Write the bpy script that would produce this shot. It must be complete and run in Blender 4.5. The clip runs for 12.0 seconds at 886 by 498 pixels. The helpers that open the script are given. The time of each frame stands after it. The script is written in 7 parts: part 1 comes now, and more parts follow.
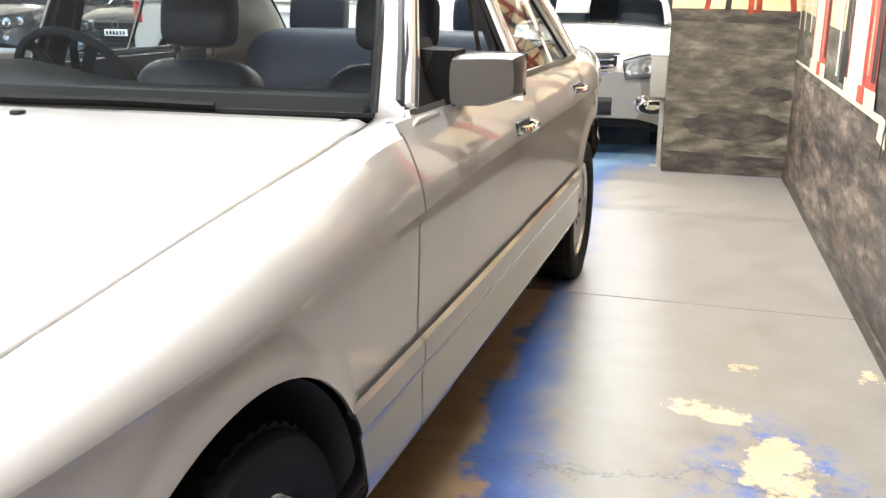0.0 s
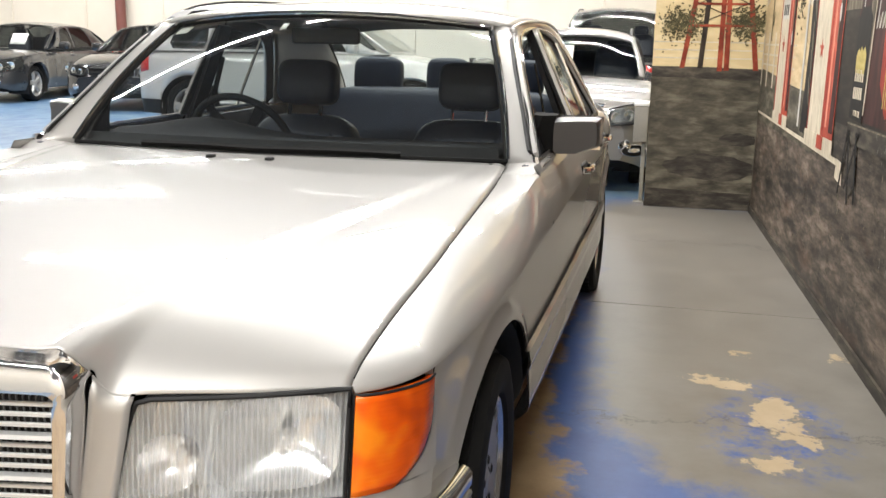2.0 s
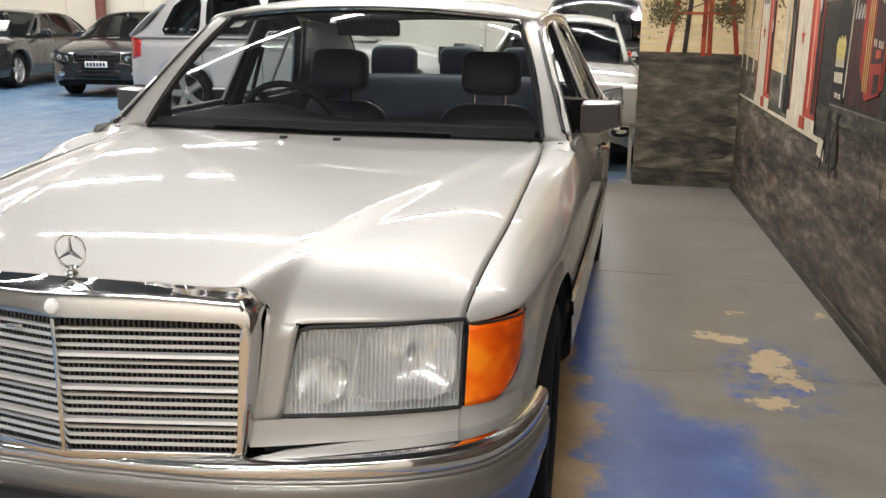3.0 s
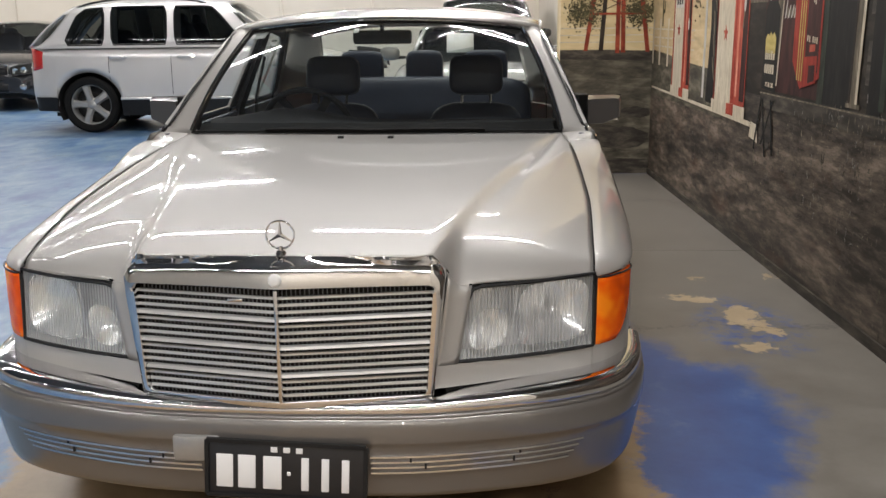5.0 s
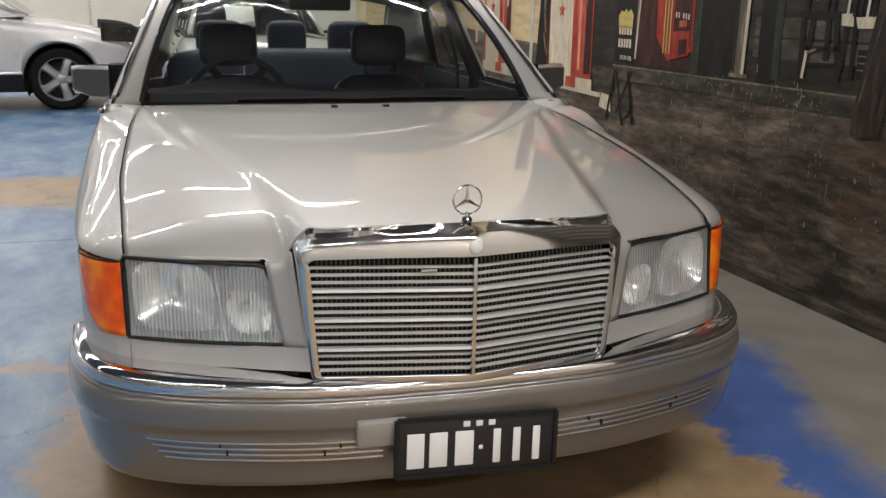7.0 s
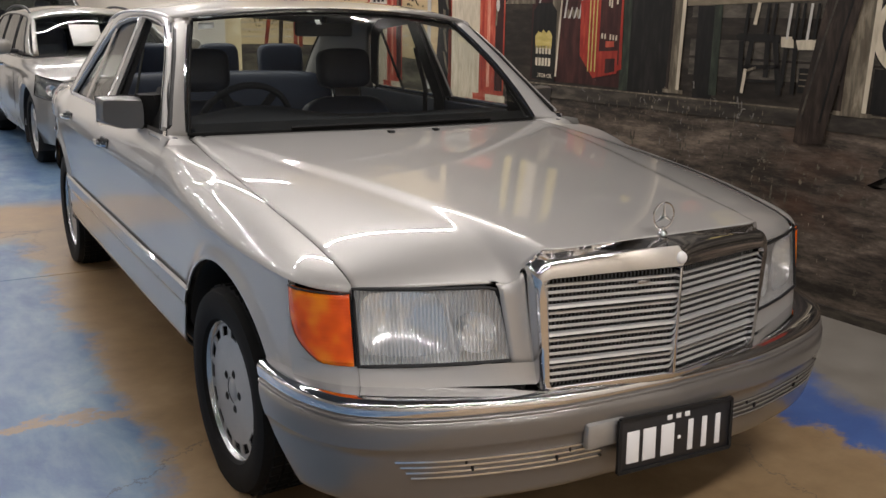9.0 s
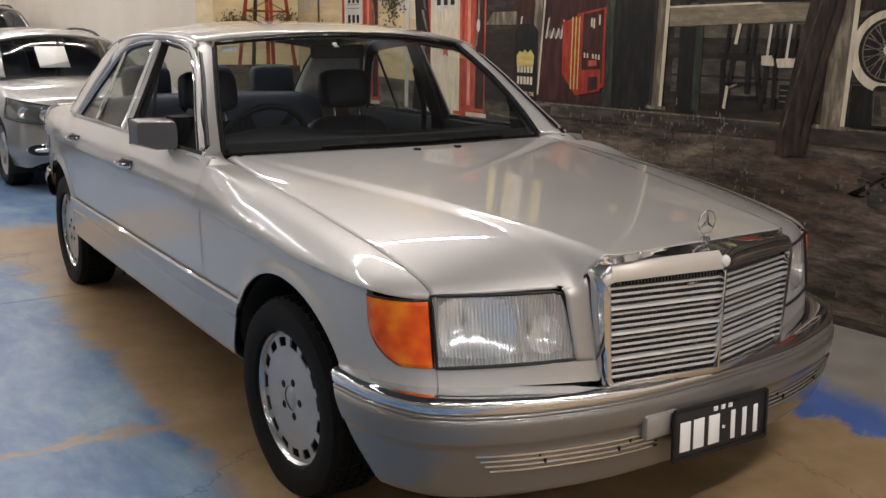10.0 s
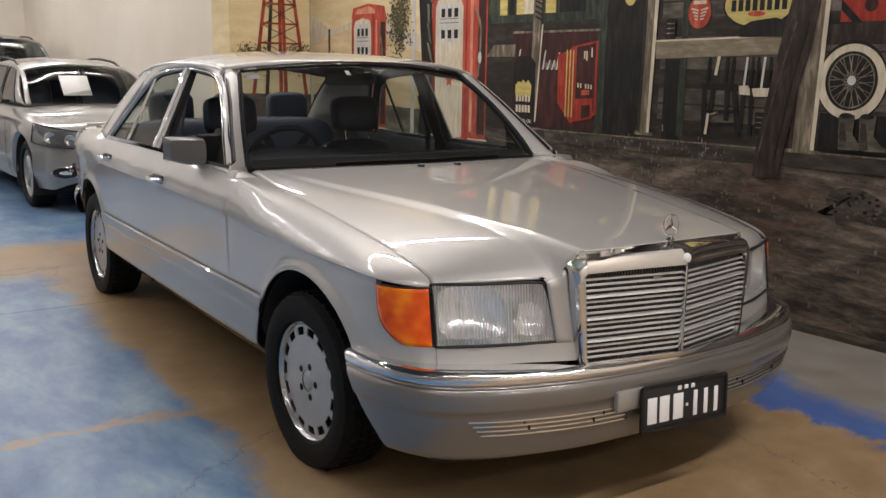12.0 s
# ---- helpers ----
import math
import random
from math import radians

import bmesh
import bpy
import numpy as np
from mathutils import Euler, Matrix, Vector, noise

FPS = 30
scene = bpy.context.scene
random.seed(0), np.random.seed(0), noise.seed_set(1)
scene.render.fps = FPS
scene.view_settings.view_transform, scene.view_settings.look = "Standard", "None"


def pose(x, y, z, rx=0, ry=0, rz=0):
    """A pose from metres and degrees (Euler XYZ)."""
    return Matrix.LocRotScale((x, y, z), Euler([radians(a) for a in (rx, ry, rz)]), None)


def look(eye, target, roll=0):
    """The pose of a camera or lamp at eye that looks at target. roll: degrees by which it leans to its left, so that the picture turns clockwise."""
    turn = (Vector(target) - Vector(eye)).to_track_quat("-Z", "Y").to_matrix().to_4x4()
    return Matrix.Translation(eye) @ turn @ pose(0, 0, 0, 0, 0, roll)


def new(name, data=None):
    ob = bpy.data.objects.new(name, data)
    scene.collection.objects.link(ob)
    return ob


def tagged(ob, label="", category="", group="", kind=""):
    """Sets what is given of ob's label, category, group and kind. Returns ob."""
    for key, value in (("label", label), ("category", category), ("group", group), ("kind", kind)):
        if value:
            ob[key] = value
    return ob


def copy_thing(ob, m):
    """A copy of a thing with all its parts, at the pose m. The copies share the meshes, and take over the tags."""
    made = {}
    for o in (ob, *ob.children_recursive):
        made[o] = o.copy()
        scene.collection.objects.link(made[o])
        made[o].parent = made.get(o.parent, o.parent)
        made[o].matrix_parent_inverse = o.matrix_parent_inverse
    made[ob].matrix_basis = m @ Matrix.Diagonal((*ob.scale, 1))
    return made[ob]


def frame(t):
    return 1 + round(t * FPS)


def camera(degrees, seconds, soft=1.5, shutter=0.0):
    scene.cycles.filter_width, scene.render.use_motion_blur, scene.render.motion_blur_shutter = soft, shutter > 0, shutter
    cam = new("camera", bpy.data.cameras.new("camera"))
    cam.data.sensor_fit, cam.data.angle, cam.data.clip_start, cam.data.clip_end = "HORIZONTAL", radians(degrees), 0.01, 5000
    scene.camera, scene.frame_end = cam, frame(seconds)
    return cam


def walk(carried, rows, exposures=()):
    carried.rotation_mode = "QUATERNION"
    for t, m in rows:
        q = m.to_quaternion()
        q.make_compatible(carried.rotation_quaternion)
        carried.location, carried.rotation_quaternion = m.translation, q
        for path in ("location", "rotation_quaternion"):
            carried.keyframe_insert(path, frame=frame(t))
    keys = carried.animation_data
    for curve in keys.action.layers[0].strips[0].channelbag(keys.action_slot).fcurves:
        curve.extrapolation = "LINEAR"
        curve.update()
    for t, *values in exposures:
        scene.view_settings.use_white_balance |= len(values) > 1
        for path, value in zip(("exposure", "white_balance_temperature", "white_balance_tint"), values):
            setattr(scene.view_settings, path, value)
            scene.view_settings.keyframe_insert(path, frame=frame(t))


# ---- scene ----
cam = camera(51.1, 12.0)
PATH = [
    (0, (1.444, -0.104, 1.182), (0.893, 1.744, 0.65), 0.5),
    (0.5, (1.431, -0.289, 1.211), (0.997, 1.6, 0.717), 0.9),
    (1, (1.331, -0.568, 1.305), (0.919, 1.329, 0.824), 0.9),
    (1.5, (1.296, -0.803, 1.311), (0.838, 1.091, 0.86), 0.7),
    (2, (1.22, -1.05, 1.3), (0.766, 0.846, 0.852), 0.9),
    (2.5, (1.116, -1.264, 1.322), (0.701, 0.634, 0.848), 1.3),
    (3, (1.062, -1.483, 1.331), (0.674, 0.42, 0.851), 0.7),
    (3.2, (1.056, -1.554, 1.326), (0.666, 0.35, 0.854), 0.3),
    (4.8, (0.632, -1.96, 1.353), (0.438, -0.026, 0.885), -0.9),
    (5, (0.496, -1.979, 1.361), (0.385, -0.04, 0.883), -0.6),
    (5.5, (0.225, -1.976, 1.352), (0.261, -0.036, 0.866), -0.5),
    (6, (-0.079, -1.939, 1.335), (0.134, -0.013, 0.839), 0.0),
    (6.5, (-0.343, -1.904, 1.329), (0.031, -0.007, 0.821), 0.3),
    (7, (-0.618, -1.833, 1.309), (-0.074, 0.022, 0.793), 0.9),
    (7.2, (-0.763, -1.878, 1.345), (-0.165, -0.044, 0.815), 0.9),
    (8.8, (-1.526, -1.612, 1.323), (-0.565, 0.077, 0.848), 0.7),
    (9, (-1.613, -1.563, 1.351), (-0.622, 0.106, 0.866), 0.9),
    (9.5, (-1.806, -1.499, 1.356), (-0.749, 0.135, 0.893), 0.6),
    (10, (-1.97, -1.525, 1.366), (-0.865, 0.081, 0.918), 0.6),
    (10.5, (-2.052, -1.634, 1.367), (-0.931, -0.032, 0.948), 0.7),
    (11, (-2.121, -1.789, 1.364), (-0.997, -0.181, 0.973), 0.9),
    (11.5, (-2.158, -1.885, 1.345), (-1.042, -0.269, 0.967), 0.9),
    (12, (-2.179, -1.861, 1.347), (-1.075, -0.237, 0.967), 0.9),
]
EXPOSURES = [(0.0, 1.16, 6080, 9), (1.0, 0.98, 6120, 9), (1.5, 0.56, 6200, 8), (2.5, -0.20, 6250, 9), (3.2, -0.38, 6300, 9), (5.0, -0.72, 6250, 11), (7.0, -0.87, 6250, 11), (9.0, -0.96, 6400, 14), (12.0, -0.90, 6450, 14)]
walk(cam, [(t, look(eye, target, roll)) for t, eye, target, roll in PATH], EXPOSURES)

# ---------------------------------------------------------------- world, lamps
world = bpy.data.worlds.new("hall_world")
scene.world = world
world.use_nodes = True
world.node_tree.nodes["Background"].inputs["Color"].default_value = (0.9, 0.95, 1.0, 1)
world.node_tree.nodes["Background"].inputs["Strength"].default_value = 0.05

CEIL = 4.4          # ceiling height
TUBE_ROWS = ((-6.6, 165.0), (-2.1, 190.0), (3.7, 180.0), (7.2, 120.0), (11.2, 165.0), (15.0, 175.0))   # y, power of each lamp
TUBE_COLS = (-12.2, -8.0, -3.8, 0.4)
TUBE_LEN = 3.7


# ---------------------------------------------------------------- materials
def material(name, base=(0.5, 0.5, 0.5), rough=0.5, metal=0.0, coat=0.0, spec=0.5):
    m = bpy.data.materials.new(name)
    m.use_nodes = True
    b = m.node_tree.nodes["Principled BSDF"]
    b.inputs["Base Color"].default_value = (*base, 1)
    b.inputs["Roughness"].default_value = rough
    b.inputs["Metallic"].default_value = metal
    b.inputs["Coat Weight"].default_value = coat
    b.inputs["Coat Roughness"].default_value = 0.03
    b.inputs["Specular IOR Level"].default_value = spec
    return m


def node(m, kind, **settings):
    n = m.node_tree.nodes.new(kind)
    for key, value in settings.items():
        n.inputs[key].default_value = value
    return n


def wire(m, a, b):
    m.node_tree.links.new(a, b)


def shader(m):
    return m.node_tree.nodes["Principled BSDF"]


def coords(m, scale=(1, 1, 1), kind="Object"):
    tc = m.node_tree.nodes.new("ShaderNodeTexCoord")
    mp = node(m, "ShaderNodeMapping", Scale=scale)
    wire(m, tc.outputs[kind], mp.inputs["Vector"])
    return mp.outputs["Vector"]


def noise_tex(m, vec, scale, detail=4.0, rough=0.55, distort=0.0):
    n = node(m, "ShaderNodeTexNoise", Scale=scale, Detail=detail, Roughness=rough, Distortion=distort)
    wire(m, vec, n.inputs["Vector"])
    return n.outputs["Fac"]


def ramp(m, fac, stops):
    r = m.node_tree.nodes.new("ShaderNodeValToRGB")
    el = r.color_ramp.elements
    while len(el) < len(stops):
        el.new(0.5)
    for e, (p, c) in zip(el, stops):
        e.position = p
        e.color = (*c, 1) if len(c) == 3 else c
    wire(m, fac, r.inputs["Fac"])
    return r.outputs["Color"]


def mix(m, fac, a, b):
    n = m.node_tree.nodes.new("ShaderNodeMix")
    n.data_type = "RGBA"
    for sock, v in ((n.inputs[0], fac), (n.inputs[6], a), (n.inputs[7], b)):
        if isinstance(v, (int, float)):
            sock.default_value = v
        elif isinstance(v, tuple):
            sock.default_value = (*v, 1)
        else:
            wire(m, v, sock)
    return n.outputs[2]


def math_node(m, op, a, b=0.0, c=0.0, clamp=False):
    n = m.node_tree.nodes.new("ShaderNodeMath")
    n.operation, n.use_clamp = op, clamp
    for sock, v in zip(n.inputs, (a, b, c)):
        if isinstance(v, (int, float)):
            sock.default_value = v
        else:
            wire(m, v, sock)
    return n.outputs[0]


def between(m, v, lo, hi, soft):
    """1 where lo < v < hi, with soft edges."""
    up = math_node(m, "MULTIPLY_ADD", v, 1 / soft, -lo / soft + 0.5, True)
    down = math_node(m, "MULTIPLY_ADD", v, -1 / soft, hi / soft + 0.5, True)
    return math_node(m, "MULTIPLY", up, down)


def bump(m, height, strength=0.2, distance=0.002):
    n = node(m, "ShaderNodeBump", Strength=strength, Distance=distance)
    wire(m, height, n.inputs["Height"])
    wire(m, n.outputs["Normal"], shader(m).inputs["Normal"])


def varied(name, a, b, rough=0.5, metal=0.0, scale=6.0, fine=60.0, bumps=0.15, coat=0.0, spread=0.12):
    """A surface whose colour wanders between a and b, with fine relief and uneven gloss."""
    m = material(name, a, rough, metal, coat)
    v = coords(m)
    big, small = noise_tex(m, v, scale), noise_tex(m, v, fine, 3)
    f = math_node(m, "MULTIPLY_ADD", small, 0.35, math_node(m, "MULTIPLY", big, 0.65))
    wire(m, ramp(m, f, [(0.3, a), (0.7, b)]), shader(m).inputs["Base Color"])
    wire(m, math_node(m, "MULTIPLY_ADD", big, spread, rough - spread / 2, True), shader(m).inputs["Roughness"])
    if bumps:
        bump(m, small, bumps)
    return m


def paint(name, base, metal=0.35, rough=0.32, flake=0.05):
    """Car paint: fine flake under a clear coat, slightly uneven."""
    m = material(name, base, rough, metal, 1.0)
    v = coords(m)
    f = noise_tex(m, v, 900.0, 2)
    g = noise_tex(m, v, 2.5, 3)
    lo, hi = tuple(c * (1 - flake) for c in base), tuple(min(1, c * (1 + flake)) for c in base)
    wire(m, ramp(m, math_node(m, "MULTIPLY_ADD", g, 0.5, math_node(m, "MULTIPLY", f, 0.5)), [(0.35, lo), (0.65, hi)]), shader(m).inputs["Base Color"])
    wire(m, math_node(m, "MULTIPLY_ADD", g, 0.1, rough - 0.05), shader(m).inputs["Roughness"])
    return m


def glass(name, tint=(0.75, 0.8, 0.78), gloss=0.02, ior=1.5, haze=0.0):
    m = bpy.data.materials.new(name)
    m.use_nodes = True
    nt = m.node_tree
    nt.nodes.remove(nt.nodes["Principled BSDF"])
    out = nt.nodes["Material Output"]
    clear = node(m, "ShaderNodeBsdfTransparent", Color=(*tint, 1))
    shine = node(m, "ShaderNodeBsdfGlossy", Roughness=gloss)
    view = node(m, "ShaderNodeLayerWeight", Blend=0.5)
    steep = math_node(m, "POWER", view.outputs["Facing"], 5.0)
    ms = nt.nodes.new("ShaderNodeMixShader")
    wire(m, math_node(m, "MULTIPLY_ADD", steep, 0.9, ((ior - 1) / (ior + 1)) ** 2), ms.inputs[0])
    if haze:
        # a thin, uneven pale veil, painted in for dust and hazy reflections
        film = node(m, "ShaderNodeBsdfDiffuse", Color=(0.75, 0.75, 0.73, 1))
        veil = nt.nodes.new("ShaderNodeMixShader")
        wire(m, math_node(m, "MULTIPLY", noise_tex(m, coords(m), 5.0, 5, 0.6), haze * 2), veil.inputs[0])
        wire(m, clear.outputs[0], veil.inputs[1])
        wire(m, film.outputs[0], veil.inputs[2])
        clear = veil
    wire(m, clear.outputs[0], ms.inputs[1])
    wire(m, shine.outputs[0], ms.inputs[2])
    wire(m, ms.outputs[0], out.inputs["Surface"])
    return m


SILVER = paint("silver_paint", (0.465, 0.451, 0.426), 0.38, 0.42)
shader(SILVER).inputs["Coat IOR"].default_value = 1.62
CLAD = paint("cladding_paint", (0.185, 0.173, 0.160), 0.45, 0.30)
HOUSING_GREY = paint("mirror_paint", (0.118, 0.111, 0.105), 0.40, 0.33)
SLAT = varied("bright_slat", (0.70, 0.70, 0.69), (0.62, 0.62, 0.61), 0.30, 0.6, 9, 80, 0.0)
MESH = varied("grille_mesh_grey", (0.15, 0.15, 0.148), (0.20, 0.20, 0.197), 0.5, 0.3)
VENT = varied("vent_strip_metal", (0.72, 0.72, 0.72), (0.64, 0.64, 0.64), 0.14, 1.0)
CHROME = varied("chrome", (0.82, 0.82, 0.83), (0.74, 0.74, 0.75), 0.06, 1.0, 5, 90, 0.0, spread=0.06)
RUBBER = varied("black_rubber", (0.006, 0.006, 0.006), (0.011, 0.0105, 0.010), 0.72, scale=9)
shader(RUBBER).inputs["Specular IOR Level"].default_value = 0.16
TRIM = varied("black_trim", (0.010, 0.010, 0.011), (0.018, 0.018, 0.018), 0.5, scale=12)
shader(TRIM).inputs["Specular IOR Level"].default_value = 0.25
DARK = varied("underbody_dark", (0.01, 0.01, 0.01), (0.022, 0.02, 0.018), 0.85)
RIM = varied("polished_rim", (0.62, 0.62, 0.61), (0.54, 0.54, 0.53), 0.24, 0.9, 9, 80, 0.0)
ALLOY = varied("wheel_silver", (0.43, 0.425, 0.41), (0.36, 0.355, 0.345), 0.34, 0.55, 9, 80, 0.05)
LEATHER = varied("navy_leather", (0.007, 0.012, 0.028), (0.014, 0.022, 0.045), 0.5, scale=14, fine=220, bumps=0.3)
DASH = varied("dash_vinyl", (0.010, 0.0105, 0.0125), (0.019, 0.020, 0.023), 0.8, scale=12, fine=260, bumps=0.3)
shader(DASH).inputs["Specular IOR Level"].default_value = 0.15
CARPET = varied("car_carpet", (0.008, 0.01, 0.014), (0.02, 0.022, 0.028), 0.95, scale=20, fine=300)
HEADLINER = varied("headliner_cloth", (0.16, 0.16, 0.155), (0.21, 0.205, 0.20), 0.9, scale=10, fine=200)
GLASS = glass("screen_glass", (0.84, 0.87, 0.86), 0.02, 1.70, 0.007)
SIDE_GLASS = glass("side_glass", (0.66, 0.70, 0.685))
REAR_GLASS = glass("rear_glass", (0.82, 0.86, 0.84))
FAR_GLASS = glass("parked_screen_glass", (0.72, 0.75, 0.74), 0.03, 1.32)
DARK_GLASS = glass("privacy_glass", (0.10, 0.11, 0.11))
LAMP_GLASS = glass("lamp_glass", (0.95, 0.96, 0.96), 0.04, 1.95)
REFLECTOR = material("lamp_reflector", (0.95, 0.95, 0.95), 0.20, 0.9)
LAMP_GREY = varied("lamp_inner_grey", (0.10, 0.10, 0.105), (0.20, 0.20, 0.205), 0.3, 0.5)
HOUSING = varied("lamp_housing", (0.74, 0.74, 0.74), (0.82, 0.82, 0.82), 0.30, 0.35)
WHITE_PLASTIC = varied("white_paper", (0.78, 0.78, 0.76), (0.72, 0.72, 0.70), 0.7)
PLATE_BLACK = varied("plate_black", (0.012, 0.012, 0.014), (0.02, 0.02, 0.022), 0.35)
PLATE_WHITE = material("plate_white", (0.80, 0.80, 0.80), 0.45)
MIRROR = material("mirror_glass", (0.9, 0.9, 0.9), 0.01, 1.0)

AMBER = material("amber_lens", (0.85, 0.15, 0.004), 0.25, 0.0, 0.15)
_v = coords(AMBER, (1, 1, 1))
_w = node(AMBER, "ShaderNodeTexWave", Scale=38.0, Distortion=0.4)
_w.bands_direction = "Z"
wire(AMBER, _v, _w.inputs["Vector"])
# lighter and darker amber, painted in for lit spots in the lens
_n = noise_tex(AMBER, _v, 10.0, 2)
wire(AMBER, ramp(AMBER, _n, [(0.34, (0.52, 0.045, 0.0005)), (0.50, (0.84, 0.11, 0.001)), (0.66, (0.96, 0.26, 0.006))]), shader(AMBER).inputs["Base Color"])
bump(AMBER, _w.outputs["Fac"], 0.12, 0.002)
RED_LENS = material("red_lens", (0.55, 0.012, 0.012), 0.15, 0.0, 0.6)

# fluted head lamp glass, which scatters a part of the light
_nt = LAMP_GLASS.node_tree
_scatter = node(LAMP_GLASS, "ShaderNodeBsdfDiffuse", Color=(0.85, 0.86, 0.86, 1))
_through = node(LAMP_GLASS, "ShaderNodeBsdfTranslucent", Color=(0.85, 0.86, 0.86, 1))
_half = node(LAMP_GLASS, "ShaderNodeMixShader", Fac=0.4)
_body = node(LAMP_GLASS, "ShaderNodeMixShader", Fac=0.14)
_last = _nt.nodes["Material Output"].inputs["Surface"].links[0].from_node
wire(LAMP_GLASS, _scatter.outputs[0], _half.inputs[1])
wire(LAMP_GLASS, _through.outputs[0], _half.inputs[2])
wire(LAMP_GLASS, _last.inputs[1].links[0].from_socket, _body.inputs[1])
wire(LAMP_GLASS, _half.outputs[0], _body.inputs[2])
wire(LAMP_GLASS, _body.outputs[0], _last.inputs[1])
_b = node(LAMP_GLASS, "ShaderNodeTexWave", Scale=38.0, Distortion=0.0)
_b.bands_direction = "X"
wire(LAMP_GLASS, coords(LAMP_GLASS), _b.inputs["Vector"])
wire(LAMP_GLASS, math_node(LAMP_GLASS, "MULTIPLY_ADD", math_node(LAMP_GLASS, "POWER", _b.outputs["Fac"], 2.0), 0.28, 0.15), _body.inputs[0])
_bn = node(LAMP_GLASS, "ShaderNodeBump", Strength=0.35, Distance=0.002)
wire(LAMP_GLASS, _b.outputs["Fac"], _bn.inputs["Height"])
for _x in LAMP_GLASS.node_tree.nodes:
    if _x.bl_idname in ("ShaderNodeBsdfGlossy", "ShaderNodeLayerWeight"):
        wire(LAMP_GLASS, _bn.outputs["Normal"], _x.inputs["Normal"])


# ---------------------------------------------------------------- mesh tools
def curve(points):
    """A smooth function through (position, value) points, without overshoot."""
    p = np.array(points, float)
    x, y = p[:, 0], p[:, 1]
    h, d = np.diff(x), np.diff(y) / np.diff(x)
    s = np.zeros(len(x))
    s[0], s[-1] = d[0], d[-1]
    for i in range(1, len(x) - 1):
        if d[i - 1] * d[i] > 0:
            a, b = 2 * h[i] + h[i - 1], h[i] + 2 * h[i - 1]
            s[i] = (a + b) / (a / d[i - 1] + b / d[i])

    def f(t):
        t = np.clip(t, x[0], x[-1])
        i = np.clip(np.searchsorted(x, t, "right") - 1, 0, len(h) - 1)
        u = (t - x[i]) / h[i]
        return float((1 + 2 * u) * (1 - u) ** 2 * y[i] + u * (1 - u) ** 2 * h[i] * s[i] + u * u * (3 - 2 * u) * y[i + 1] + u * u * (u - 1) * h[i] * s[i + 1])

    return f


def smooth(a, b, t):
    t = min(1.0, max(0.0, (t - a) / (b - a)))
    return t * t * (3 - 2 * t)


def lerp(a, b, t):
    return tuple(p + (q - p) * t for p, q in zip(a, b))


def grid(us, vs, f, keep=None):
    """A sheet f(u, v) over the values us and vs."""
    verts = [f(u, v) for u in us for v in vs]
    n = len(vs)
    faces = []
    for i in range(len(us) - 1):
        for j in range(n - 1):
            if keep is None or keep((us[i] + us[i + 1]) / 2, (vs[j] + vs[j + 1]) / 2):
                faces.append((i * n + j, i * n + j + 1, (i + 1) * n + j + 1, (i + 1) * n + j))
    return verts, faces


def steps(a, b, n):
    return [a + (b - a) * i / n for i in range(n + 1)]


def join(*sheets):
    verts, faces = [], []
    for v, f in sheets:
        k = len(verts)
        verts += [tuple(p) for p in v]
        faces += [tuple(i + k for i in q) for q in f]
    return verts, faces


def flip(sheet):
    return sheet[0], [tuple(reversed(f)) for f in sheet[1]]


def mirrored(sheet):
    return [(-x, y, z) for x, y, z in sheet[0]], [tuple(reversed(f)) for f in sheet[1]]


def moved(sheet, m):
    out = [tuple(m @ Vector(v)) for v in sheet[0]], sheet[1]
    return flip(out) if m.determinant() < 0 else out


def solid(sheet):
    """Turns a closed form so that its faces look outwards."""
    vs = np.array(sheet[0], float)
    vs -= vs.mean(axis=0)
    v = 0.0
    for f in sheet[1]:
        for i in range(1, len(f) - 1):
            v += float(np.dot(vs[f[0]], np.cross(vs[f[i]], vs[f[i + 1]])))
    return sheet if v >= 0 else flip(sheet)


def box(x0, x1, y0, y1, z0, z1, bevel=0.0, segments=2):
    bm = bmesh.new()
    bmesh.ops.create_cube(bm, size=1)
    for v in bm.verts:
        v.co = Vector(((x0 + x1) / 2 + v.co.x * (x1 - x0), (y0 + y1) / 2 + v.co.y * (y1 - y0), (z0 + z1) / 2 + v.co.z * (z1 - z0)))
    if bevel:
        bmesh.ops.bevel(bm, geom=bm.edges[:], offset=bevel, segments=segments, profile=0.5, affect="EDGES")
    bm.verts.index_update()
    out = [tuple(v.co) for v in bm.verts], [tuple(v.index for v in f.verts) for f in bm.faces]
    bm.free()
    return out


def revolve(profile, n=48, a0=0.0, a1=360.0):
    """(radius, x) points turned about the x axis."""
    full = abs(a1 - a0) >= 359.9
    verts, faces, k = [], [], len(profile)
    count = n if full else n + 1
    for i in range(count):
        a = radians(a0 + (a1 - a0) * i / n)
        verts += [(x, r * math.cos(a), r * math.sin(a)) for r, x in profile]
    for i in range(n):
        j = (i + 1) % count
        for s in range(k - 1):
            faces.append((i * k + s, i * k + s + 1, j * k + s + 1, j * k + s))
    return verts, faces


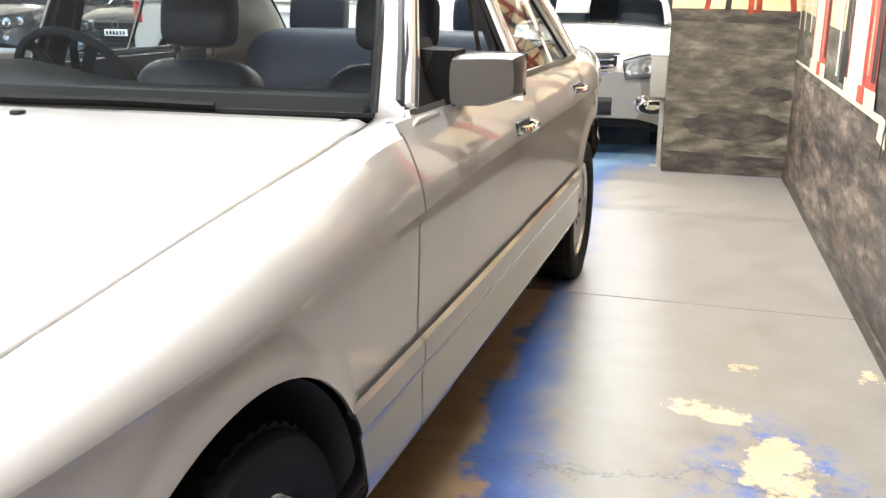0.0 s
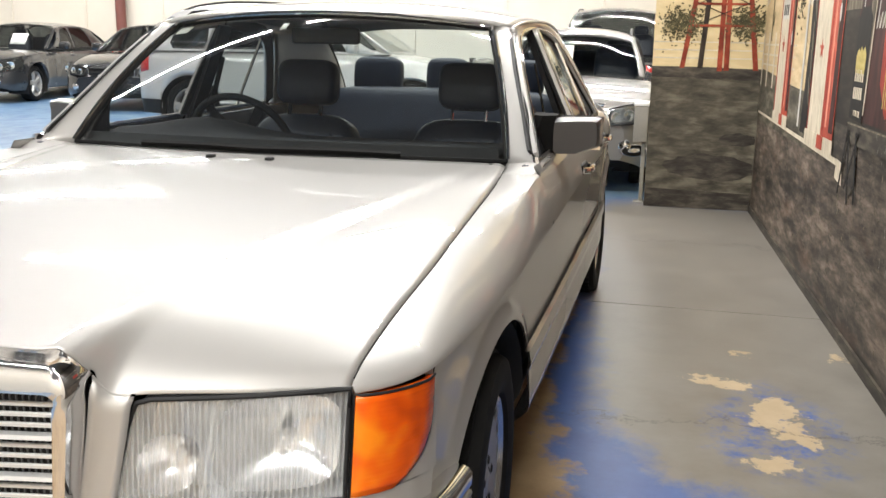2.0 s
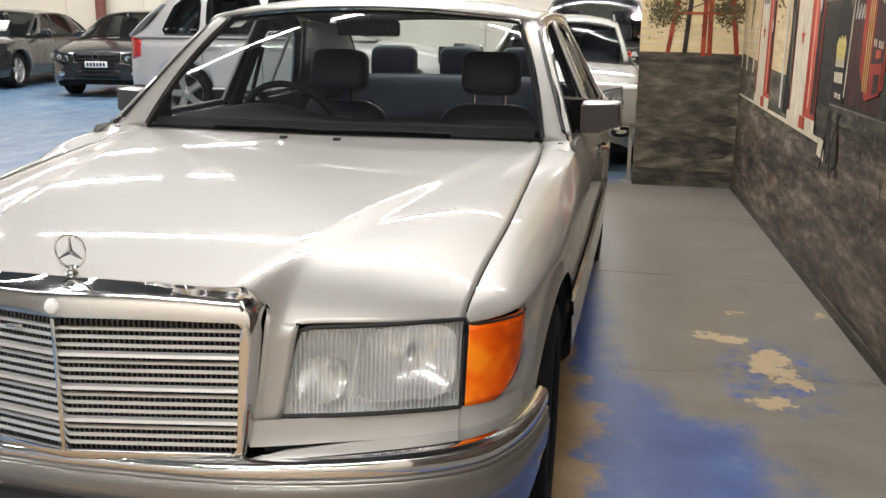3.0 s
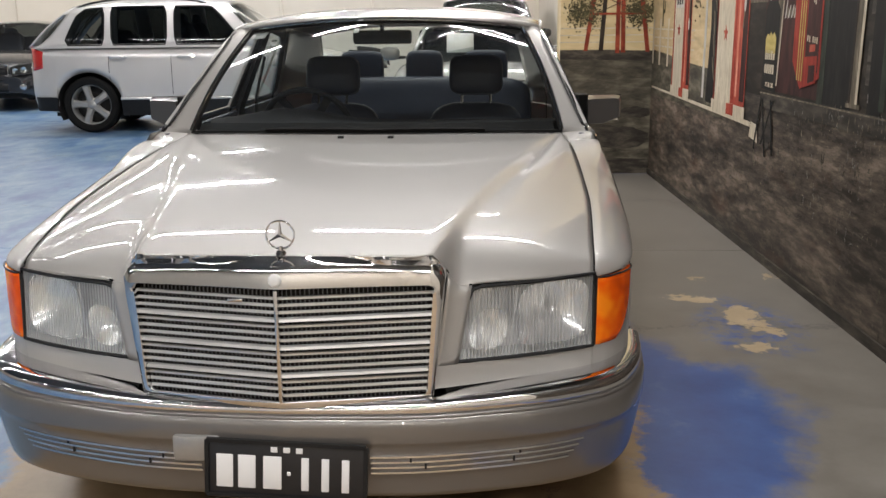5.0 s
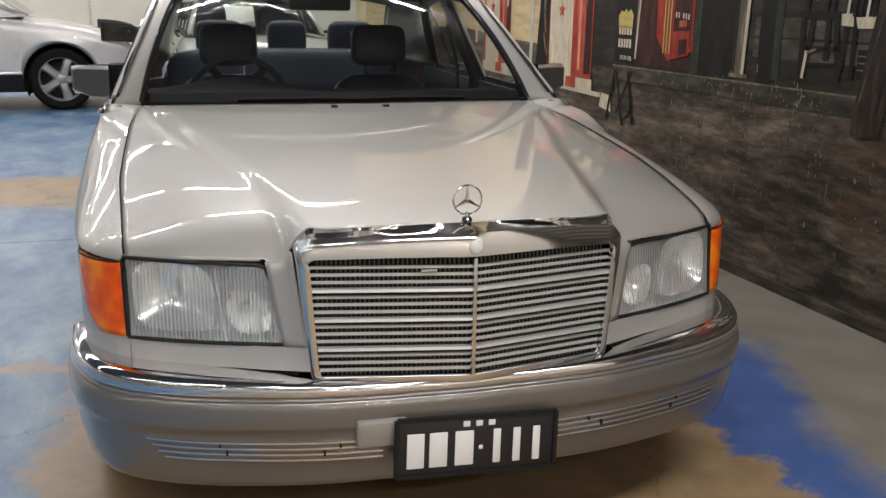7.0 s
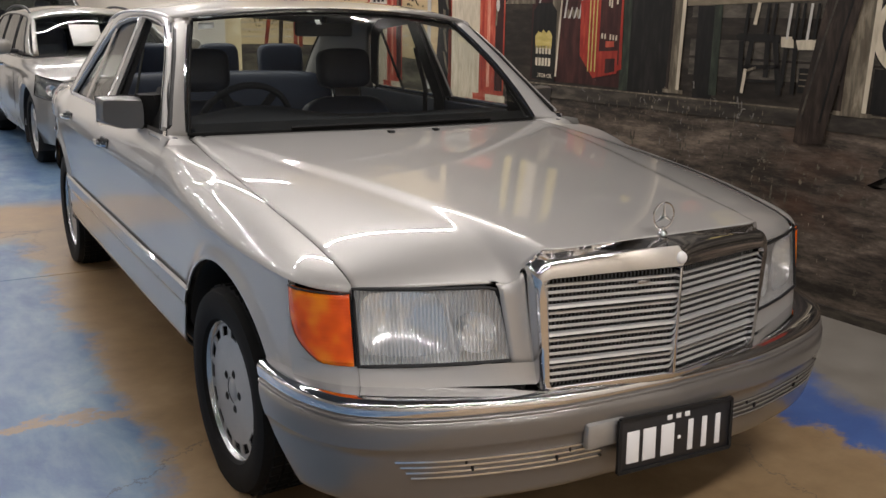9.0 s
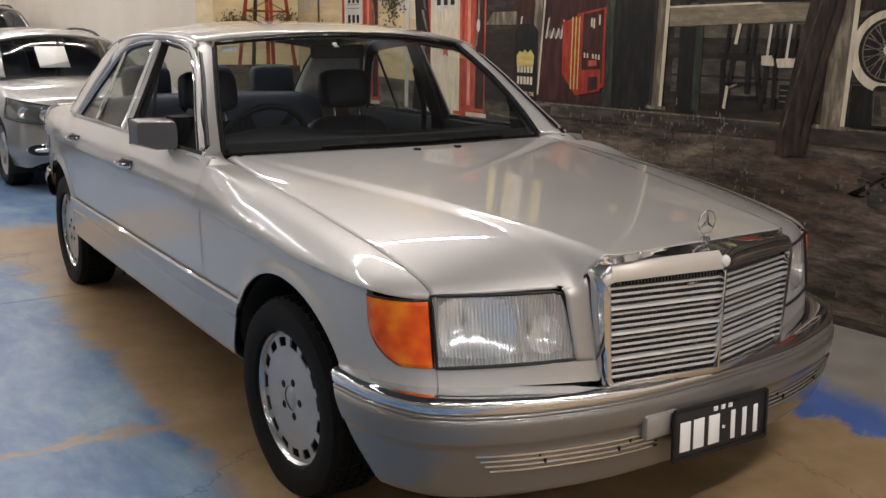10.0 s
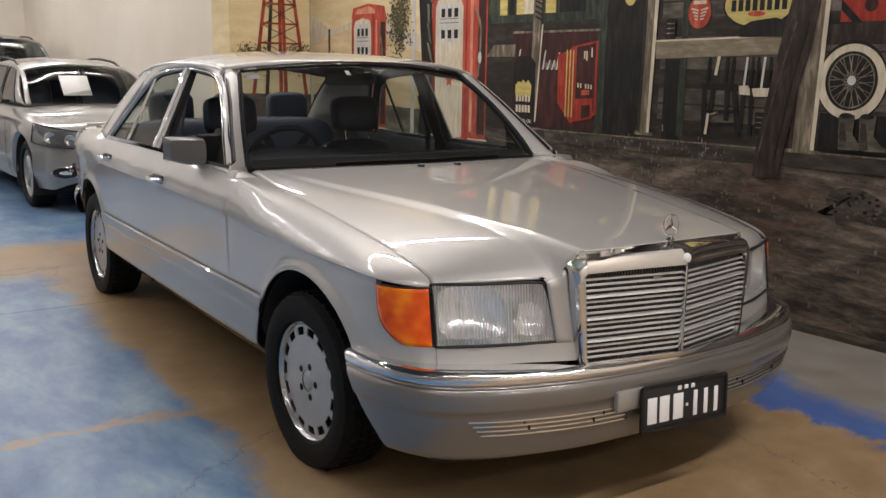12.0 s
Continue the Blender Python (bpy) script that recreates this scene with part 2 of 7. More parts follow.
def tube(path, radius, n=8, closed=False, flat=1.0):
    """A round bar along a path."""
    pts = [Vector(p) for p in path]
    verts, faces, m = [], [], len(pts)
    for i, p in enumerate(pts):
        a = pts[(i - 1) % m] if closed or i else p
        b = pts[(i + 1) % m] if closed or i < m - 1 else p
        d = (b - a).normalized()
        side = d.cross(Vector((0, 0, 1)))
        if side.length < 0.05:
            side = d.cross(Vector((0, 1, 0)))
        side.normalize()
        up = side.cross(d).normalized()
        r = radius(i / max(1, m - 1)) if callable(radius) else radius
        verts += [tuple(p + r * (math.cos(2 * math.pi * k / n) * side + flat * math.sin(2 * math.pi * k / n) * up)) for k in range(n)]
    for i in range(m if closed else m - 1):
        j = (i + 1) % m
        for k in range(n):
            q = (k + 1) % n
            faces.append((i * n + k, i * n + q, j * n + q, j * n + k))
    if not closed:
        faces += [tuple(reversed(range(n))), tuple((m - 1) * n + k for k in range(n))]
    return flip((verts, faces))


def strip(path, normals, width, depth):
    """A bar of rectangular section along a path; normals give its outward side."""
    pts, verts, faces = [Vector(p) for p in path], [], []
    m = len(pts)
    for i, p in enumerate(pts):
        d = (pts[min(i + 1, m - 1)] - pts[max(i - 1, 0)]).normalized()
        nrm = Vector(normals[i] if isinstance(normals, list) else normals).normalized()
        w = d.cross(nrm).normalized() * width / 2
        o = nrm * depth
        verts += [tuple(p - w), tuple(p - w * 0.85 + o), tuple(p + w * 0.85 + o), tuple(p + w)]
    for i in range(m - 1):
        for k in range(4):
            q = (k + 1) % 4
            faces.append((i * 4 + k, i * 4 + q, i * 4 + 4 + q, i * 4 + 4 + k))
    faces += [(3, 2, 1, 0), (m * 4 - 4, m * 4 - 3, m * 4 - 2, m * 4 - 1)]
    return solid((verts, faces))


def prism(points, lift):
    """A polygon and the same polygon lifted by a vector, closed."""
    n = len(points)
    verts = [tuple(p) for p in points] + [tuple(Vector(p) + Vector(lift)) for p in points]
    faces = [tuple(reversed(range(n))), tuple(range(n, 2 * n))]
    faces += [(i, (i + 1) % n, n + (i + 1) % n, n + i) for i in range(n)]
    return solid((verts, faces))


def outward(sheet, inside=(0.0, 2.5, 0.8)):
    """Turns a car's panel so that its faces look away from the cabin."""
    mid = Vector(inside)
    vs = [Vector(v) for v in sheet[0]]
    score = 0.0
    for f in sheet[1]:
        n = Vector()
        for i in range(len(f)):
            p, q = vs[f[i]], vs[f[(i + 1) % len(f)]]
            n += p.cross(q)
        score += n.dot(vs[f[0]] - mid)
    return sheet if score >= 0 else flip(sheet)


OPEN_SKINS = ("front_fender", "front_door", "rear_door", "rear_quarter", "lower_cladding", "lamp_filler")   # panels that meet at a narrow gap


def part(name, sheet, mat, parent=None, label="", thick=0.0, angle=35.0, at=None, offset=-1.0, weld=False):
    """One mesh object under a thing or a part."""
    me = bpy.data.meshes.new(name)
    if parent is not None and (thick or "glass" in mat.name):
        sheet = outward(sheet)
    me.from_pydata([tuple(map(float, v)) for v in sheet[0]], [], sheet[1])
    if weld:
        bm = bmesh.new()
        bm.from_mesh(me)
        bmesh.ops.remove_doubles(bm, verts=bm.verts[:], dist=0.0004)
        bm.to_mesh(me)
        bm.free()
    me.validate()
    me.materials.append(mat)
    me.polygons.foreach_set("use_smooth", [True] * len(me.polygons))
    me.update()
    me.set_sharp_from_angle(angle=radians(angle))
    ob = new(name, me)
    if parent is not None:
        ob.parent = parent
    if at is not None:
        ob.matrix_basis = at
    if thick:
        s = ob.modifiers.new("thickness", "SOLIDIFY")
        s.thickness, s.offset = thick, offset
        s.use_rim = name not in OPEN_SKINS
    if label:
        tagged(ob, label)
    return ob


def thing(name, at, label, category, group="", kind=""):
    ob = new(name)
    ob.empty_display_size = 0.2
    ob.matrix_basis = at
    return tagged(ob, label, category, group, kind)

# ---------------------------------------------------------------- the silver sedan
# x across (its left side is +x), y from its nose backwards, z up
FRONT_AXLE, REAR_AXLE, HUB_Z, ARCH_Z, ARCH_R = 0.875, 3.805, 0.291, 0.310, 0.374
half_width = curve([(0.30, 0.752), (0.33, 0.792), (0.37, 0.826), (0.43, 0.853), (0.55, 0.872), (0.87, 0.897), (1.3, 0.908), (2.0, 0.912), (3.0, 0.912), (3.8, 0.899), (4.2, 0.866), (4.5, 0.818), (4.7, 0.778), (4.9, 0.725)])
crease_z = curve([(0.30, 0.732), (0.45, 0.744), (0.8, 0.758), (1.2, 0.773), (1.55, 0.787), (2.0, 0.802), (2.5, 0.806), (3.5, 0.806), (4.5, 0.795), (4.9, 0.78)])
seam_z = curve([(0.30, 0.746), (0.34, 0.765), (0.42, 0.787), (0.6, 0.822), (0.82, 0.853), (1.2, 0.893), (1.64, 0.929), (1.75, 0.935)])
seam_x = curve([(0.30, 0.744), (0.45, 0.752), (0.8, 0.768), (1.3, 0.766), (1.64, 0.748), (1.75, 0.742)])
deck_z = curve([(3.5, 0.962), (4.1, 0.962), (4.4, 0.955), (4.75, 0.932), (4.9, 0.912)])
deck_x = curve([(3.5, 0.80), (4.1, 0.705), (4.5, 0.665), (4.9, 0.62)])
BELT = 0.945


def side_x(y, z):
    """The body side's half width below the crease."""
    w, c = half_width(y), crease_z(y)
    x = w - 0.012 * smooth(0.0, 0.007, c - z) - 0.005 * smooth(0.05, 0.3, c - z)
    for yc in (FRONT_AXLE, REAR_AXLE):
        r = math.hypot(y - yc, z - ARCH_Z)
        x += 0.013 * math.exp(-(((r - ARCH_R) / 0.032) ** 2)) * smooth(0.8, 0.7, z)
    return x


def arch_z(y, yc, floor):
    d = ARCH_R**2 - (y - yc) ** 2
    return max(floor, ARCH_Z + math.sqrt(d)) if d > 0 else floor


def side_panel(y0, y1, top, floor, extra=(), rows_top=8, rows_low=12, dy=0.03):
    """One outer panel from y0 to y1: top(y, s) runs from its upper edge (s=0) to the crease (s=1); floor(y) is its lower edge."""
    ys = sorted(set(steps(y0, y1, max(2, round((y1 - y0) / dy))) + [y for y in extra if y0 < y < y1]))

    def f(y, s):
        if s <= 1:
            return top(y, s)
        c = crease_z(y)
        z = c + (floor(y) - c) * (s - 1)
        return (side_x(y, z), y, z)

    ss = steps(0, 1, rows_top) + [1 + 0.012, 1 + 0.024, 1 + 0.04, 1 + 0.07] + [1 + 0.07 + 0.93 * i / rows_low for i in range(1, rows_low + 1)]
    return grid(ys, ss, f)


def door_top(y, s):
    w, c = half_width(y), crease_z(y)
    z = BELT + 0.004 + (c - BELT - 0.004) * s
    t = (z - c) / (BELT - c)
    return (w - 0.012 * t - 0.045 * t * t, y, z)


def fender_top(y, s):
    a = s * math.pi / 2
    n = 1.62 + 0.5 * smooth(0.75, 1.3, y)
    w, c, x0, z0 = half_width(y), crease_z(y), seam_x(y) + 0.0040, seam_z(y)
    round_ = (x0 + (w - x0) * math.sin(a) ** (2 / n), y, c + (z0 - c) * math.cos(a) ** (2 / n))
    # towards its rear edge it takes the door's shape
    if s < 0.4:
        u, e = s / 0.4, door_top(y, 0.14)
        m = (e[0] - 0.014, y, z0 + 0.004)
        square = lerp(lerp((x0, y, z0), m, u), lerp(m, e, u), u)
    else:
        square = door_top(y, 0.14 + 0.86 * (s - 0.4) / 0.6)
    return lerp(round_, square, smooth(1.12, 1.5, y))


def quarter_top(y, s):
    a = s * math.pi / 2
    n = 2.5
    w, c, x0, z0 = half_width(y), crease_z(y), deck_x(y), deck_z(y)
    return (x0 + (w - x0) * math.sin(a) ** (2 / n), y, c + (z0 - c) * math.cos(a) ** (2 / n))


def arch_stations(yc):
    return [yc - ARCH_R * math.cos(a) for a in [math.pi * i / 28 for i in range(29)]]


# -- hood
bulge_x = curve([(0.1, 0.378), (0.30, 0.398), (1.2, 0.612), (1.65, 0.71)])
centre_z = curve([(0.08, 0.834), (0.2, 0.853), (0.5, 0.884), (1.0, 0.922), (1.55, 0.952), (1.7, 0.957)])


hood_step = curve([(0.0, 0.090), (0.025, 0.064), (0.06, 0.040), (0.11, 0.023), (0.2, 0.0145), (0.4, 0.0110), (0.7, 0.008), (1.0, 0.003)])


def hood_front(x):
    x = abs(x)
    return curve([(0.0, 0.086), (0.30, 0.094), (0.360, 0.112), (0.392, 0.142), (0.44, 0.160), (0.60, 0.222), (0.744, 0.305)])(x)


def hood_rear(x):
    return 1.64 - 0.13 * (1 - (abs(x) / 0.748) ** 2)


def hood_point(u, v):
    """u: -1..1 across, v: 0..1 backwards."""
    y_mid = 0.3 + 1.34 * v
    x = u * seam_x(y_mid)
    y = hood_front(x) + (hood_rear(x) - hood_front(x)) * v
    a, b, edge = abs(x), bulge_x(y), seam_x(y_mid)
    inner = centre_z(y) - 0.012 * (a / 0.6) ** 2
    foot = centre_z(y) - 0.012 * (b / 0.6) ** 2 - hood_step(v)
    low = seam_z(y_mid) - 0.010 * smooth(0.02, 0.0, v)
    side = min(1.0, max(0.0, (a - b) / max(0.02, edge - b)))
    out = foot + (low - foot) * side + 0.006 * 4 * side * (1 - side) * smooth(0.0, 0.2, v) - 0.001 * smooth(0.9, 1.0, side) * smooth(0.03, 0.2, v)
    wd = 0.030 - 0.014 * smooth(0.08, 0.3, v)
    t = smooth(b + wd, b - wd, a)
    return (x, y, out + (max(inner, out) - out) * t)


def build_hood(car):
    us = [math.copysign(abs(i / 44) ** 0.9, i) for i in range(-44, 45) if not 0.375 < abs(i / 44) ** 0.9 * seam_x(0.3) < 0.45]
    us = sorted(us + [k * x / seam_x(0.3) for k in (1, -1) for x in (0.379, 0.386, 0.394, 0.404, 0.416, 0.429, 0.442)])
    vs = [0, 0.006, 0.014, 0.024, 0.036, 0.05, 0.066] + [0.066 + 0.934 * i / 40 for i in range(1, 41)]
    sheet = grid(us, vs, hood_point)
    # strips of the hood that run down between lamp and grille, rounded over from its front edge
    ends = []
    inner = [u for u in us if 0.384 < u * seam_x(0.3) < 0.447]
    for k in (-1, 1):
        def down(u, v, k=k):
            x, y, top = hood_point(u, 0.0)
            w = (u - inner[0]) / (inner[-1] - inner[0])
            base = 0.545 - 0.03 * (1 - w)
            ahead = 0.010 * smooth(0.0, 0.10, v) + 0.014 * smooth(0.1, 1.0, v)
            return (k * (x - (0.033 + 0.003 * w) * v), y - ahead, top + (base - top) * v)
        sheet_k = grid(inner, [0, 0.04, 0.08, 0.13, 0.2, 0.3, 0.45, 0.6, 0.8, 1.0], down)
        ends.append(sheet_k if k > 0 else flip(sheet_k))
    hood = part("hood", join(sheet, *ends), SILVER, car, "silver metallic hood with raised centre", 0.004, 78, weld=True)
    for k in (1, -1):
        # black bar added under the hood gap to draw its shade
        line = [(k * (seam_x(y) + 0.0018), y, seam_z(y) - 0.0075) for y in steps(0.32, 1.64, 40)]
        part("hood_gap_shade", tube(line, 0.0042, 6), RUBBER, hood)
    for x in (-0.085, 0.10):
        nz = hood_point(x / 0.76, 0.93)
        part("washer_nozzle", box(x - 0.011, x + 0.011, nz[1] - 0.012, nz[1] + 0.012, nz[2] - 0.002, nz[2] + 0.008, 0.003), TRIM, hood)
    return hood


# -- grille
def keel(x):
    return 0.028 + 0.19 * (math.sqrt(x * x + 0.0004) - 0.02)


def grille_ring():
    """Outer and inner outline of the chrome shell, as (x, z), from the bottom centre round."""
    outer, inner = [], []
    bottom, top = 0.478, 0.819

    def edge(z, b, t):
        return b + (t - b) * (z - 0.48) / 0.33

    r = 0.05
    for x in steps(0, 0.335, 8):
        outer.append((x, bottom)), inner.append((x * 0.965, bottom + 0.022))
    for i in range(1, 5):
        a = i / 5 * math.pi / 2
        outer.append((0.335 + 0.018 * math.sin(a), bottom + 0.018 * (1 - math.cos(a))))
        inner.append((0.323 + 0.012 * math.sin(a), bottom + 0.022 + 0.012 * (1 - math.cos(a))))
    for z in steps(bottom + 0.018, top - r, 10):
        outer.append((edge(z, 0.353, 0.386), z))
        inner.append((edge(z, 0.336, 0.356), min(z + 0.014, 0.748)))
    for i in range(1, 7):
        a = i / 6 * math.pi / 2
        outer.append((0.386 - r + r * math.cos(a) - 0.0, top - r + r * math.sin(a)))
        inner.append((0.356 - 0.014 + 0.014 * math.cos(a), 0.752 + 0.012 * math.sin(a)))
    for x in steps(0.33, 0, 9)[1:]:
        outer.append((x, top + 0.010 * (1 - (x / 0.33) ** 2))), inner.append((x, 0.764 + 0.004 * (1 - (x / 0.33) ** 2)))
    return outer, inner


def build_grille(car):
    outer, inner = grille_ring()
    rows = []
    for (ox, oz), (ix, iz) in zip(outer, inner):
        topness = smooth(0.74, 0.80, oz)
        mx, mz = (ox * 0.55 + ix * 0.45), (oz * 0.55 + iz * 0.45)
        y = keel(ix)
        back_z = oz + 0.036 * topness
        row = [(ix, y + 0.030, iz), (ix, y - 0.006, iz), (lerp((ix, 0, iz), (ox, 0, oz), 0.10)[0], y - 0.016, lerp((ix, 0, iz), (ox, 0, oz), 0.10)[2])]
        row += [(mx, y - 0.017 + 0.004 * topness, mz), (lerp((ix, 0, iz), (ox, 0, oz), 0.9)[0], y - 0.012 + 0.009 * topness, lerp((ix, 0, iz), (ox, 0, oz), 0.9)[2])]
        row += [(ox, y + 0.006 + 0.020 * topness, oz), (ox * (1 - 0.012 * topness), y + 0.05 + 0.02 * topness, oz + 0.022 * topness), (ox * (1 - 0.03 * topness), 0.125 if ox < 0.3 else max(0.125, y + 0.07), back_z)]
        k = smooth(0.755, 0.80, oz)
        lip = hood_point(min(0.392, ox + 0.004) / seam_x(0.3), 0.0)
        row[-1] = lerp(row[-1], (lip[0], lip[1] - 0.002, lip[2] - 0.001), k)
        row[-2] = lerp(row[-2], lerp(row[-3], row[-1], 0.55), k)
        rows.append(row)
    n, m = len(rows), len(rows[0])
    verts = [p for r in rows for p in r]
    faces = [(i * m + j, i * m + j + 1, (i + 1) * m + j + 1, (i + 1) * m + j) for i in range(n - 1) for j in range(m - 1)]
    half = (verts, faces)
    shell = part("grille_shell", join(half, mirrored(half)), CHROME, car, "polished chrome radiator shell", angle=50, weld=True)
    part("grille_back", flip(grid(steps(-0.345, 0.345, 12), steps(0.49, 0.77, 4), lambda x, z: (x, keel(x) + 0.05, z))), DARK, shell)
    # slats, in four groups parted by stouter bars
    count, z0, z1 = 15, 0.494, 0.766
    for i in range(count):
        z = z0 + (z1 - z0) * (i + 1) / (count + 1)
        stout = i % 4 == 3
        w = (0.336 + 0.02 * (z - 0.49) / 0.26) - 0.002
        h, d = (0.0040, 0.011) if stout else (0.0031, 0.003)
        back = 0.004 if stout else 0.0025
        sec = [(-h, back), (-h, -d), (h * 0.6, -d * 0.8), (h, -d * 0.2), (h, back)]
        slat_rows = [[(x, keel(x) + y, z + dz) for dz, y in sec] for x in (-w, -w * 0.5, -0.012, 0, 0.012, w * 0.5, w)]
        vs = [p for r in slat_rows for p in r]
        fs = [(a * 5 + b, a * 5 + 5 + b, a * 5 + 6 + b, a * 5 + b + 1) for a in range(6) for b in range(4)]
        part("grille_slat", (vs, fs), SLAT, shell, "stout chrome grille bar" if stout else "")
    part("grille_centre_bar", box(-0.0045, 0.0045, keel(0) - 0.017, keel(0) + 0.02, 0.498, 0.77, 0.0015), CHROME, shell)
    wires = [box(x - 0.0011, x + 0.0011, keel(x) + 0.007, keel(x) + 0.010, 0.50, 0.763) for x in steps(-0.336, 0.336, 66)]
    part("grille_mesh", join(*wires), MESH, shell, "fine dark mesh behind the bars")
    part("model_badge", box(-0.118, -0.082, keel(0.1) - 0.012, keel(0.1) - 0.004, 0.7385, 0.7445, 0.001), CHROME, shell)
    # round emblem and the standing ornament
    disc = moved(revolve([(0.0, -0.004), (0.010, -0.004), (0.0145, -0.001), (0.0165, 0.004), (0.0165, 0.012)], 32), Matrix.Translation((0, keel(0) - 0.015, 0.793)) @ pose(0, 0, 0, 0, 0, 90))
    part("round_emblem", flip(disc), WHITE_PLASTIC, shell, "small round enamel emblem")
    centre = Vector((0, 0.088, 0.884))
    ring = tube([centre + Vector((0.033 * math.cos(a), 0, 0.033 * math.sin(a))) for a in [2 * math.pi * i / 40 for i in range(40)]], 0.0024, 8, True)
    orn = part("hood_ornament", ring, CHROME, shell, "upright chrome ring ornament")
    for a in (90, 210, 330):
        tip = centre + Vector((0.032 * math.cos(radians(a)), 0, 0.032 * math.sin(radians(a))))
        part("spoke", tube([centre, centre.lerp(tip, 0.5), tip], lambda t: 0.0042 * (1 - t) + 0.001, 6), CHROME, orn)
    stem = moved(revolve([(0.0, 0.0), (0.011, 0.0), (0.013, -0.003), (0.011, -0.008), (0.006, -0.012), (0.005, -0.02), (0.0, -0.021)], 20), Matrix.Translation((0, 0.088, 0.836)) @ pose(0, 0, 0, 0, 90, 0))
    part("ornament_base", stem, CHROME, orn)


# -- lamps
def corner_curve(t):
    """The indicator's plan, from its inner end to its outer end."""
    y = 0.300 + 0.132 * t**1.25
    return half_width(y), y


def build_lamps(car):
    for side in (1, -1):
        def put(sheet):
            return sheet if side > 0 else mirrored(sheet)
        top_o, top_i, low_o, low_i = (0.746, 0.300, 0.740), (0.437, 0.160, 0.741), (0.744, 0.272, 0.558), (0.402, 0.136, 0.560)

        def face(u, v, deep=0.0):
            p = lerp(lerp(low_i, low_o, u), lerp(top_i, top_o, u), v)
            b = 4 * u * (1 - u)
            corner = max(0, (0.09 - u) / 0.09) * max(0, (v - 0.80) / 0.20)
            return (p[0] + 0.006 * corner, p[1] - 0.012 * b + deep, p[2] - 0.006 * corner)
        lamp = part("head_lamp", put(flip(grid(steps(0, 1, 16), steps(0, 1, 10), lambda u, v: face(u, v, 0.085)))), HOUSING, car, "rectangular head lamp behind fluted glass")
        rim = [face(0, v) for v in steps(0, 1, 8)] + [face(u, 1) for u in steps(0, 1, 12)][1:] + [face(1, v) for v in steps(1, 0, 6)][1:] + [face(u, 0) for u in steps(1, 0, 12)][1:-1]
        part("gasket", put(tube(rim, 0.0048, 6, True)), TRIM, lamp)
        walls = [grid(steps(0, 1, 10), [0, 1], lambda u, w, v=v: face(u, v, 0.085 * w)) for v in (0.0, 1.0)] + [grid(steps(0, 1, 6), [0, 1], lambda v, w, u=u: face(u, v, 0.085 * w)) for u in (0.0, 1.0)]
        part("bezel", put(join(*walls)), HOUSING, lamp)
        glass_sheet = grid(steps(0, 1, 40), steps(0, 1, 10), lambda u, v: face(u, v, 0.002))
        lens = part("lens", put(flip(glass_sheet)), LAMP_GLASS, lamp, "clear fluted lens")
        # main bowl towards the side, fog bowl towards the grille
        def bowl(u0, u1, v0, v1, square, depth):
            def f(r, a):
                c, s = math.cos(a), math.sin(a)
                k = (abs(c) ** square + abs(s) ** square) ** (-1 / square)
                u, v = (u0 + u1) / 2 + (u1 - u0) / 2 * r * k * c, (v0 + v1) / 2 + (v1 - v0) / 2 * r * k * s
                return face(u, v, 0.012 + depth * (1 - r * r))
            return grid([0.02, 0.15, 0.3, 0.45, 0.6, 0.75, 0.88, 0.96, 1.0], steps(0, 2 * math.pi, 36), f)
        def flip_all(sheet):
            return put(flip(sheet))
        part("main_reflector", flip_all(bowl(0.40, 0.955, 0.10, 0.95, 4.0, 0.06)), REFLECTOR, lamp)
        part("fog_reflector", flip_all(bowl(0.06, 0.34, 0.10, 0.66, 2.4, 0.05)), REFLECTOR, lamp)
        part("divider", put(grid(steps(0, 1, 8), [0.0, 1.0], lambda v, w: face(0.37 + 0.012 * w, v, 0.010))), HOUSING, lamp)
        for u, v, r in ((0.68, 0.52, 0.011), (0.20, 0.38, 0.009)):
            c = Vector(face(u, v, 0.045))
            cap = moved(revolve([(0.0, -0.02), (r * 0.8, -0.016), (r, 0.0), (r, 0.012)], 20), Matrix.Translation(c) @ pose(0, 0, 0, 0, 0, 90))
            part("bulb_cap", put(cap), REFLECTOR, lamp)

        # amber indicator that turns the corner
        def amber(u, v, out=0.0):
            t_end = 1.0 - 0.5 * (1 - v) ** 4
            t = u * t_end
            x, y = corner_curve(t)
            z = 0.557 + 0.172 * v
            edge = min(u, 1 - u) * 6
            x -= 0.003 * (1 - v)
            n = Vector((0.55 + 0.35 * t, -0.75 + 0.5 * t, 0)).normalized()
            o = out + 0.006 * min(1, edge)
            return (x + n.x * o, y + n.y * o - 0.02 * (1 - v) * (1 - t), z)
        ind = part("indicator", put(flip(grid(steps(0, 1, 18), steps(0, 1, 12), amber))), AMBER, car, "amber wrap-around indicator lens", 0.012, 60)
        part("indicator_seal", put(tube([amber(0, v, 0.0) for v in steps(0, 1, 6)] + [amber(u, 1, 0.0) for u in steps(0, 1, 12)][1:], 0.0026, 6)), TRIM, ind)


# -- bumper
bump_y = curve([(0.0, 0.022), (0.3, 0.036), (0.55, 0.085), (0.70, 0.142), (0.80, 0.215), (0.86, 0.32), (0.890, 0.44), (0.899, 0.545)])


def bump_x(y):
    """The bumper's half width at y."""
    lo, hi = 0.0, 0.899
    for _ in range(30):
        mid = (lo + hi) / 2
        lo, hi = (mid, hi) if bump_y(mid) < y else (lo, mid)
    return lo


def bumper_path(n=34):
    return [(x, bump_y(x)) for x in steps(0, 0.70, 16)] + [(bump_x(y), y) for y in steps(bump_y(0.70), 0.545, n - 16)[1:]]


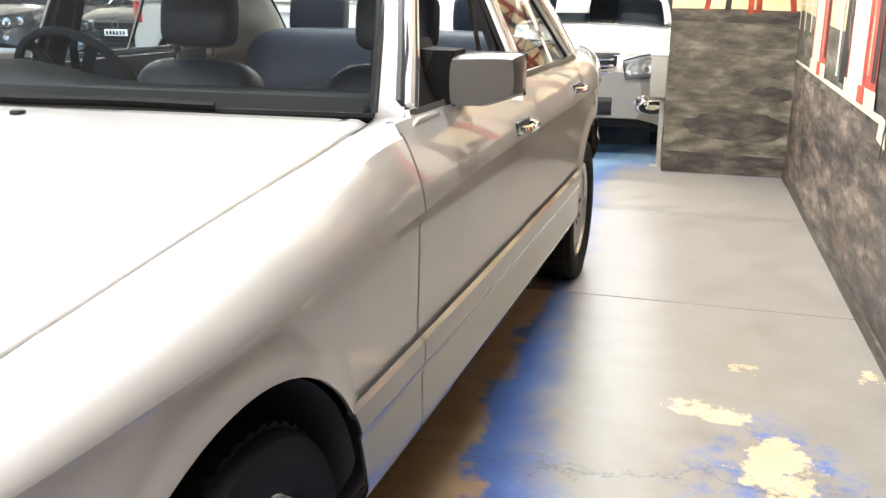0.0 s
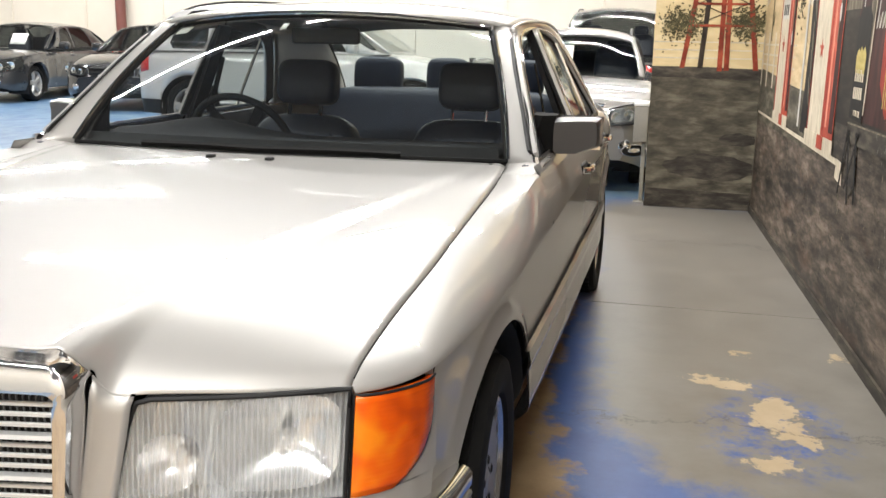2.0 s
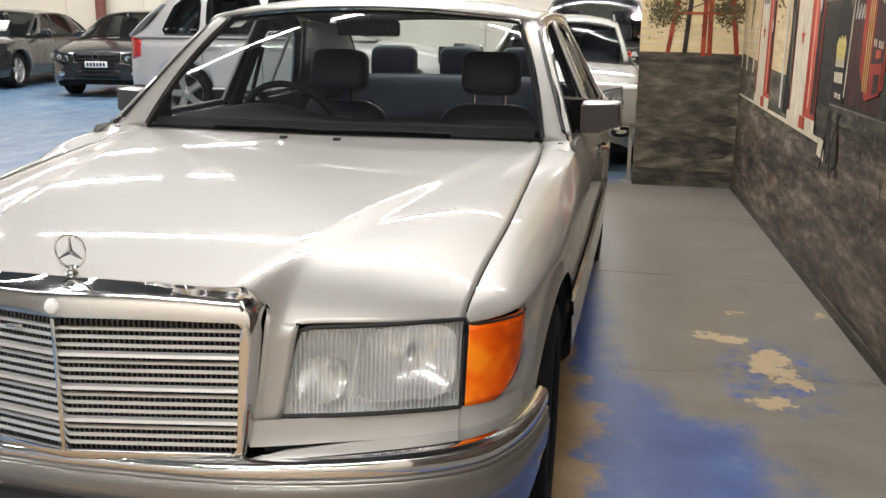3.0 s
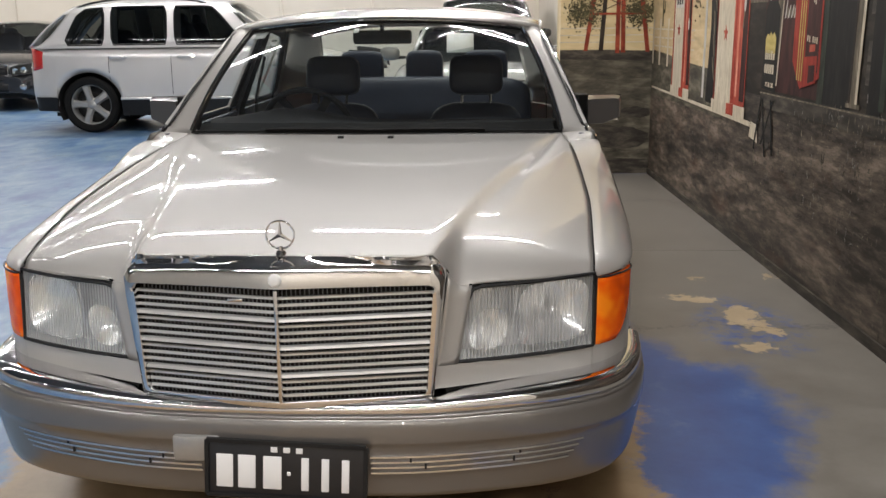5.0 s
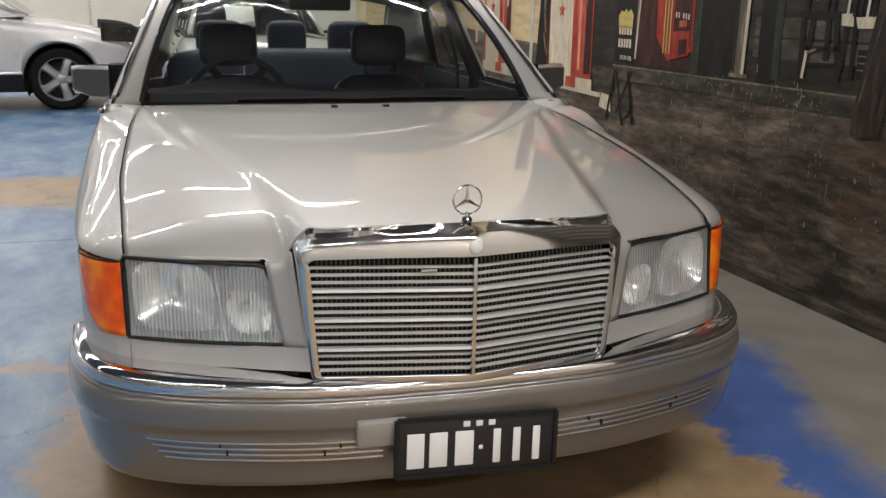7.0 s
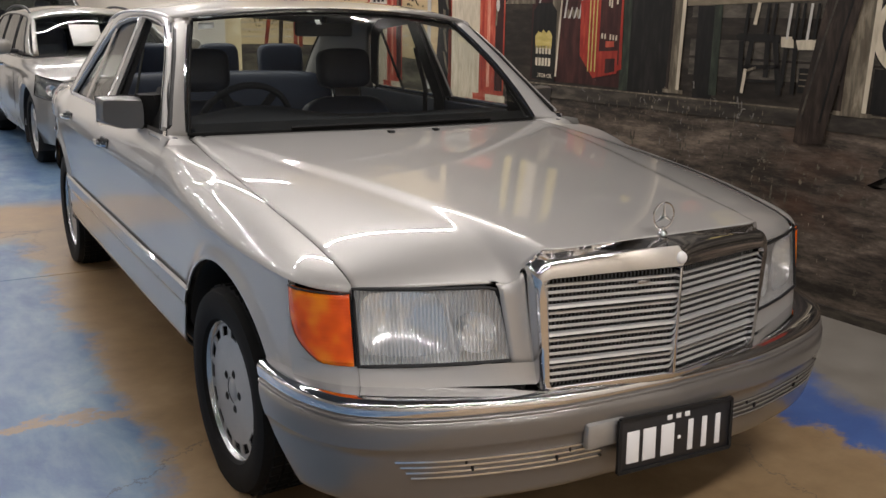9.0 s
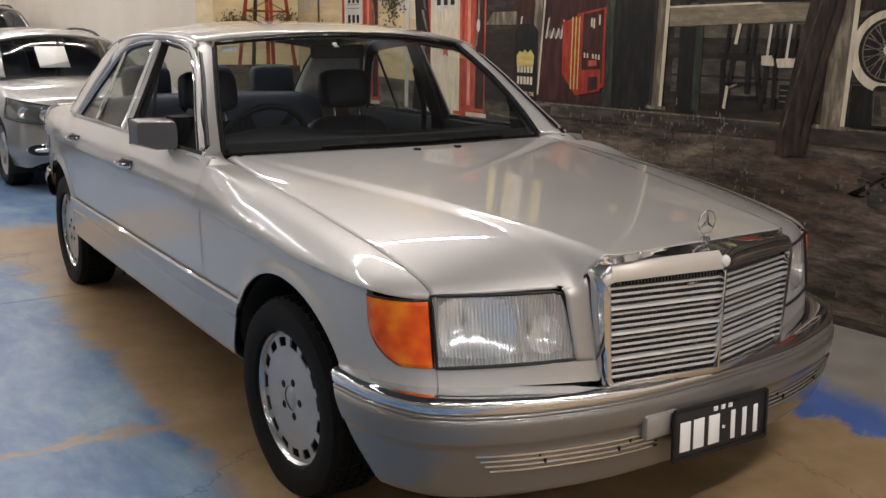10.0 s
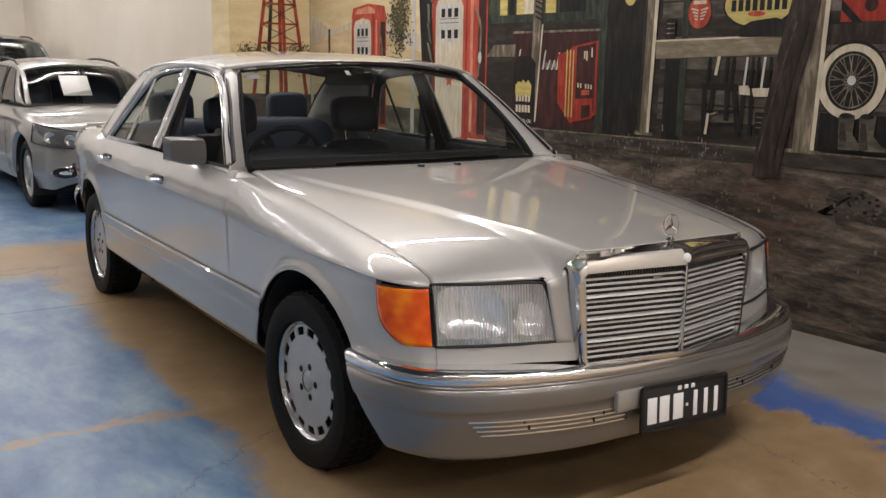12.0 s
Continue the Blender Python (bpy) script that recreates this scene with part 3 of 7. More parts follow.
def sweep_plan(path, section):
    """A section of (out, z) points, out from a plan path; section(i, s) may change with the way along it."""
    rows = []
    total = len(path) - 1
    for i, p in enumerate(path):
        a, b = Vector(path[max(0, i - 1)]), Vector(path[min(total, i + 1)])
        if i == 0:
            a = Vector((-path[1][0], path[1][1]))
        d = (b - a).normalized()
        n = Vector((d.y, -d.x))
        rows.append([(p[0] + n.x * o, p[1] + n.y * o, z) for o, z in section(i / total)])
    m = len(rows[0])
    return [q for r in rows for q in r], [(i * m + j, i * m + j + 1, (i + 1) * m + j + 1, (i + 1) * m + j) for i in range(total) for j in range(m - 1)]


def build_bumper(car, place=Matrix.Identity(4), vents=True):
    path = bumper_path()

    def rise(s):
        return 0.018 * smooth(0.1, 0.55, s)

    def chrome(s):
        e = rise(s)
        f, w = 0.3 * e, smooth(0.27, 0.22, s)
        return [(-0.10 + 0.066 * w, 0.489 + e - 0.05 * w), (-0.045 + 0.012 * w, 0.4925 + e - 0.006 * w), (-0.022, 0.492 + e), (-0.006, 0.487 + e), (0.001, 0.478 + e), (0.002, 0.470 + f), (0.0, 0.4645 + f), (-0.02, 0.463 + f)]

    def skin(s):
        e = 0.3 * rise(s)
        top = [(-0.02, 0.463 + e), (0.003, 0.462 + e), (0.006, 0.459 + e), (0.0062, 0.4555 + e), (0.0030, 0.4535 + e), (0.0070, 0.4505 + e), (0.0115, 0.436 + e), (0.013, 0.415 + e * 0.8), (0.0125, 0.400)]
        low = [(0.0115, 0.392), (0.0082, 0.3895), (0.0058, 0.372), (0.0035, 0.352), (-0.002, 0.320), (-0.009, 0.286), (-0.015, 0.257), (-0.021, 0.2435), (-0.034, 0.2355), (-0.12, 0.239)]
        return top + low

    def whole(sheet):
        # the ends are cut on a slant, further forward towards the ground
        out = []
        for x, y, z in sheet[0]:
            if y > 0.28:
                cut = max(0.30, 0.548 - 0.75 * max(0.0, 0.485 - z))
                y2 = 0.28 + (y - 0.28) * (cut - 0.28) / (0.548 - 0.28)
                x, y = x - bump_x(min(0.545, y)) + bump_x(min(0.545, y2)), y2
            out.append((x, y, z))
        sheet = out, sheet[1]
        return moved(join(sheet, mirrored(sheet)), place)
    bumper = part("bumper", whole(sweep_plan(path, skin)), CLAD, car, "painted plastic bumper skin below a chrome band", angle=50, weld=True)
    part("bumper_chrome", whole(sweep_plan(path, chrome)), CHROME, bumper, "polished chrome bumper band", angle=50, weld=True)
    for k in (1, -1):
        end = [(k * 0.82, 0.362, 0.26), (k * 0.88, 0.53, 0.475), (k * 0.80, 0.53, 0.475), (k * 0.72, 0.362, 0.26)]
        part("bumper_end", moved((end, [(0, 1, 2, 3)]), place), CLAD, bumper)
    # dark valance, carried lower to add the shade under the bumper
    part("valance", whole(sweep_plan(path, lambda s: [(-0.08, 0.30), (-0.11, 0.215), (-0.14, 0.185), (-0.27, 0.185)])), DARK, bumper)
    if vents:
        for side in (1, -1):
            for k in range(4):
                z = 0.357 - 0.0145 * k

                def line(s, z=z, k=k):
                    o = 0.0052 - 0.0022 * k - 0.001 * s
                    zz = z + 0.006 * s
                    return [(o - 0.004, zz + 0.0042), (o + 0.0035, zz + 0.0035), (o + 0.004, zz - 0.001), (o - 0.004, zz - 0.0034)]
                sh = sweep_plan([(x, bump_y(x)) for x in steps(0.205, 0.712 - 0.011 * k, 14)], line)
                part("vent_bar", sh if side > 0 else mirrored(sh), VENT, bumper, "thin bright vent strip")
            for x, z in ((0.30, 0.353), (0.335, 0.336), (0.56, 0.360), (0.545, 0.340)):
                y = bump_y(x) - 0.008
                part("vent_clip", box(side * x - 0.0026, side * x + 0.0026, y + 0.001, y + 0.02, z - 0.009, z + 0.005, 0.001), TRIM, bumper)
    return bumper


def build_plate(car):
    tilt = pose(0.008, -0.004, 0.336, -4, 2.2, 0)
    plate = part("number_plate", moved(box(-0.189, 0.189, -0.004, 0.004, -0.067, 0.067, 0.003), tilt), PLATE_BLACK, car, "black number plate with white characters shown as bars")
    rim = [(-0.189, 0, -0.067), (0.189, 0, -0.067), (0.189, 0, 0.067), (-0.189, 0, 0.067)]
    for a, b in zip(rim, rim[1:] + rim[:1]):
        part("plate_border", moved(strip([a, b], (0, -1, 0), 0.011, 0.008), tilt), TRIM, plate)
    for x, w in ((-0.146, 0.040), (-0.093, 0.042), (-0.032, 0.044), (0.046, 0.018), (0.094, 0.018), (0.142, 0.018)):
        part("character_bar", moved(box(x - w / 2, x + w / 2, -0.0065, -0.003, -0.048, 0.034, 0.002), tilt), PLATE_WHITE, plate)
    part("character_dot", moved(box(0.003, 0.012, -0.0065, -0.003, -0.012, -0.003, 0.001), tilt), PLATE_WHITE, plate)
    for x in (-0.028, 0.002, 0.032):
        part("small_bar", moved(box(x - 0.008, x + 0.008, -0.0065, -0.003, 0.044, 0.057, 0.001), tilt), PLATE_WHITE, plate)
    part("plate_mount", box(-0.268, -0.150, 0.006, 0.03, 0.345, 0.412, 0.010), ALLOY, plate, "smooth pale plate mount")


# -- wheels
def tyre_sheet(r_out=0.311, r_rim=0.207, w=0.205, n=144):
    h = w / 2
    prof = [(r_rim, h - 0.022), (r_rim + 0.006, h - 0.008), (r_rim + 0.03, h - 0.001), (r_rim + 0.06, h), (r_rim + 0.085, h - 0.006), (r_out - 0.012, h - 0.018)]
    tread = []
    for k in range(4):
        a, b = -0.072 + 0.0385 * k, -0.072 + 0.0385 * k + 0.029
        tread += [(r_out - 0.009, a - 0.001), (r_out, a), (r_out, b), (r_out - 0.009, b + 0.001)]
    prof += [(r, -x) for r, x in tread]
    prof += [(r_out - 0.012, -h + 0.018), (r_rim + 0.06, -h), (r_rim, -h + 0.02)]
    sheet = revolve([(r, x) for r, x in prof], n)
    k = len(prof)
    verts = []
    for i, (x, y, z) in enumerate(sheet[0]):
        r = math.hypot(y, z)
        col = i // k
        if r > r_out - 0.004 and (col + (1 if x > 0 else 0)) % 3 == 0:
            f = (r_out - 0.007) / r
            y, z = y * f, z * f
        if z < -HUB_Z + 0.03:
            # the tyre sits flat on the floor and bulges a little above it
            x *= 1 + 0.05 * smooth(-HUB_Z + 0.03, -HUB_Z + 0.01, z) * smooth(r_out - 0.004, r_out - 0.03, math.hypot(y, z))
            z = max(z, -HUB_Z + 0.0005)
        verts.append((x, y, z))
    return verts, sheet[1]


def build_wheel_meshes():
    """The wheel's outer face looks towards +x; the hub is at the origin."""
    out = {}
    out["tyre"] = tyre_sheet()
    # rim lip and barrel
    lip = flip(revolve([(0.150, -0.08), (0.196, -0.085), (0.198, 0.060), (0.206, 0.070), (0.212, 0.076), (0.210, 0.082), (0.204, 0.084), (0.198, 0.078), (0.1945, 0.070)], 60))
    # flat face with fifteen slots near its edge
    face = []
    nslots = 15
    per = 8
    n = nslots * per
    rs = [0.038, 0.07, 0.11, 0.145, 0.160, 0.188, 0.1955]

    def fx(r):
        return 0.0765 - 0.004 * (r / 0.19) ** 2
    def at(a, r):
        return (fx(r), r * math.cos(a), r * math.sin(a))
    verts, faces = grid(steps(0, 2 * math.pi, n), rs, at, lambda a, r: not (0.160 < r < 0.188 and int(a / (2 * math.pi) * n) % per in (1, 2, 3, 4, 5)))
    holes = []
    for s in range(nslots):
        a0, a1 = 2 * math.pi * (s * per + 1) / n, 2 * math.pi * (s * per + 6) / n
        aa = steps(a0, a1, 5)
        loop = [at(a, 0.160) for a in aa] + [at(a, 0.188) for a in reversed(aa)]
        k = len(loop)
        holes.append((loop + [(x - 0.004, y, z) for x, y, z in loop], [(i, (i + 1) % k, k + (i + 1) % k, k + i) for i in range(k)]))
    out["wheel"] = join((verts, faces), *holes)
    out["rim_lip"] = lip
    out["brake_disc"] = flip(revolve([(0.05, 0.040), (0.194, 0.040), (0.194, 0.0), (0.05, 0.0)], 40))
    out["hub_cap"] = revolve([(0.0, 0.080), (0.016, 0.0795), (0.028, 0.0775), (0.034, 0.0735), (0.0385, 0.0735)], 32)
    out["wheel_well"] = flip(revolve([(0.10, -0.10), (0.195, -0.09), (0.195, 0.04)], 40))
    return out


def build_wheels(car, rows):
    sheets = build_wheel_meshes()
    # the brake disc is coloured black to stand in for shade in the slots
    mats = {"rim_lip": RIM, "tyre": RUBBER, "wheel": ALLOY, "brake_disc": RUBBER, "hub_cap": ALLOY, "wheel_well": DARK}
    data = {}
    for x, y in rows:
        turn = (0 if x > 0 else 180) + (2.5 if y < 2 else 0)
        spin = 7 * (y + x)
        at = pose(x, y, HUB_Z, spin, 0, turn)
        first = not data
        if first:
            w = part("wheel", sheets["wheel"], ALLOY, car, "silver flat-faced alloy wheel with fifteen slots", angle=40, at=at)
            data["wheel"] = w.data
            for key in ("tyre", "rim_lip", "brake_disc", "hub_cap", "wheel_well"):
                data[key] = part(key, sheets[key], mats[key], w, angle=30, at=pose(0, 0, 0, -spin)).data
            bolt = part("wheel_bolt", moved(revolve([(0.0, 0.0006), (0.0035, 0.0006), (0.0045, 0.003), (0.0085, 0.003), (0.0095, 0.0006), (0.0125, 0.0004), (0.0125, -0.004)], 14), Matrix.Identity(4)), DARK, w)
            bolt.matrix_basis = pose(0.0762, 0.056, 0)
            data["wheel_bolt"] = bolt.data
            start = 1
        else:
            w = tagged(new("wheel", data["wheel"]), "silver flat-faced alloy wheel with fifteen slots")
            w.parent, w.matrix_basis = car, at
            for key in ("tyre", "rim_lip", "brake_disc", "hub_cap", "wheel_well"):
                piece = new(key, data[key])
                piece.parent, piece.matrix_basis = w, pose(0, 0, 0, -spin)
            start = 0
        for k in range(start, 5):
            b = new("wheel_bolt", data["wheel_bolt"])
            b.parent = w
            a = radians(72 * k)
            b.matrix_basis = pose(0.0762, 0.056 * math.cos(a), 0.056 * math.sin(a))


# -- greenhouse
def pane_x(z):
    return 0.846 - 0.475 * (z - BELT)


rail = [(2.10, 1.292), (2.22, 1.328), (2.40, 1.352), (2.65, 1.362), (2.95, 1.352), (3.18, 1.318), (3.30, 1.285)]
rail_z = curve(rail)


def screen_point(u, v):
    """The windscreen, u -1..1 across, v 0..1 upwards."""
    b, k = 1 - u * u, abs(u)
    low = (0.738 * u, 1.70 - 0.15 * b - 0.03 * b * b, 0.934 + 0.016 * b)
    top = (0.586 * u, 2.155 - 0.085 * b, 1.326 + 0.037 * b)
    p = lerp(low, top, v)
    return (p[0] + 0.012 * u * 4 * v * (1 - v), p[1] - 0.02 * 4 * v * (1 - v), p[2] + 0.012 * 4 * v * (1 - v))


def rear_point(u, v):
    b = 1 - u * u
    low = (0.672 * u, 4.14 + 0.06 * b, 0.968 + 0.01 * b)
    top = (0.585 * u, 3.60 + 0.05 * b, 1.292 + 0.058 * b)
    p = lerp(low, top, v)
    return (p[0], p[1] + 0.02 * 4 * v * (1 - v), p[2] + 0.016 * 4 * v * (1 - v))


edge_x = curve([(2.15, 0.662), (2.4, 0.672), (2.9, 0.670), (3.3, 0.660), (3.6, 0.625)])
edge_z = curve([(2.15, 1.335), (2.28, 1.352), (2.5, 1.362), (2.8, 1.363), (3.1, 1.350), (3.35, 1.322), (3.6, 1.290)])
ridge_z = curve([(2.05, 1.365), (2.15, 1.389), (2.4, 1.420), (2.8, 1.430), (3.2, 1.414), (3.5, 1.382), (3.67, 1.352)])


def roof_point(u, v):
    k = abs(u)
    b = 1 - u * u
    y0, y1 = screen_point(min(1, k) * math.copysign(1, u), 1)[1], 3.60 + 0.05 * b
    y = y0 + (y1 - y0) * v
    ye = 2.155 + (3.60 - 2.155) * v
    x = edge_x(ye) * u
    e, r = edge_z(ye), ridge_z(y)
    z = e + (r - e) * (1 - k**2.6) ** 0.9
    return (x, y, z)


frame_top = curve([(2.08, 1.268), (2.16, 1.300), (2.28, 1.322), (2.45, 1.333), (2.60, 1.335), (2.85, 1.328), (3.02, 1.309), (3.11, 1.274), (3.175, 1.230), (3.29, 1.12)])


def build_greenhouse(car):
    us, vs = steps(-1, 1, 28), steps(0, 1, 16)
    screen = part("windscreen", grid(us, vs, screen_point), GLASS, car, "clear laminated windscreen with two white stickers")
    rim_pts = [screen_point(u, 0) for u in us] + [screen_point(1, v) for v in vs][1:] + [screen_point(-u, 1) for u in us][1:] + [screen_point(-1, 1 - v) for v in vs][1:-1]
    part("screen_seal", tube(rim_pts, 0.009, 6, True), RUBBER, screen)
    bright = [screen_point(1.012, v) for v in vs] + [screen_point(-u * 1.012, 1.008) for u in us][1:] + [screen_point(-1.012, 1 - v) for v in vs][1:]
    part("screen_trim", tube([(x, y - 0.006, z + 0.006) for x, y, z in bright], 0.0085, 8), CHROME, screen, "bright screen surround")
    band = grid(steps(-0.97, 0.97, 20), [0.0, 0.085], lambda u, v: (lambda p: (p[0], p[1] + 0.006, p[2] - 0.004))(screen_point(u, v)))
    part("screen_band", flip(band), TRIM, screen)
    for u0, u1, v0, v1 in ((-0.955, -0.86, 0.90, 0.965), (-0.20, -0.165, 0.885, 0.935)):
        part("sticker", grid(steps(u0, u1, 2), steps(v0, v1, 2), lambda u, v: (lambda p: (p[0], p[1] + 0.004, p[2] - 0.003))(screen_point(u, v))), WHITE_PLASTIC, screen, "white paper sticker", 0.001)
    # wipers at rest
    for a, b in ((-0.55, 0.02), (0.02, 0.60)):
        pts = [(lambda p: (p[0], p[1] - 0.012, p[2] + 0.006))(screen_point(u, 0.006 + 0.006 * math.sin(i / 8 * 3.1))) for i, u in enumerate(steps(a, b, 8))]
        w = part("wiper", tube(pts, 0.005, 6), TRIM, car, "black wiper at rest")
        part("wiper_blade", strip(pts, (0, -0.6, 0.8), 0.012, 0.012), RUBBER, w)
    cowl = grid(steps(-1, 1, 24), steps(0, 1, 3), lambda u, v: lerp((lambda p: (p[0], p[1] - 0.01, p[2] - 0.012))(hood_point(u, 1.0)), (lambda p: (p[0], p[1] + 0.01, p[2] - 0.014))(screen_point(u, 0.0)), v))
    part("cowl", flip(cowl), TRIM, car)
    for k in (1, -1):
        def shoulder(u, v):
            y = 1.50 + 0.27 * v
            x0, z0 = seam_x(y) - 0.012 * smooth(0.4, 1, v), seam_z(y) - 0.004
            f = fender_top(1.527, 0.62)
            if v <= 0.1:
                q = fender_top(1.50, 0.62 * u)
                return (q[0], y, q[2] - 0.002)
            z1 = 0.905 + 0.04 * smooth(0.1, 0.5, v)
            return (x0 + (0.862 - x0) * u, y, z0 + (z1 - z0) * u**1.6 + 0.010 * 4 * u * (1 - u))
        sh = grid(steps(0, 1, 12), steps(0, 1, 12), shoulder)
        part("cowl_corner", sh if k > 0 else mirrored(sh), SILVER, car, "", 0.01)
    back = part("rear_window", flip(grid(us, vs, rear_point)), REAR_GLASS, car, "tinted rear window")
    rr = [rear_point(u, 0) for u in us] + [rear_point(1, v) for v in vs][1:] + [rear_point(-u, 1) for u in us][1:] + [rear_point(-1, 1 - v) for v in vs][1:-1]
    part("rear_seal", tube(rr, 0.013, 6, True), RUBBER, back)
    roof = part("roof", grid(steps(-1, 1, 36), steps(0, 1, 26), roof_point), SILVER, car, "silver metallic roof", 0.012)
    part("headliner", grid(steps(-0.93, 0.93, 16), steps(0.02, 0.98, 10), lambda u, v: (lambda p: (p[0], p[1], p[2] - 0.03))(roof_point(u, v))), HEADLINER, roof)
    for k in (1, -1):
        def put(sheet):
            return sheet if k > 0 else mirrored(sheet)
        gutter = [(lambda p: (p[0] + 0.006, p[1], p[2] - 0.004))(roof_point(1, v)) for v in steps(0, 1, 20)]
        down = [(lambda p, v=v: (p[0] + 0.020, p[1] + 0.012, p[2] + 0.002))(screen_point(1.0, v)) for v in steps(0.04, 0.97, 10)]

        def cant(v, w):
            y = 2.13 + 1.09 * v
            up, lo = Vector((edge_x(y) + 0.004, y, edge_z(y) - 0.003)), Vector((pane_x(frame_top(y)) + 0.010, y, frame_top(y) - 0.006))
            q = up.lerp(lo, w)
            return (q.x + 0.006 * 4 * w * (1 - w), y, q.z)
        part("cant_rail", put(grid(steps(0, 1, 24), steps(0, 1, 4), cant)), SILVER, car, "", 0.012)
        part("drip_rail", put(tube(gutter, 0.006, 6)), SLAT, car, "bright roof drip rail")

        # windscreen pillar
        def a_pillar(u, v):
            p = screen_point(1.0, v)
            z = p[2]
            o = (pane_x(z) + 0.006 - 0.012 * max(0.0, 1 - v) ** 1.5, 1.612 + (2.135 - 1.612) * v, z - 0.012)
            q = lerp(p, o, u)
            m = 4 * u * (1 - u)
            return (q[0] + 0.012 * m, q[1] - 0.014 * m, q[2] + 0.006 * m)
        part("windscreen_pillar", put(grid(steps(0, 1, 10), steps(-0.015, 1.03, 16), a_pillar)), SILVER, car, "", 0.02)
        part("pillar_trim", put(tube([a_pillar(1.0, v) for v in steps(0.0, 1.0, 10)], 0.006, 6)), CHROME, car)

        # rear pillar
        def c_pillar(u, v):
            inner = rear_point(1.0, v)
            outer = (pane_x(0.962 + 0.345 * v) + 0.008, 3.49 - 0.26 * v - 0.06 * v * v, 0.958 + 0.352 * v)
            q = lerp(outer, inner, u)
            m = 4 * u * (1 - u)
            return (q[0] + 0.035 * m * (1 - 0.3 * v), q[1], q[2] + 0.014 * m)
        part("rear_pillar", put(flip(grid(steps(0, 1, 12), steps(-0.05, 1.02, 18), c_pillar))), SILVER, car, "", 0.02)
        # door window frames
        front = [(1.665, 0.958), (1.80, 1.058), (1.95, 1.178), (2.08, 1.264), (2.16, 1.300), (2.28, 1.322), (2.45, 1.333), (2.60, 1.335)]
        rear = [(2.655, 1.334), (2.85, 1.328), (3.02, 1.309), (3.11, 1.274), (3.175, 1.230), (3.29, 1.12), (3.39, 1.015), (3.44, 0.962)]

        def on(y, z, out=0.0):
            tuck = 0.010 * max(0.0, (1.326 - z) / 0.392) ** 1.5 * smooth(2.10, 1.95, y)
            return (pane_x(z) - tuck + out, y, z)
        nrm = (0.86, 0, 0.5)
        for key, pts, sill in (("front_window_frame", front + [(2.585, 1.15), (2.575, 0.956)], ((1.62, 0.952), (2.60, 0.952))), ("rear_window_frame", [(2.625, 0.956), (2.64, 1.15)] + rear, ((2.60, 0.952), (3.47, 0.952)))):
            fr = part(key, put(strip([on(y, z) for y, z in pts], nrm, 0.034, 0.012)), SILVER, car)
            part("window_rubber", put(strip([on(y, z, -0.012) for y, z in pts], nrm, 0.058, 0.008)), TRIM, fr)
            part("window_chrome", put(tube([on(y, z, 0.013) for y, z in pts], 0.0045, 6)), CHROME, fr)
            part("belt_trim", put(strip([on(y, z, 0.004) for y, z in (sill[0], lerp(sill[0], sill[1], 0.5), sill[1])], (1, 0, 0.2), 0.020, 0.010)), CHROME, fr, "bright belt moulding")
        part("pillar_cover", put(strip([on(2.602, 0.954, 0.002), on(2.606, 1.15, 0.002), on(2.622, 1.336, 0.002)], nrm, 0.074, 0.012)), SILVER, car, "painted pillar between the side windows")
        part("quarter_bar", put(strip([on(3.10, 0.956), on(3.075, 1.292)], nrm, 0.018, 0.008)), CHROME, car)
        part("centre_pillar", put(strip([(0.80, 2.61, 0.70), (0.79, 2.61, 0.95), (0.635, 2.62, 1.325)], (0.9, 0, 0.4), 0.10, 0.02)), TRIM, car)

        def rear_glass(u, v):
            z = 0.956 + v * 0.372
            y1 = np.interp(z, [0.962, 1.015, 1.12, 1.23, 1.274, 1.309, 1.328], [3.44, 3.39, 3.29, 3.175, 3.11, 3.02, 2.85])
            y = 2.63 + (y1 - 2.63) * u
            return (pane_x(z) - 0.006, float(y), z)
        pane = part("rear_side_window", put(grid(steps(0, 1, 10), steps(0, 1, 10), rear_glass)), SIDE_GLASS, car)


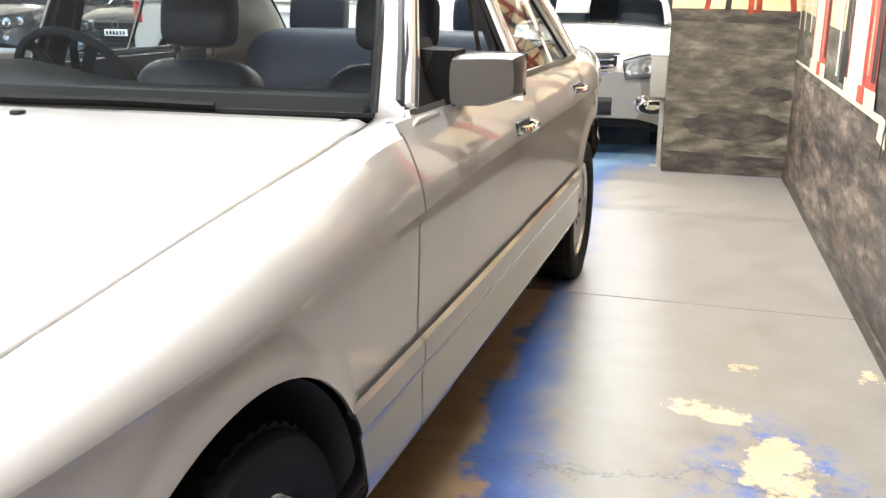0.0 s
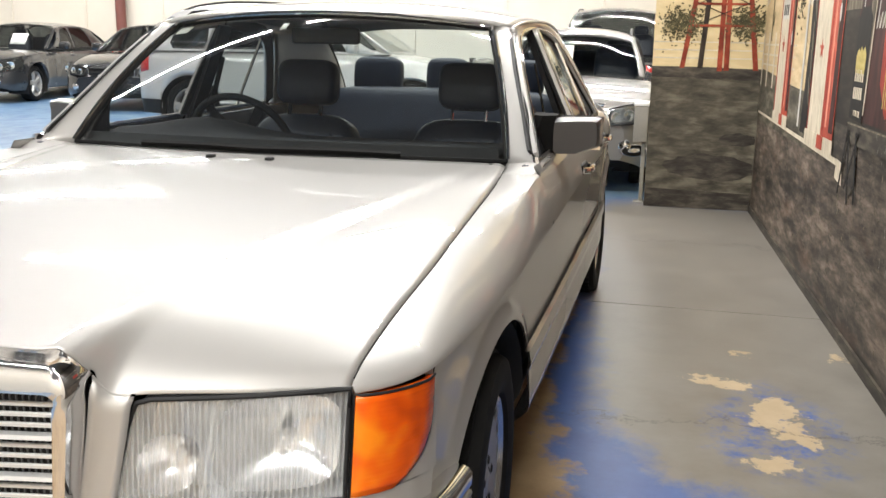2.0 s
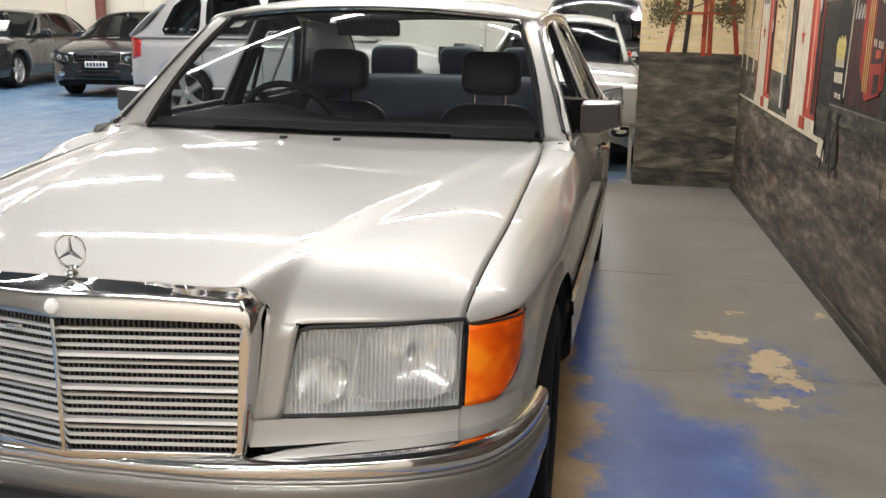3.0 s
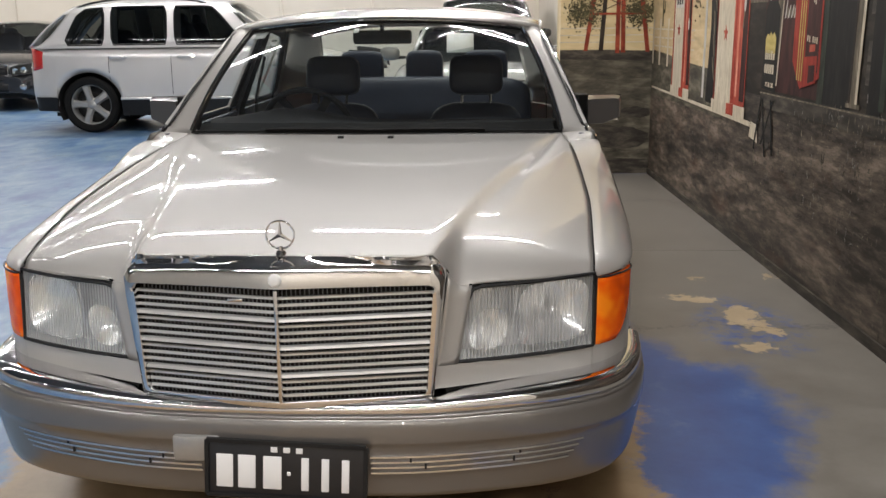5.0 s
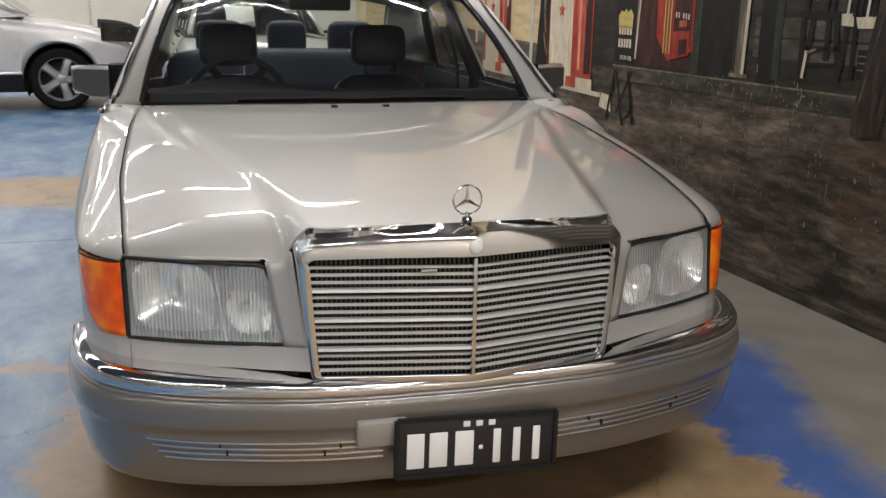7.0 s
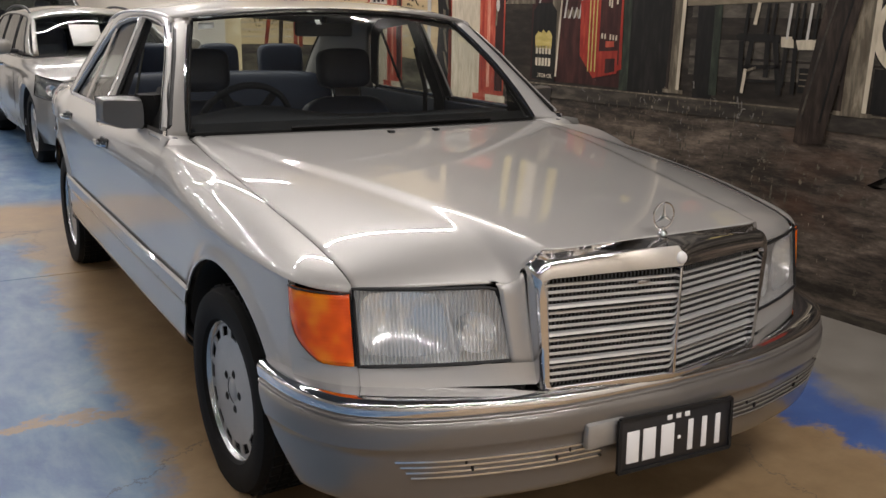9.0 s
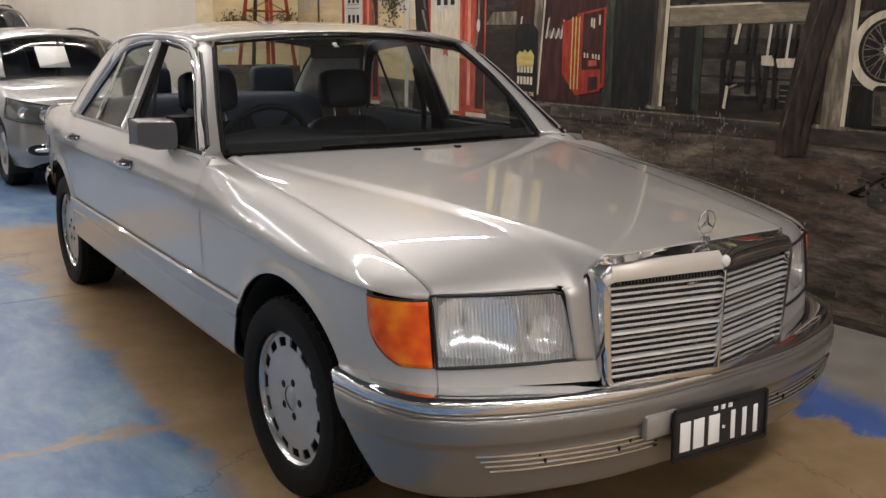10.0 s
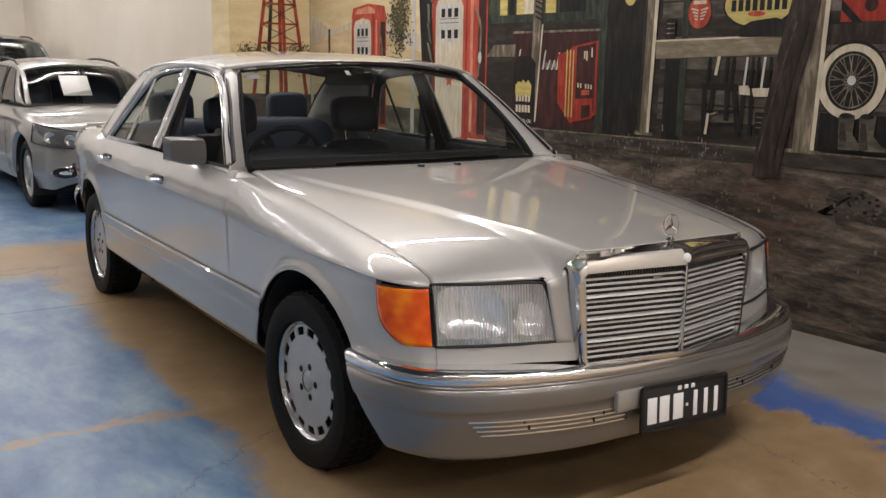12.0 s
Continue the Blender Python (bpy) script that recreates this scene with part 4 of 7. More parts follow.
# -- body panels
def build_body(car):
    def fender_floor(y):
        base = 0.735 - 0.005 if y < 0.432 else (0.497 if y < FRONT_AXLE else 0.505)
        return min(crease_z(y) - 0.004, arch_z(y, FRONT_AXLE, base)) if y >= 0.432 else crease_z(y) - 0.004

    stations = [0.4319, 0.4321] + arch_stations(FRONT_AXLE)
    main = side_panel(0.301, 1.527, fender_top, fender_floor, stations, 12, 10, 0.025)

    def corner(u, v):
        t_end = 1.0 - 0.5 * (1 - v) ** 4
        x, y0 = corner_curve(t_end)
        y = y0 + (0.434 - y0) * u
        z = 0.557 + 0.172 * v
        return (half_width(y) - 0.003 * (1 - v) * (1 - u) - 0.003, y, z)
    patch = grid(steps(0, 1, 6), steps(0, 1, 10), corner)
    # filler below the lamps
    fill_path = [(0.350, 0.116), (0.44, 0.150), (0.60, 0.218), (0.70, 0.262), (0.742, 0.285), (0.775, 0.31), (0.806, 0.345), (0.832, 0.385), (0.852, 0.436)]

    def fill(k, v):
        i = min(len(fill_path) - 2, int(k))
        p = lerp(fill_path[i], fill_path[i + 1], k - i)
        z = 0.503 + 0.054 * v
        return (p[0] + 0.002 * v, p[1] - 0.010 - 0.007 * (1 - v), z)
    for k in (1, -1):
        put = (lambda s: s) if k > 0 else mirrored
        part("front_fender", put(join(main, patch)), SILVER, car, "silver front fender with flared arch", 0.006, 40)
        part("lamp_filler", put(grid(steps(0, 3.98, 16), steps(0, 1, 4), fill)), SILVER, car, "", 0.008)
        part("lamp_filler", put(grid(steps(4.02, 8, 16), steps(0, 1, 4), fill)), SILVER, car, "", 0.008)
        part("filler_seal", put(tube([(lambda p: (p[0], p[1] + 0.010, 0.4965))(fill(q, 0)) for q in steps(0.3, 7.9, 24)], 0.0065, 6)), RUBBER, car)
        d1 = part("front_door", put(side_panel(1.533, 2.607, door_top, lambda y: 0.505, (), 8, 10, 0.05)), SILVER, car, "silver front door", 0.006, 40)
        d2 = part("rear_door", put(side_panel(2.613, 3.455, door_top, lambda y: arch_z(y, REAR_AXLE, 0.505), (), 8, 10, 0.04)), SILVER, car, "silver rear door", 0.006, 40)

        def q_floor(y):
            return arch_z(y, REAR_AXLE, 0.50 if y > REAR_AXLE else 0.505)

        def q_top(y, s):
            a, b = door_top(min(y, 3.7), s), quarter_top(y, s)
            return lerp(a[:1] + (y,) + a[2:], b, smooth(3.46, 3.75, y))
        part("rear_quarter", put(side_panel(3.461, 4.90, q_top, q_floor, arch_stations(REAR_AXLE), 10, 10, 0.04)), SILVER, car, "silver rear quarter panel", 0.006, 40)
        # black bars behind the door gaps, added to give the gaps their shade
        for y, low in ((1.530, 0.51), (2.610, 0.30), (3.458, 0.52)):
            edge = [door_top(y, s) for s in steps(0.25 if y < 2 else 0.02, 1, 8)] + [(side_x(y, z), y, z) for z in steps(crease_z(y) - 0.01, low, 10)]
            part("door_gap_shade", put(tube([(x - 0.0075, yy, z) for x, yy, z in edge], 0.005, 6)), RUBBER, car)
        # lower cladding, panel by panel
        for y0, y1, gap in ((1.238, 1.527, 1), (1.533, 2.607, 0), (2.613, 3.438, 0)):
            def clad(y, v):
                z = 0.532 - 0.252 * v
                o = 0.010 * smooth(0, 0.03, v) - 0.006 * smooth(0.22, 0.26, v) + 0.002
                o -= 0.055 * smooth(0.72, 1.0, v) ** 1.3
                return (half_width(y) - 0.012 + o, y, z)
            vs = [0, 0.015, 0.03, 0.06, 0.12, 0.18, 0.22, 0.24, 0.26, 0.32, 0.45, 0.6, 0.7, 0.78, 0.85, 0.92, 1.0]

            def trimmed(y, v, y0=y0):
                x, yy, z = clad(y, v)
                if y0 == 1.238:
                    lo = FRONT_AXLE + math.sqrt(max(0, ARCH_R**2 - (z - ARCH_Z) ** 2))
                    yy = lo + (y - y0) / (1.527 - y0) * (1.527 - lo)
                if y0 == 2.613:
                    hi = REAR_AXLE - math.sqrt(max(0, ARCH_R**2 - (z - ARCH_Z) ** 2))
                    yy = 2.613 + (y - 2.613) / (3.438 - 2.613) * (hi - 2.613)
                return (x, yy, z)
            part("lower_cladding", put(grid(steps(y0, y1, 12), vs, trimmed)), CLAD, car, "grooved lower body cladding", 0.006, 40)
        # wheel houses
        for yc in (FRONT_AXLE, REAR_AXLE):
            house = revolve([(ARCH_R - 0.004, 0.885), (ARCH_R - 0.001, 0.86), (ARCH_R, 0.45), (0.1, 0.44)], 36, -4, 184)
            house = moved(house, Matrix.Translation((0, yc, ARCH_Z)))
            house = [(min(x, half_width(y) - 0.022 - 0.055 * smooth(0.42, 0.29, z)), y, z) for x, y, z in house[0]], house[1]
            part("wheel_house", put(house), DARK, car)
        # door handles
        for y, z in ((2.385, 0.835), (3.315, 0.852)):
            x = side_x(y, z) if z < crease_z(y) else door_top(y, (BELT + 0.004 - z) / (BELT + 0.004 - crease_z(y)))[0]
            recess = put(box(x - 0.02, x + 0.004, y - 0.085, y + 0.065, z - 0.022, z + 0.020, 0.006))
            hd = part("door_handle", put(tube([(x + 0.004, y - 0.085, z), (x + 0.026, y - 0.06, z), (x + 0.030, y, z), (x + 0.026, y + 0.055, z), (x + 0.004, y + 0.075, z)], 0.0105, 8, False, 1.1)), CHROME, car, "chrome pull handle on black recess")
            part("handle_recess", recess, TRIM, hd)
        # mirror
        shift = Matrix.Translation((0.016, -0.06, 0.0))

        def hung(sheet):
            return put(moved(sheet, shift))
        mir = part("door_mirror", hung(mirror_shell()), HOUSING_GREY, car, "rectangular grey door mirror with black foot", angle=50)
        part("mirror_foot", hung(mirror_foot()), RUBBER, mir, "black inner end of the mirror", angle=30)
        part("mirror_glass", hung(grid(steps(0.840, 0.976, 4), steps(0.950, 1.048, 3), lambda x, z: (x, 2.036 + 0.02 * (x - 0.9), z))), MIRROR, mir)
        part("mirror_edge", hung(tube([(0.837, 2.030, 0.943), (0.980, 2.035, 0.966), (0.982, 2.035, 1.053), (0.837, 2.030, 1.055)], 0.005, 6, True)), TRIM, mir)
        sail = [(0.836, 1.70, 0.950), (0.838, 1.96, 0.950), (0.776, 1.96, 1.085), (0.774, 1.90, 1.090)]
        part("mirror_sail", put(prism([Vector(p) for p in sail], (-0.02, 0, -0.005))), RUBBER, mir)

    # boot and tail, only ever seen from ahead
    def boot(u, v):
        y = 4.20 + 0.70 * v
        return (deck_x(y) * u, y + 0.05 * (1 - u * u) * (1 - v), deck_z(y) + 0.02 * (1 - u * u))
    lid = part("boot_lid", grid(steps(-1, 1, 20), steps(0, 1, 12), boot), SILVER, car, "silver boot lid", 0.006)
    tail = grid(steps(-1, 1, 20), steps(0, 1, 10), lambda u, v: (lerp((0.72, 0, 0), (0.64, 0, 0), smooth(0.6, 1, v))[0] * u, 4.90 + 0.06 * (1 - u * u) + 0.02 * math.sin(v * 3), 0.45 + 0.49 * v))
    part("tail_panel", flip(tail), SILVER, car)
    for k in (1, -1):
        tl = box(0.40, 0.715, 4.89, 4.975, 0.60, 0.78, 0.015)
        part("tail_lamp", tl if k > 0 else mirrored(tl), RED_LENS, car)
    build_bumper(car)
    build_bumper(car, Matrix.Translation((0, 4.98, 0.20)) @ Matrix.Diagonal((0.915, -1, 0.68, 1)), False)
    part("floor_pan", box(-0.58, 0.58, 0.35, 4.85, 0.22, 0.30, 0.02), DARK, car)
    for k in (1, -1):
        sp = box(0.55, 0.83, 1.27, 3.41, 0.26, 0.34, 0.02)
        part("sill_box", sp if k > 0 else mirrored(sp), DARK, car)
    part("front_bulkhead", box(-0.74, 0.74, 1.50, 1.54, 0.30, 0.90), DARK, car)
    part("engine_tray", box(-0.70, 0.70, 0.16, 0.30, 0.30, 0.46), DARK, car)
    part("under_tray", box(-0.56, 0.56, 0.32, 1.35, 0.19, 0.225, 0.015), DARK, car)


def mirror_shell(cx=0.909, half=0.074, tall=0.058, ahead=0.0):
    """The mirror's housing: a rounded box that tapers forwards."""
    def f(a, t):
        c, s = math.cos(a), math.sin(a)
        n = 14.0
        k = (abs(c) ** n + abs(s) ** n) ** (-1 / n)
        w, h = half * (1 - 0.13 * t**3), tall * (1 - 0.14 * t**3)
        lift = 0.024 * max(0.0, k * c) if s < 0 else 0.0
        return (cx - 0.004 * t + w * k * c, 2.035 - ahead - 0.095 * t + 0.030 * t * c, 0.998 + h * k * s - 0.002 * t - lift * k * s)
    sheet = grid(steps(0, 2 * math.pi, 40), [0, 0.1, 0.5, 0.75, 0.88, 0.95, 0.985, 1.0], f)
    cap = [f(a, 1.0) for a in steps(0, 2 * math.pi, 40)[:-1]]
    return join(flip(sheet), (cap, [tuple(range(len(cap)))]))


def mirror_foot():
    """The black foot: a wedge that runs from the housing's inner end down to the window's corner."""
    outer = [(0.842, 1.948, 1.062), (0.842, 1.934, 1.000), (0.842, 1.944, 0.941)]
    ridge = [(0.806, 1.905, 1.064), (0.785, 1.880, 0.995), (0.772, 1.850, 0.918)]
    inner = [(0.742, 1.935, 1.066), (0.750, 1.885, 0.995), (0.754, 1.842, 0.914)]
    verts = outer + ridge + inner + [(x, 2.03, z) for x, y, z in outer] + [(x + 0.02, 2.03, z) for x, y, z in inner]
    faces = [(0, 3, 4, 1), (1, 4, 5, 2), (3, 6, 7, 4), (4, 7, 8, 5), (0, 1, 10, 9), (1, 2, 11, 10), (6, 12, 13, 7), (7, 13, 14, 8), (0, 9, 12, 6, 3), (2, 5, 8, 14, 11), (9, 10, 13, 12), (10, 11, 14, 13)]
    return solid((verts, faces))


# -- cabin
def cushion(cx, cy, cz, sx, sy, sz, n=3.0, tilt=0.0):
    """A rounded pad."""
    def f(a, b):
        def p(v, e):
            return math.copysign(abs(v) ** (2 / e), v)
        return (sx * p(math.cos(b), n) * p(math.cos(a), n), sy * p(math.cos(b), n) * p(math.sin(a), n), sz * p(math.sin(b), n))
    sh = grid(steps(-math.pi, math.pi, 28), steps(-math.pi / 2, math.pi / 2, 14), f)
    return solid(moved(sh, Matrix.Translation((cx, cy, cz)) @ pose(0, 0, 0, tilt, 0, 0)))


def build_cabin(car):
    part("cabin_floor", box(-0.80, 0.80, 1.55, 4.1, 0.30, 0.33), CARPET, car)
    dash = grid(steps(-0.68, 0.68, 20), steps(0, 1, 14), lambda x, v: (x * (1 + 0.12 * v), (lambda q: q + (2.08 - q) * v)(screen_point(x / 0.738, 0)[1] + 0.03), 0.915 + 0.035 * math.sin(v * 2.6) + (0.05 * math.exp(-((x + 0.36) / 0.2) ** 2) * smooth(0.4, 0.8, v)) - 0.30 * smooth(0.85, 1.0, v)))
    part("dashboard", dash, DASH, car, "dark padded dashboard", 0.01)
    wheel_at = Matrix.Translation((-0.37, 2.20, 0.90)) @ pose(0, 0, 0, -62, 0, 0)
    ring = tube([(0.195 * math.cos(a), 0.195 * math.sin(a), 0) for a in [2 * math.pi * i / 48 for i in range(48)]], 0.0135, 10, True)
    sw = part("steering_wheel", moved(ring, wheel_at), DASH, car, "four-spoke dark steering wheel")
    part("airbag_pad", moved(cushion(0, 0, -0.01, 0.085, 0.07, 0.03, 4), wheel_at), DASH, sw)
    for a in (10, 170, 235, 305):
        part("spoke", moved(strip([(0.06 * math.cos(radians(a)), 0.05 * math.sin(radians(a)), -0.01), (0.19 * math.cos(radians(a)), 0.19 * math.sin(radians(a)), 0)], (0, 0, 1), 0.035, 0.01), wheel_at), DASH, sw)
    part("steering_column", moved(tube([(0, 0, -0.02), (0, 0.0, -0.34)], 0.04, 12), wheel_at), DASH, sw)
    for cx in (-0.37, 0.37):
        seat = part("front_seat", cushion(cx, 2.55, 0.52, 0.26, 0.27, 0.11, 4), LEATHER, car, "navy leather front seat with headrest")
        part("backrest", cushion(cx, 2.80, 0.692, 0.25, 0.095, 0.264, 4, -14), LEATHER, seat)
        for o in (-0.13, -0.065, 0.0, 0.065, 0.13):
            part("pleat", cushion(cx + o, 2.715, 0.67, 0.031, 0.03, 0.22, 3, -14), LEATHER, seat)
        head = part("headrest", cushion(cx, 2.86, 1.090, 0.138, 0.060, 0.100, 4.5, -8), LEATHER, seat)
        for o in (-0.073, 0.073):
            part("headrest_post", tube([(cx + o, 2.80, 0.92), (cx + o, 2.835, 1.03)], 0.007, 8), CHROME, head)
    bench = part("rear_bench", cushion(0, 3.42, 0.52, 0.68, 0.28, 0.12, 5), LEATHER, car, "navy leather rear bench")
    part("backrest", cushion(0, 3.74, 0.77, 0.68, 0.10, 0.26, 6, -20), LEATHER, bench)
    for x in (-0.37, 0.02, 0.40):
        part("headrest", cushion(x, 3.86, 1.085, 0.135 if x != 0.02 else 0.115, 0.055, 0.10, 4.5, -8), LEATHER, bench)
    part("parcel_shelf", box(-0.66, 0.66, 3.80, 4.18, 0.955, 0.975, 0.005), HEADLINER, car)
    for k in (1, -1):
        def put(sheet):
            return sheet if k > 0 else mirrored(sheet)
        part("door_card", put(box(0.80, 0.825, 1.60, 3.60, 0.32, 0.94, 0.006)), LEATHER, car)
        part("armrest", put(box(0.735, 0.80, 2.0, 2.55, 0.66, 0.72, 0.015)), LEATHER, car)
        part("seat_belt", put(strip([(0.67, 2.64, 1.20), (0.72, 2.62, 1.0), (0.735, 2.66, 0.5)], (-1, 0, 0), 0.045, 0.003)), TRIM, car)
    mirror = part("interior_mirror", box(-0.15, 0.11, 2.16, 2.19, 1.265, 1.325, 0.012), TRIM, car, "dark rear-view mirror")
    part("mirror_stalk", tube([(-0.02, 2.175, 1.32), (-0.02, 2.15, 1.375)], 0.01, 8), TRIM, mirror)
    for x0, x1 in ((-0.50, -0.20), (0.18, 0.48)):
        part("sun_visor", box(x0, x1, 2.17, 2.32, 1.345, 1.36, 0.006), HEADLINER, car)


sedan = thing("silver_sedan", pose(-0.001, 0, 0, 0, 0, -0.6), "silver metallic 1980s four-door sedan with chrome grille on painted floor", "car")
build_body(sedan)
build_hood(sedan)
build_grille(sedan)
build_lamps(sedan)
build_plate(sedan)
build_greenhouse(sedan)
build_cabin(sedan)
build_wheels(sedan, ((0.784, 0.900), (-0.784, 0.900), (0.770, REAR_AXLE), (-0.770, REAR_AXLE)))

# ---------------------------------------------------------------- the hall
SHELL = varied("painted_plaster", (0.70, 0.645, 0.555), (0.63, 0.575, 0.485), 0.6, scale=1.3, fine=40, bumps=0.08)
CEILING = varied("dark_roof_sheet", (0.10, 0.10, 0.10), (0.14, 0.138, 0.13), 0.7, scale=2.0, fine=30)
PIPE = varied("brown_pipe_paint", (0.14, 0.045, 0.035), (0.19, 0.065, 0.05), 0.5)
STEEL = varied("fixture_white", (0.75, 0.75, 0.74), (0.68, 0.68, 0.66), 0.45)

FLOOR_M = material("worn_floor_paint", (0.3, 0.3, 0.3), 0.3)
_v = coords(FLOOR_M)
_sep = FLOOR_M.node_tree.nodes.new("ShaderNodeSeparateXYZ")
_wob = node(FLOOR_M, "ShaderNodeTexNoise", Scale=2.2, Detail=11.0, Roughness=0.72)
wire(FLOOR_M, _v, _wob.inputs["Vector"])
_off = FLOOR_M.node_tree.nodes.new("ShaderNodeVectorMath")
_off.operation = "MULTIPLY_ADD"
wire(FLOOR_M, _wob.outputs["Color"], _off.inputs[0])
_off.inputs[1].default_value = (0.66, 0.66, 0.0)
_shift = FLOOR_M.node_tree.nodes.new("ShaderNodeVectorMath")
_shift.operation = "SUBTRACT"
wire(FLOOR_M, _v, _shift.inputs[0])
_shift.inputs[1].default_value = (0.33, 0.33, 0.0)
wire(FLOOR_M, _shift.outputs[0], _off.inputs[2])
wire(FLOOR_M, _off.outputs[0], _sep.inputs[0])
FX, FY = _sep.outputs["X"], _sep.outputs["Y"]
_big, _mid, _fine = noise_tex(FLOOR_M, _v, 0.9, 5), noise_tex(FLOOR_M, _v, 5.0, 6, 0.65), noise_tex(FLOOR_M, _v, 38.0, 5, 0.7)
_stretch = noise_tex(FLOOR_M, coords(FLOOR_M, (1.9, 0.9, 1.0)), 2.0, 10, 0.66, 0.25)
TAN = ramp(FLOOR_M, _mid, [(0.25, (0.20, 0.125, 0.060)), (0.55, (0.31, 0.21, 0.11)), (0.8, (0.40, 0.29, 0.17))])
GREY = ramp(FLOOR_M, _mid, [(0.25, (0.155, 0.139, 0.117)), (0.5, (0.195, 0.179, 0.153)), (0.8, (0.24, 0.222, 0.193))])
BLUE = ramp(FLOOR_M, _stretch, [(0.28, (0.024, 0.070, 0.21)), (0.43, (0.068, 0.145, 0.28)), (0.56, (0.135, 0.225, 0.33)), (0.73, (0.27, 0.34, 0.38))])
DEEP = ramp(FLOOR_M, _mid, [(0.25, (0.030, 0.066, 0.23)), (0.6, (0.055, 0.118, 0.33)), (0.85, (0.18, 0.235, 0.38))])
PALE = ramp(FLOOR_M, _mid, [(0.3, (0.40, 0.30, 0.175)), (0.7, (0.52, 0.41, 0.265))])


def box_mask(x0, x1, y0, y1, sx, sy):
    return math_node(FLOOR_M, "MULTIPLY", between(FLOOR_M, FX, x0, x1, sx), between(FLOOR_M, FY, y0, y1, sy))


def blob(x, y, rx, ry, soft=0.25):
    a = math_node(FLOOR_M, "POWER", math_node(FLOOR_M, "MULTIPLY_ADD", FX, 1 / rx, -x / rx), 2.0)
    b = math_node(FLOOR_M, "POWER", math_node(FLOOR_M, "MULTIPLY_ADD", FY, 1 / ry, -y / ry), 2.0)
    d = math_node(FLOOR_M, "ADD", a, b)
    return math_node(FLOOR_M, "MULTIPLY_ADD", d, -1 / soft, 1 / soft + 0.5, True)


_c = mix(FLOOR_M, box_mask(-40, -1.02, -40, 40, 0.10, 1.0), TAN, BLUE)
_c = mix(FLOOR_M, box_mask(-2.1, -0.6, 4.45, 5.55, 0.4, 0.25), _c, TAN)
_c = mix(FLOOR_M, math_node(FLOOR_M, "MULTIPLY", box_mask(-3.2, -0.8, 1.565, 1.625, 0.5, 0.03), 0.85), _c, TAN)
_c = mix(FLOOR_M, box_mask(-40, 40, 5.6, 40, 1.0, 0.3), _c, BLUE)


def border(stops):
    """The x of a border that runs along the floor, from (y, x) stops."""
    along = math_node(FLOOR_M, "MULTIPLY_ADD", FY, 0.1, 0.3, True)
    grey = ramp(FLOOR_M, along, [(0.1 * y + 0.3, (x / 2,) * 3) for y, x in stops])
    return math_node(FLOOR_M, "MULTIPLY", grey, 2.0)


def beyond(line, soft):
    return math_node(FLOOR_M, "MULTIPLY_ADD", math_node(FLOOR_M, "SUBTRACT", FX, line), 1 / soft, 0.5, True)


_tan_edge = border([(-3.0, 0.98), (0.9, 0.99), (1.9, 0.91), (2.4, 0.85), (3.4, 0.79), (5.8, 0.66)])
_blue_edge = border([(-3.0, 0.99), (-0.6, 1.10), (0.4, 1.30), (1.0, 1.56), (1.5, 1.52), (1.75, 1.20), (2.1, 1.07), (2.7, 1.00), (3.5, 0.86), (6.4, 0.71)])
_c = mix(FLOOR_M, math_node(FLOOR_M, "MULTIPLY", beyond(_tan_edge, 0.05), between(FLOOR_M, FY, -40, 6.6, 0.5)), _c, DEEP)
_c = mix(FLOOR_M, math_node(FLOOR_M, "MULTIPLY", beyond(_blue_edge, 0.16), between(FLOOR_M, FY, -40, 6.6, 0.5)), _c, GREY)
_c = mix(FLOOR_M, math_node(FLOOR_M, "MULTIPLY", blob(1.66, 2.12, 0.20, 0.42, 0.9), math_node(FLOOR_M, "MULTIPLY_ADD", noise_tex(FLOOR_M, _v, 13.0, 6, 0.75), 5.5, -2.5, True)), _c, DEEP)
for _x, _y, _rx, _ry in ((1.46, 2.54, 0.15, 0.060), (1.67, 2.27, 0.090, 0.13), (1.73, 2.06, 0.05, 0.11), (1.65, 1.78, 0.075, 0.045), (1.60, 2.85, 0.025, 0.020), (1.92, 2.9, 0.03, 0.02)):
    _c = mix(FLOOR_M, blob(_x, _y, _rx, _ry, 0.18), _c, PALE)
_c = mix(FLOOR_M, math_node(FLOOR_M, "MULTIPLY_ADD", _big, 0.5, -0.12, True), _c, mix(FLOOR_M, 0.5, _c, (0.16, 0.15, 0.13)))
_c = mix(FLOOR_M, math_node(FLOOR_M, "MULTIPLY_ADD", _fine, 3.0, -1.9, True), _c, (0.10, 0.09, 0.075))
_chip = noise_tex(FLOOR_M, _v, 19.0, 8, 0.8)
_c = mix(FLOOR_M, math_node(FLOOR_M, "MULTIPLY_ADD", _chip, 9.0, -6.1, True), _c, mix(FLOOR_M, 0.5, _c, (0.42, 0.40, 0.36)))
_c = mix(FLOOR_M, math_node(FLOOR_M, "MULTIPLY_ADD", _chip, -9.0, 2.35, True), _c, mix(FLOOR_M, 0.65, _c, (0.06, 0.055, 0.05)))
_cr = node(FLOOR_M, "ShaderNodeTexVoronoi", Scale=0.34)
_cr.feature = "DISTANCE_TO_EDGE"
wire(FLOOR_M, _off.outputs[0], _cr.inputs["Vector"])
_c = mix(FLOOR_M, math_node(FLOOR_M, "MULTIPLY_ADD", _cr.outputs["Distance"], -420.0, 0.85, True), _c, (0.05, 0.048, 0.05))
wire(FLOOR_M, _c, shader(FLOOR_M).inputs["Base Color"])
wire(FLOOR_M, math_node(FLOOR_M, "MULTIPLY_ADD", _mid, 0.22, 0.23), shader(FLOOR_M).inputs["Roughness"])
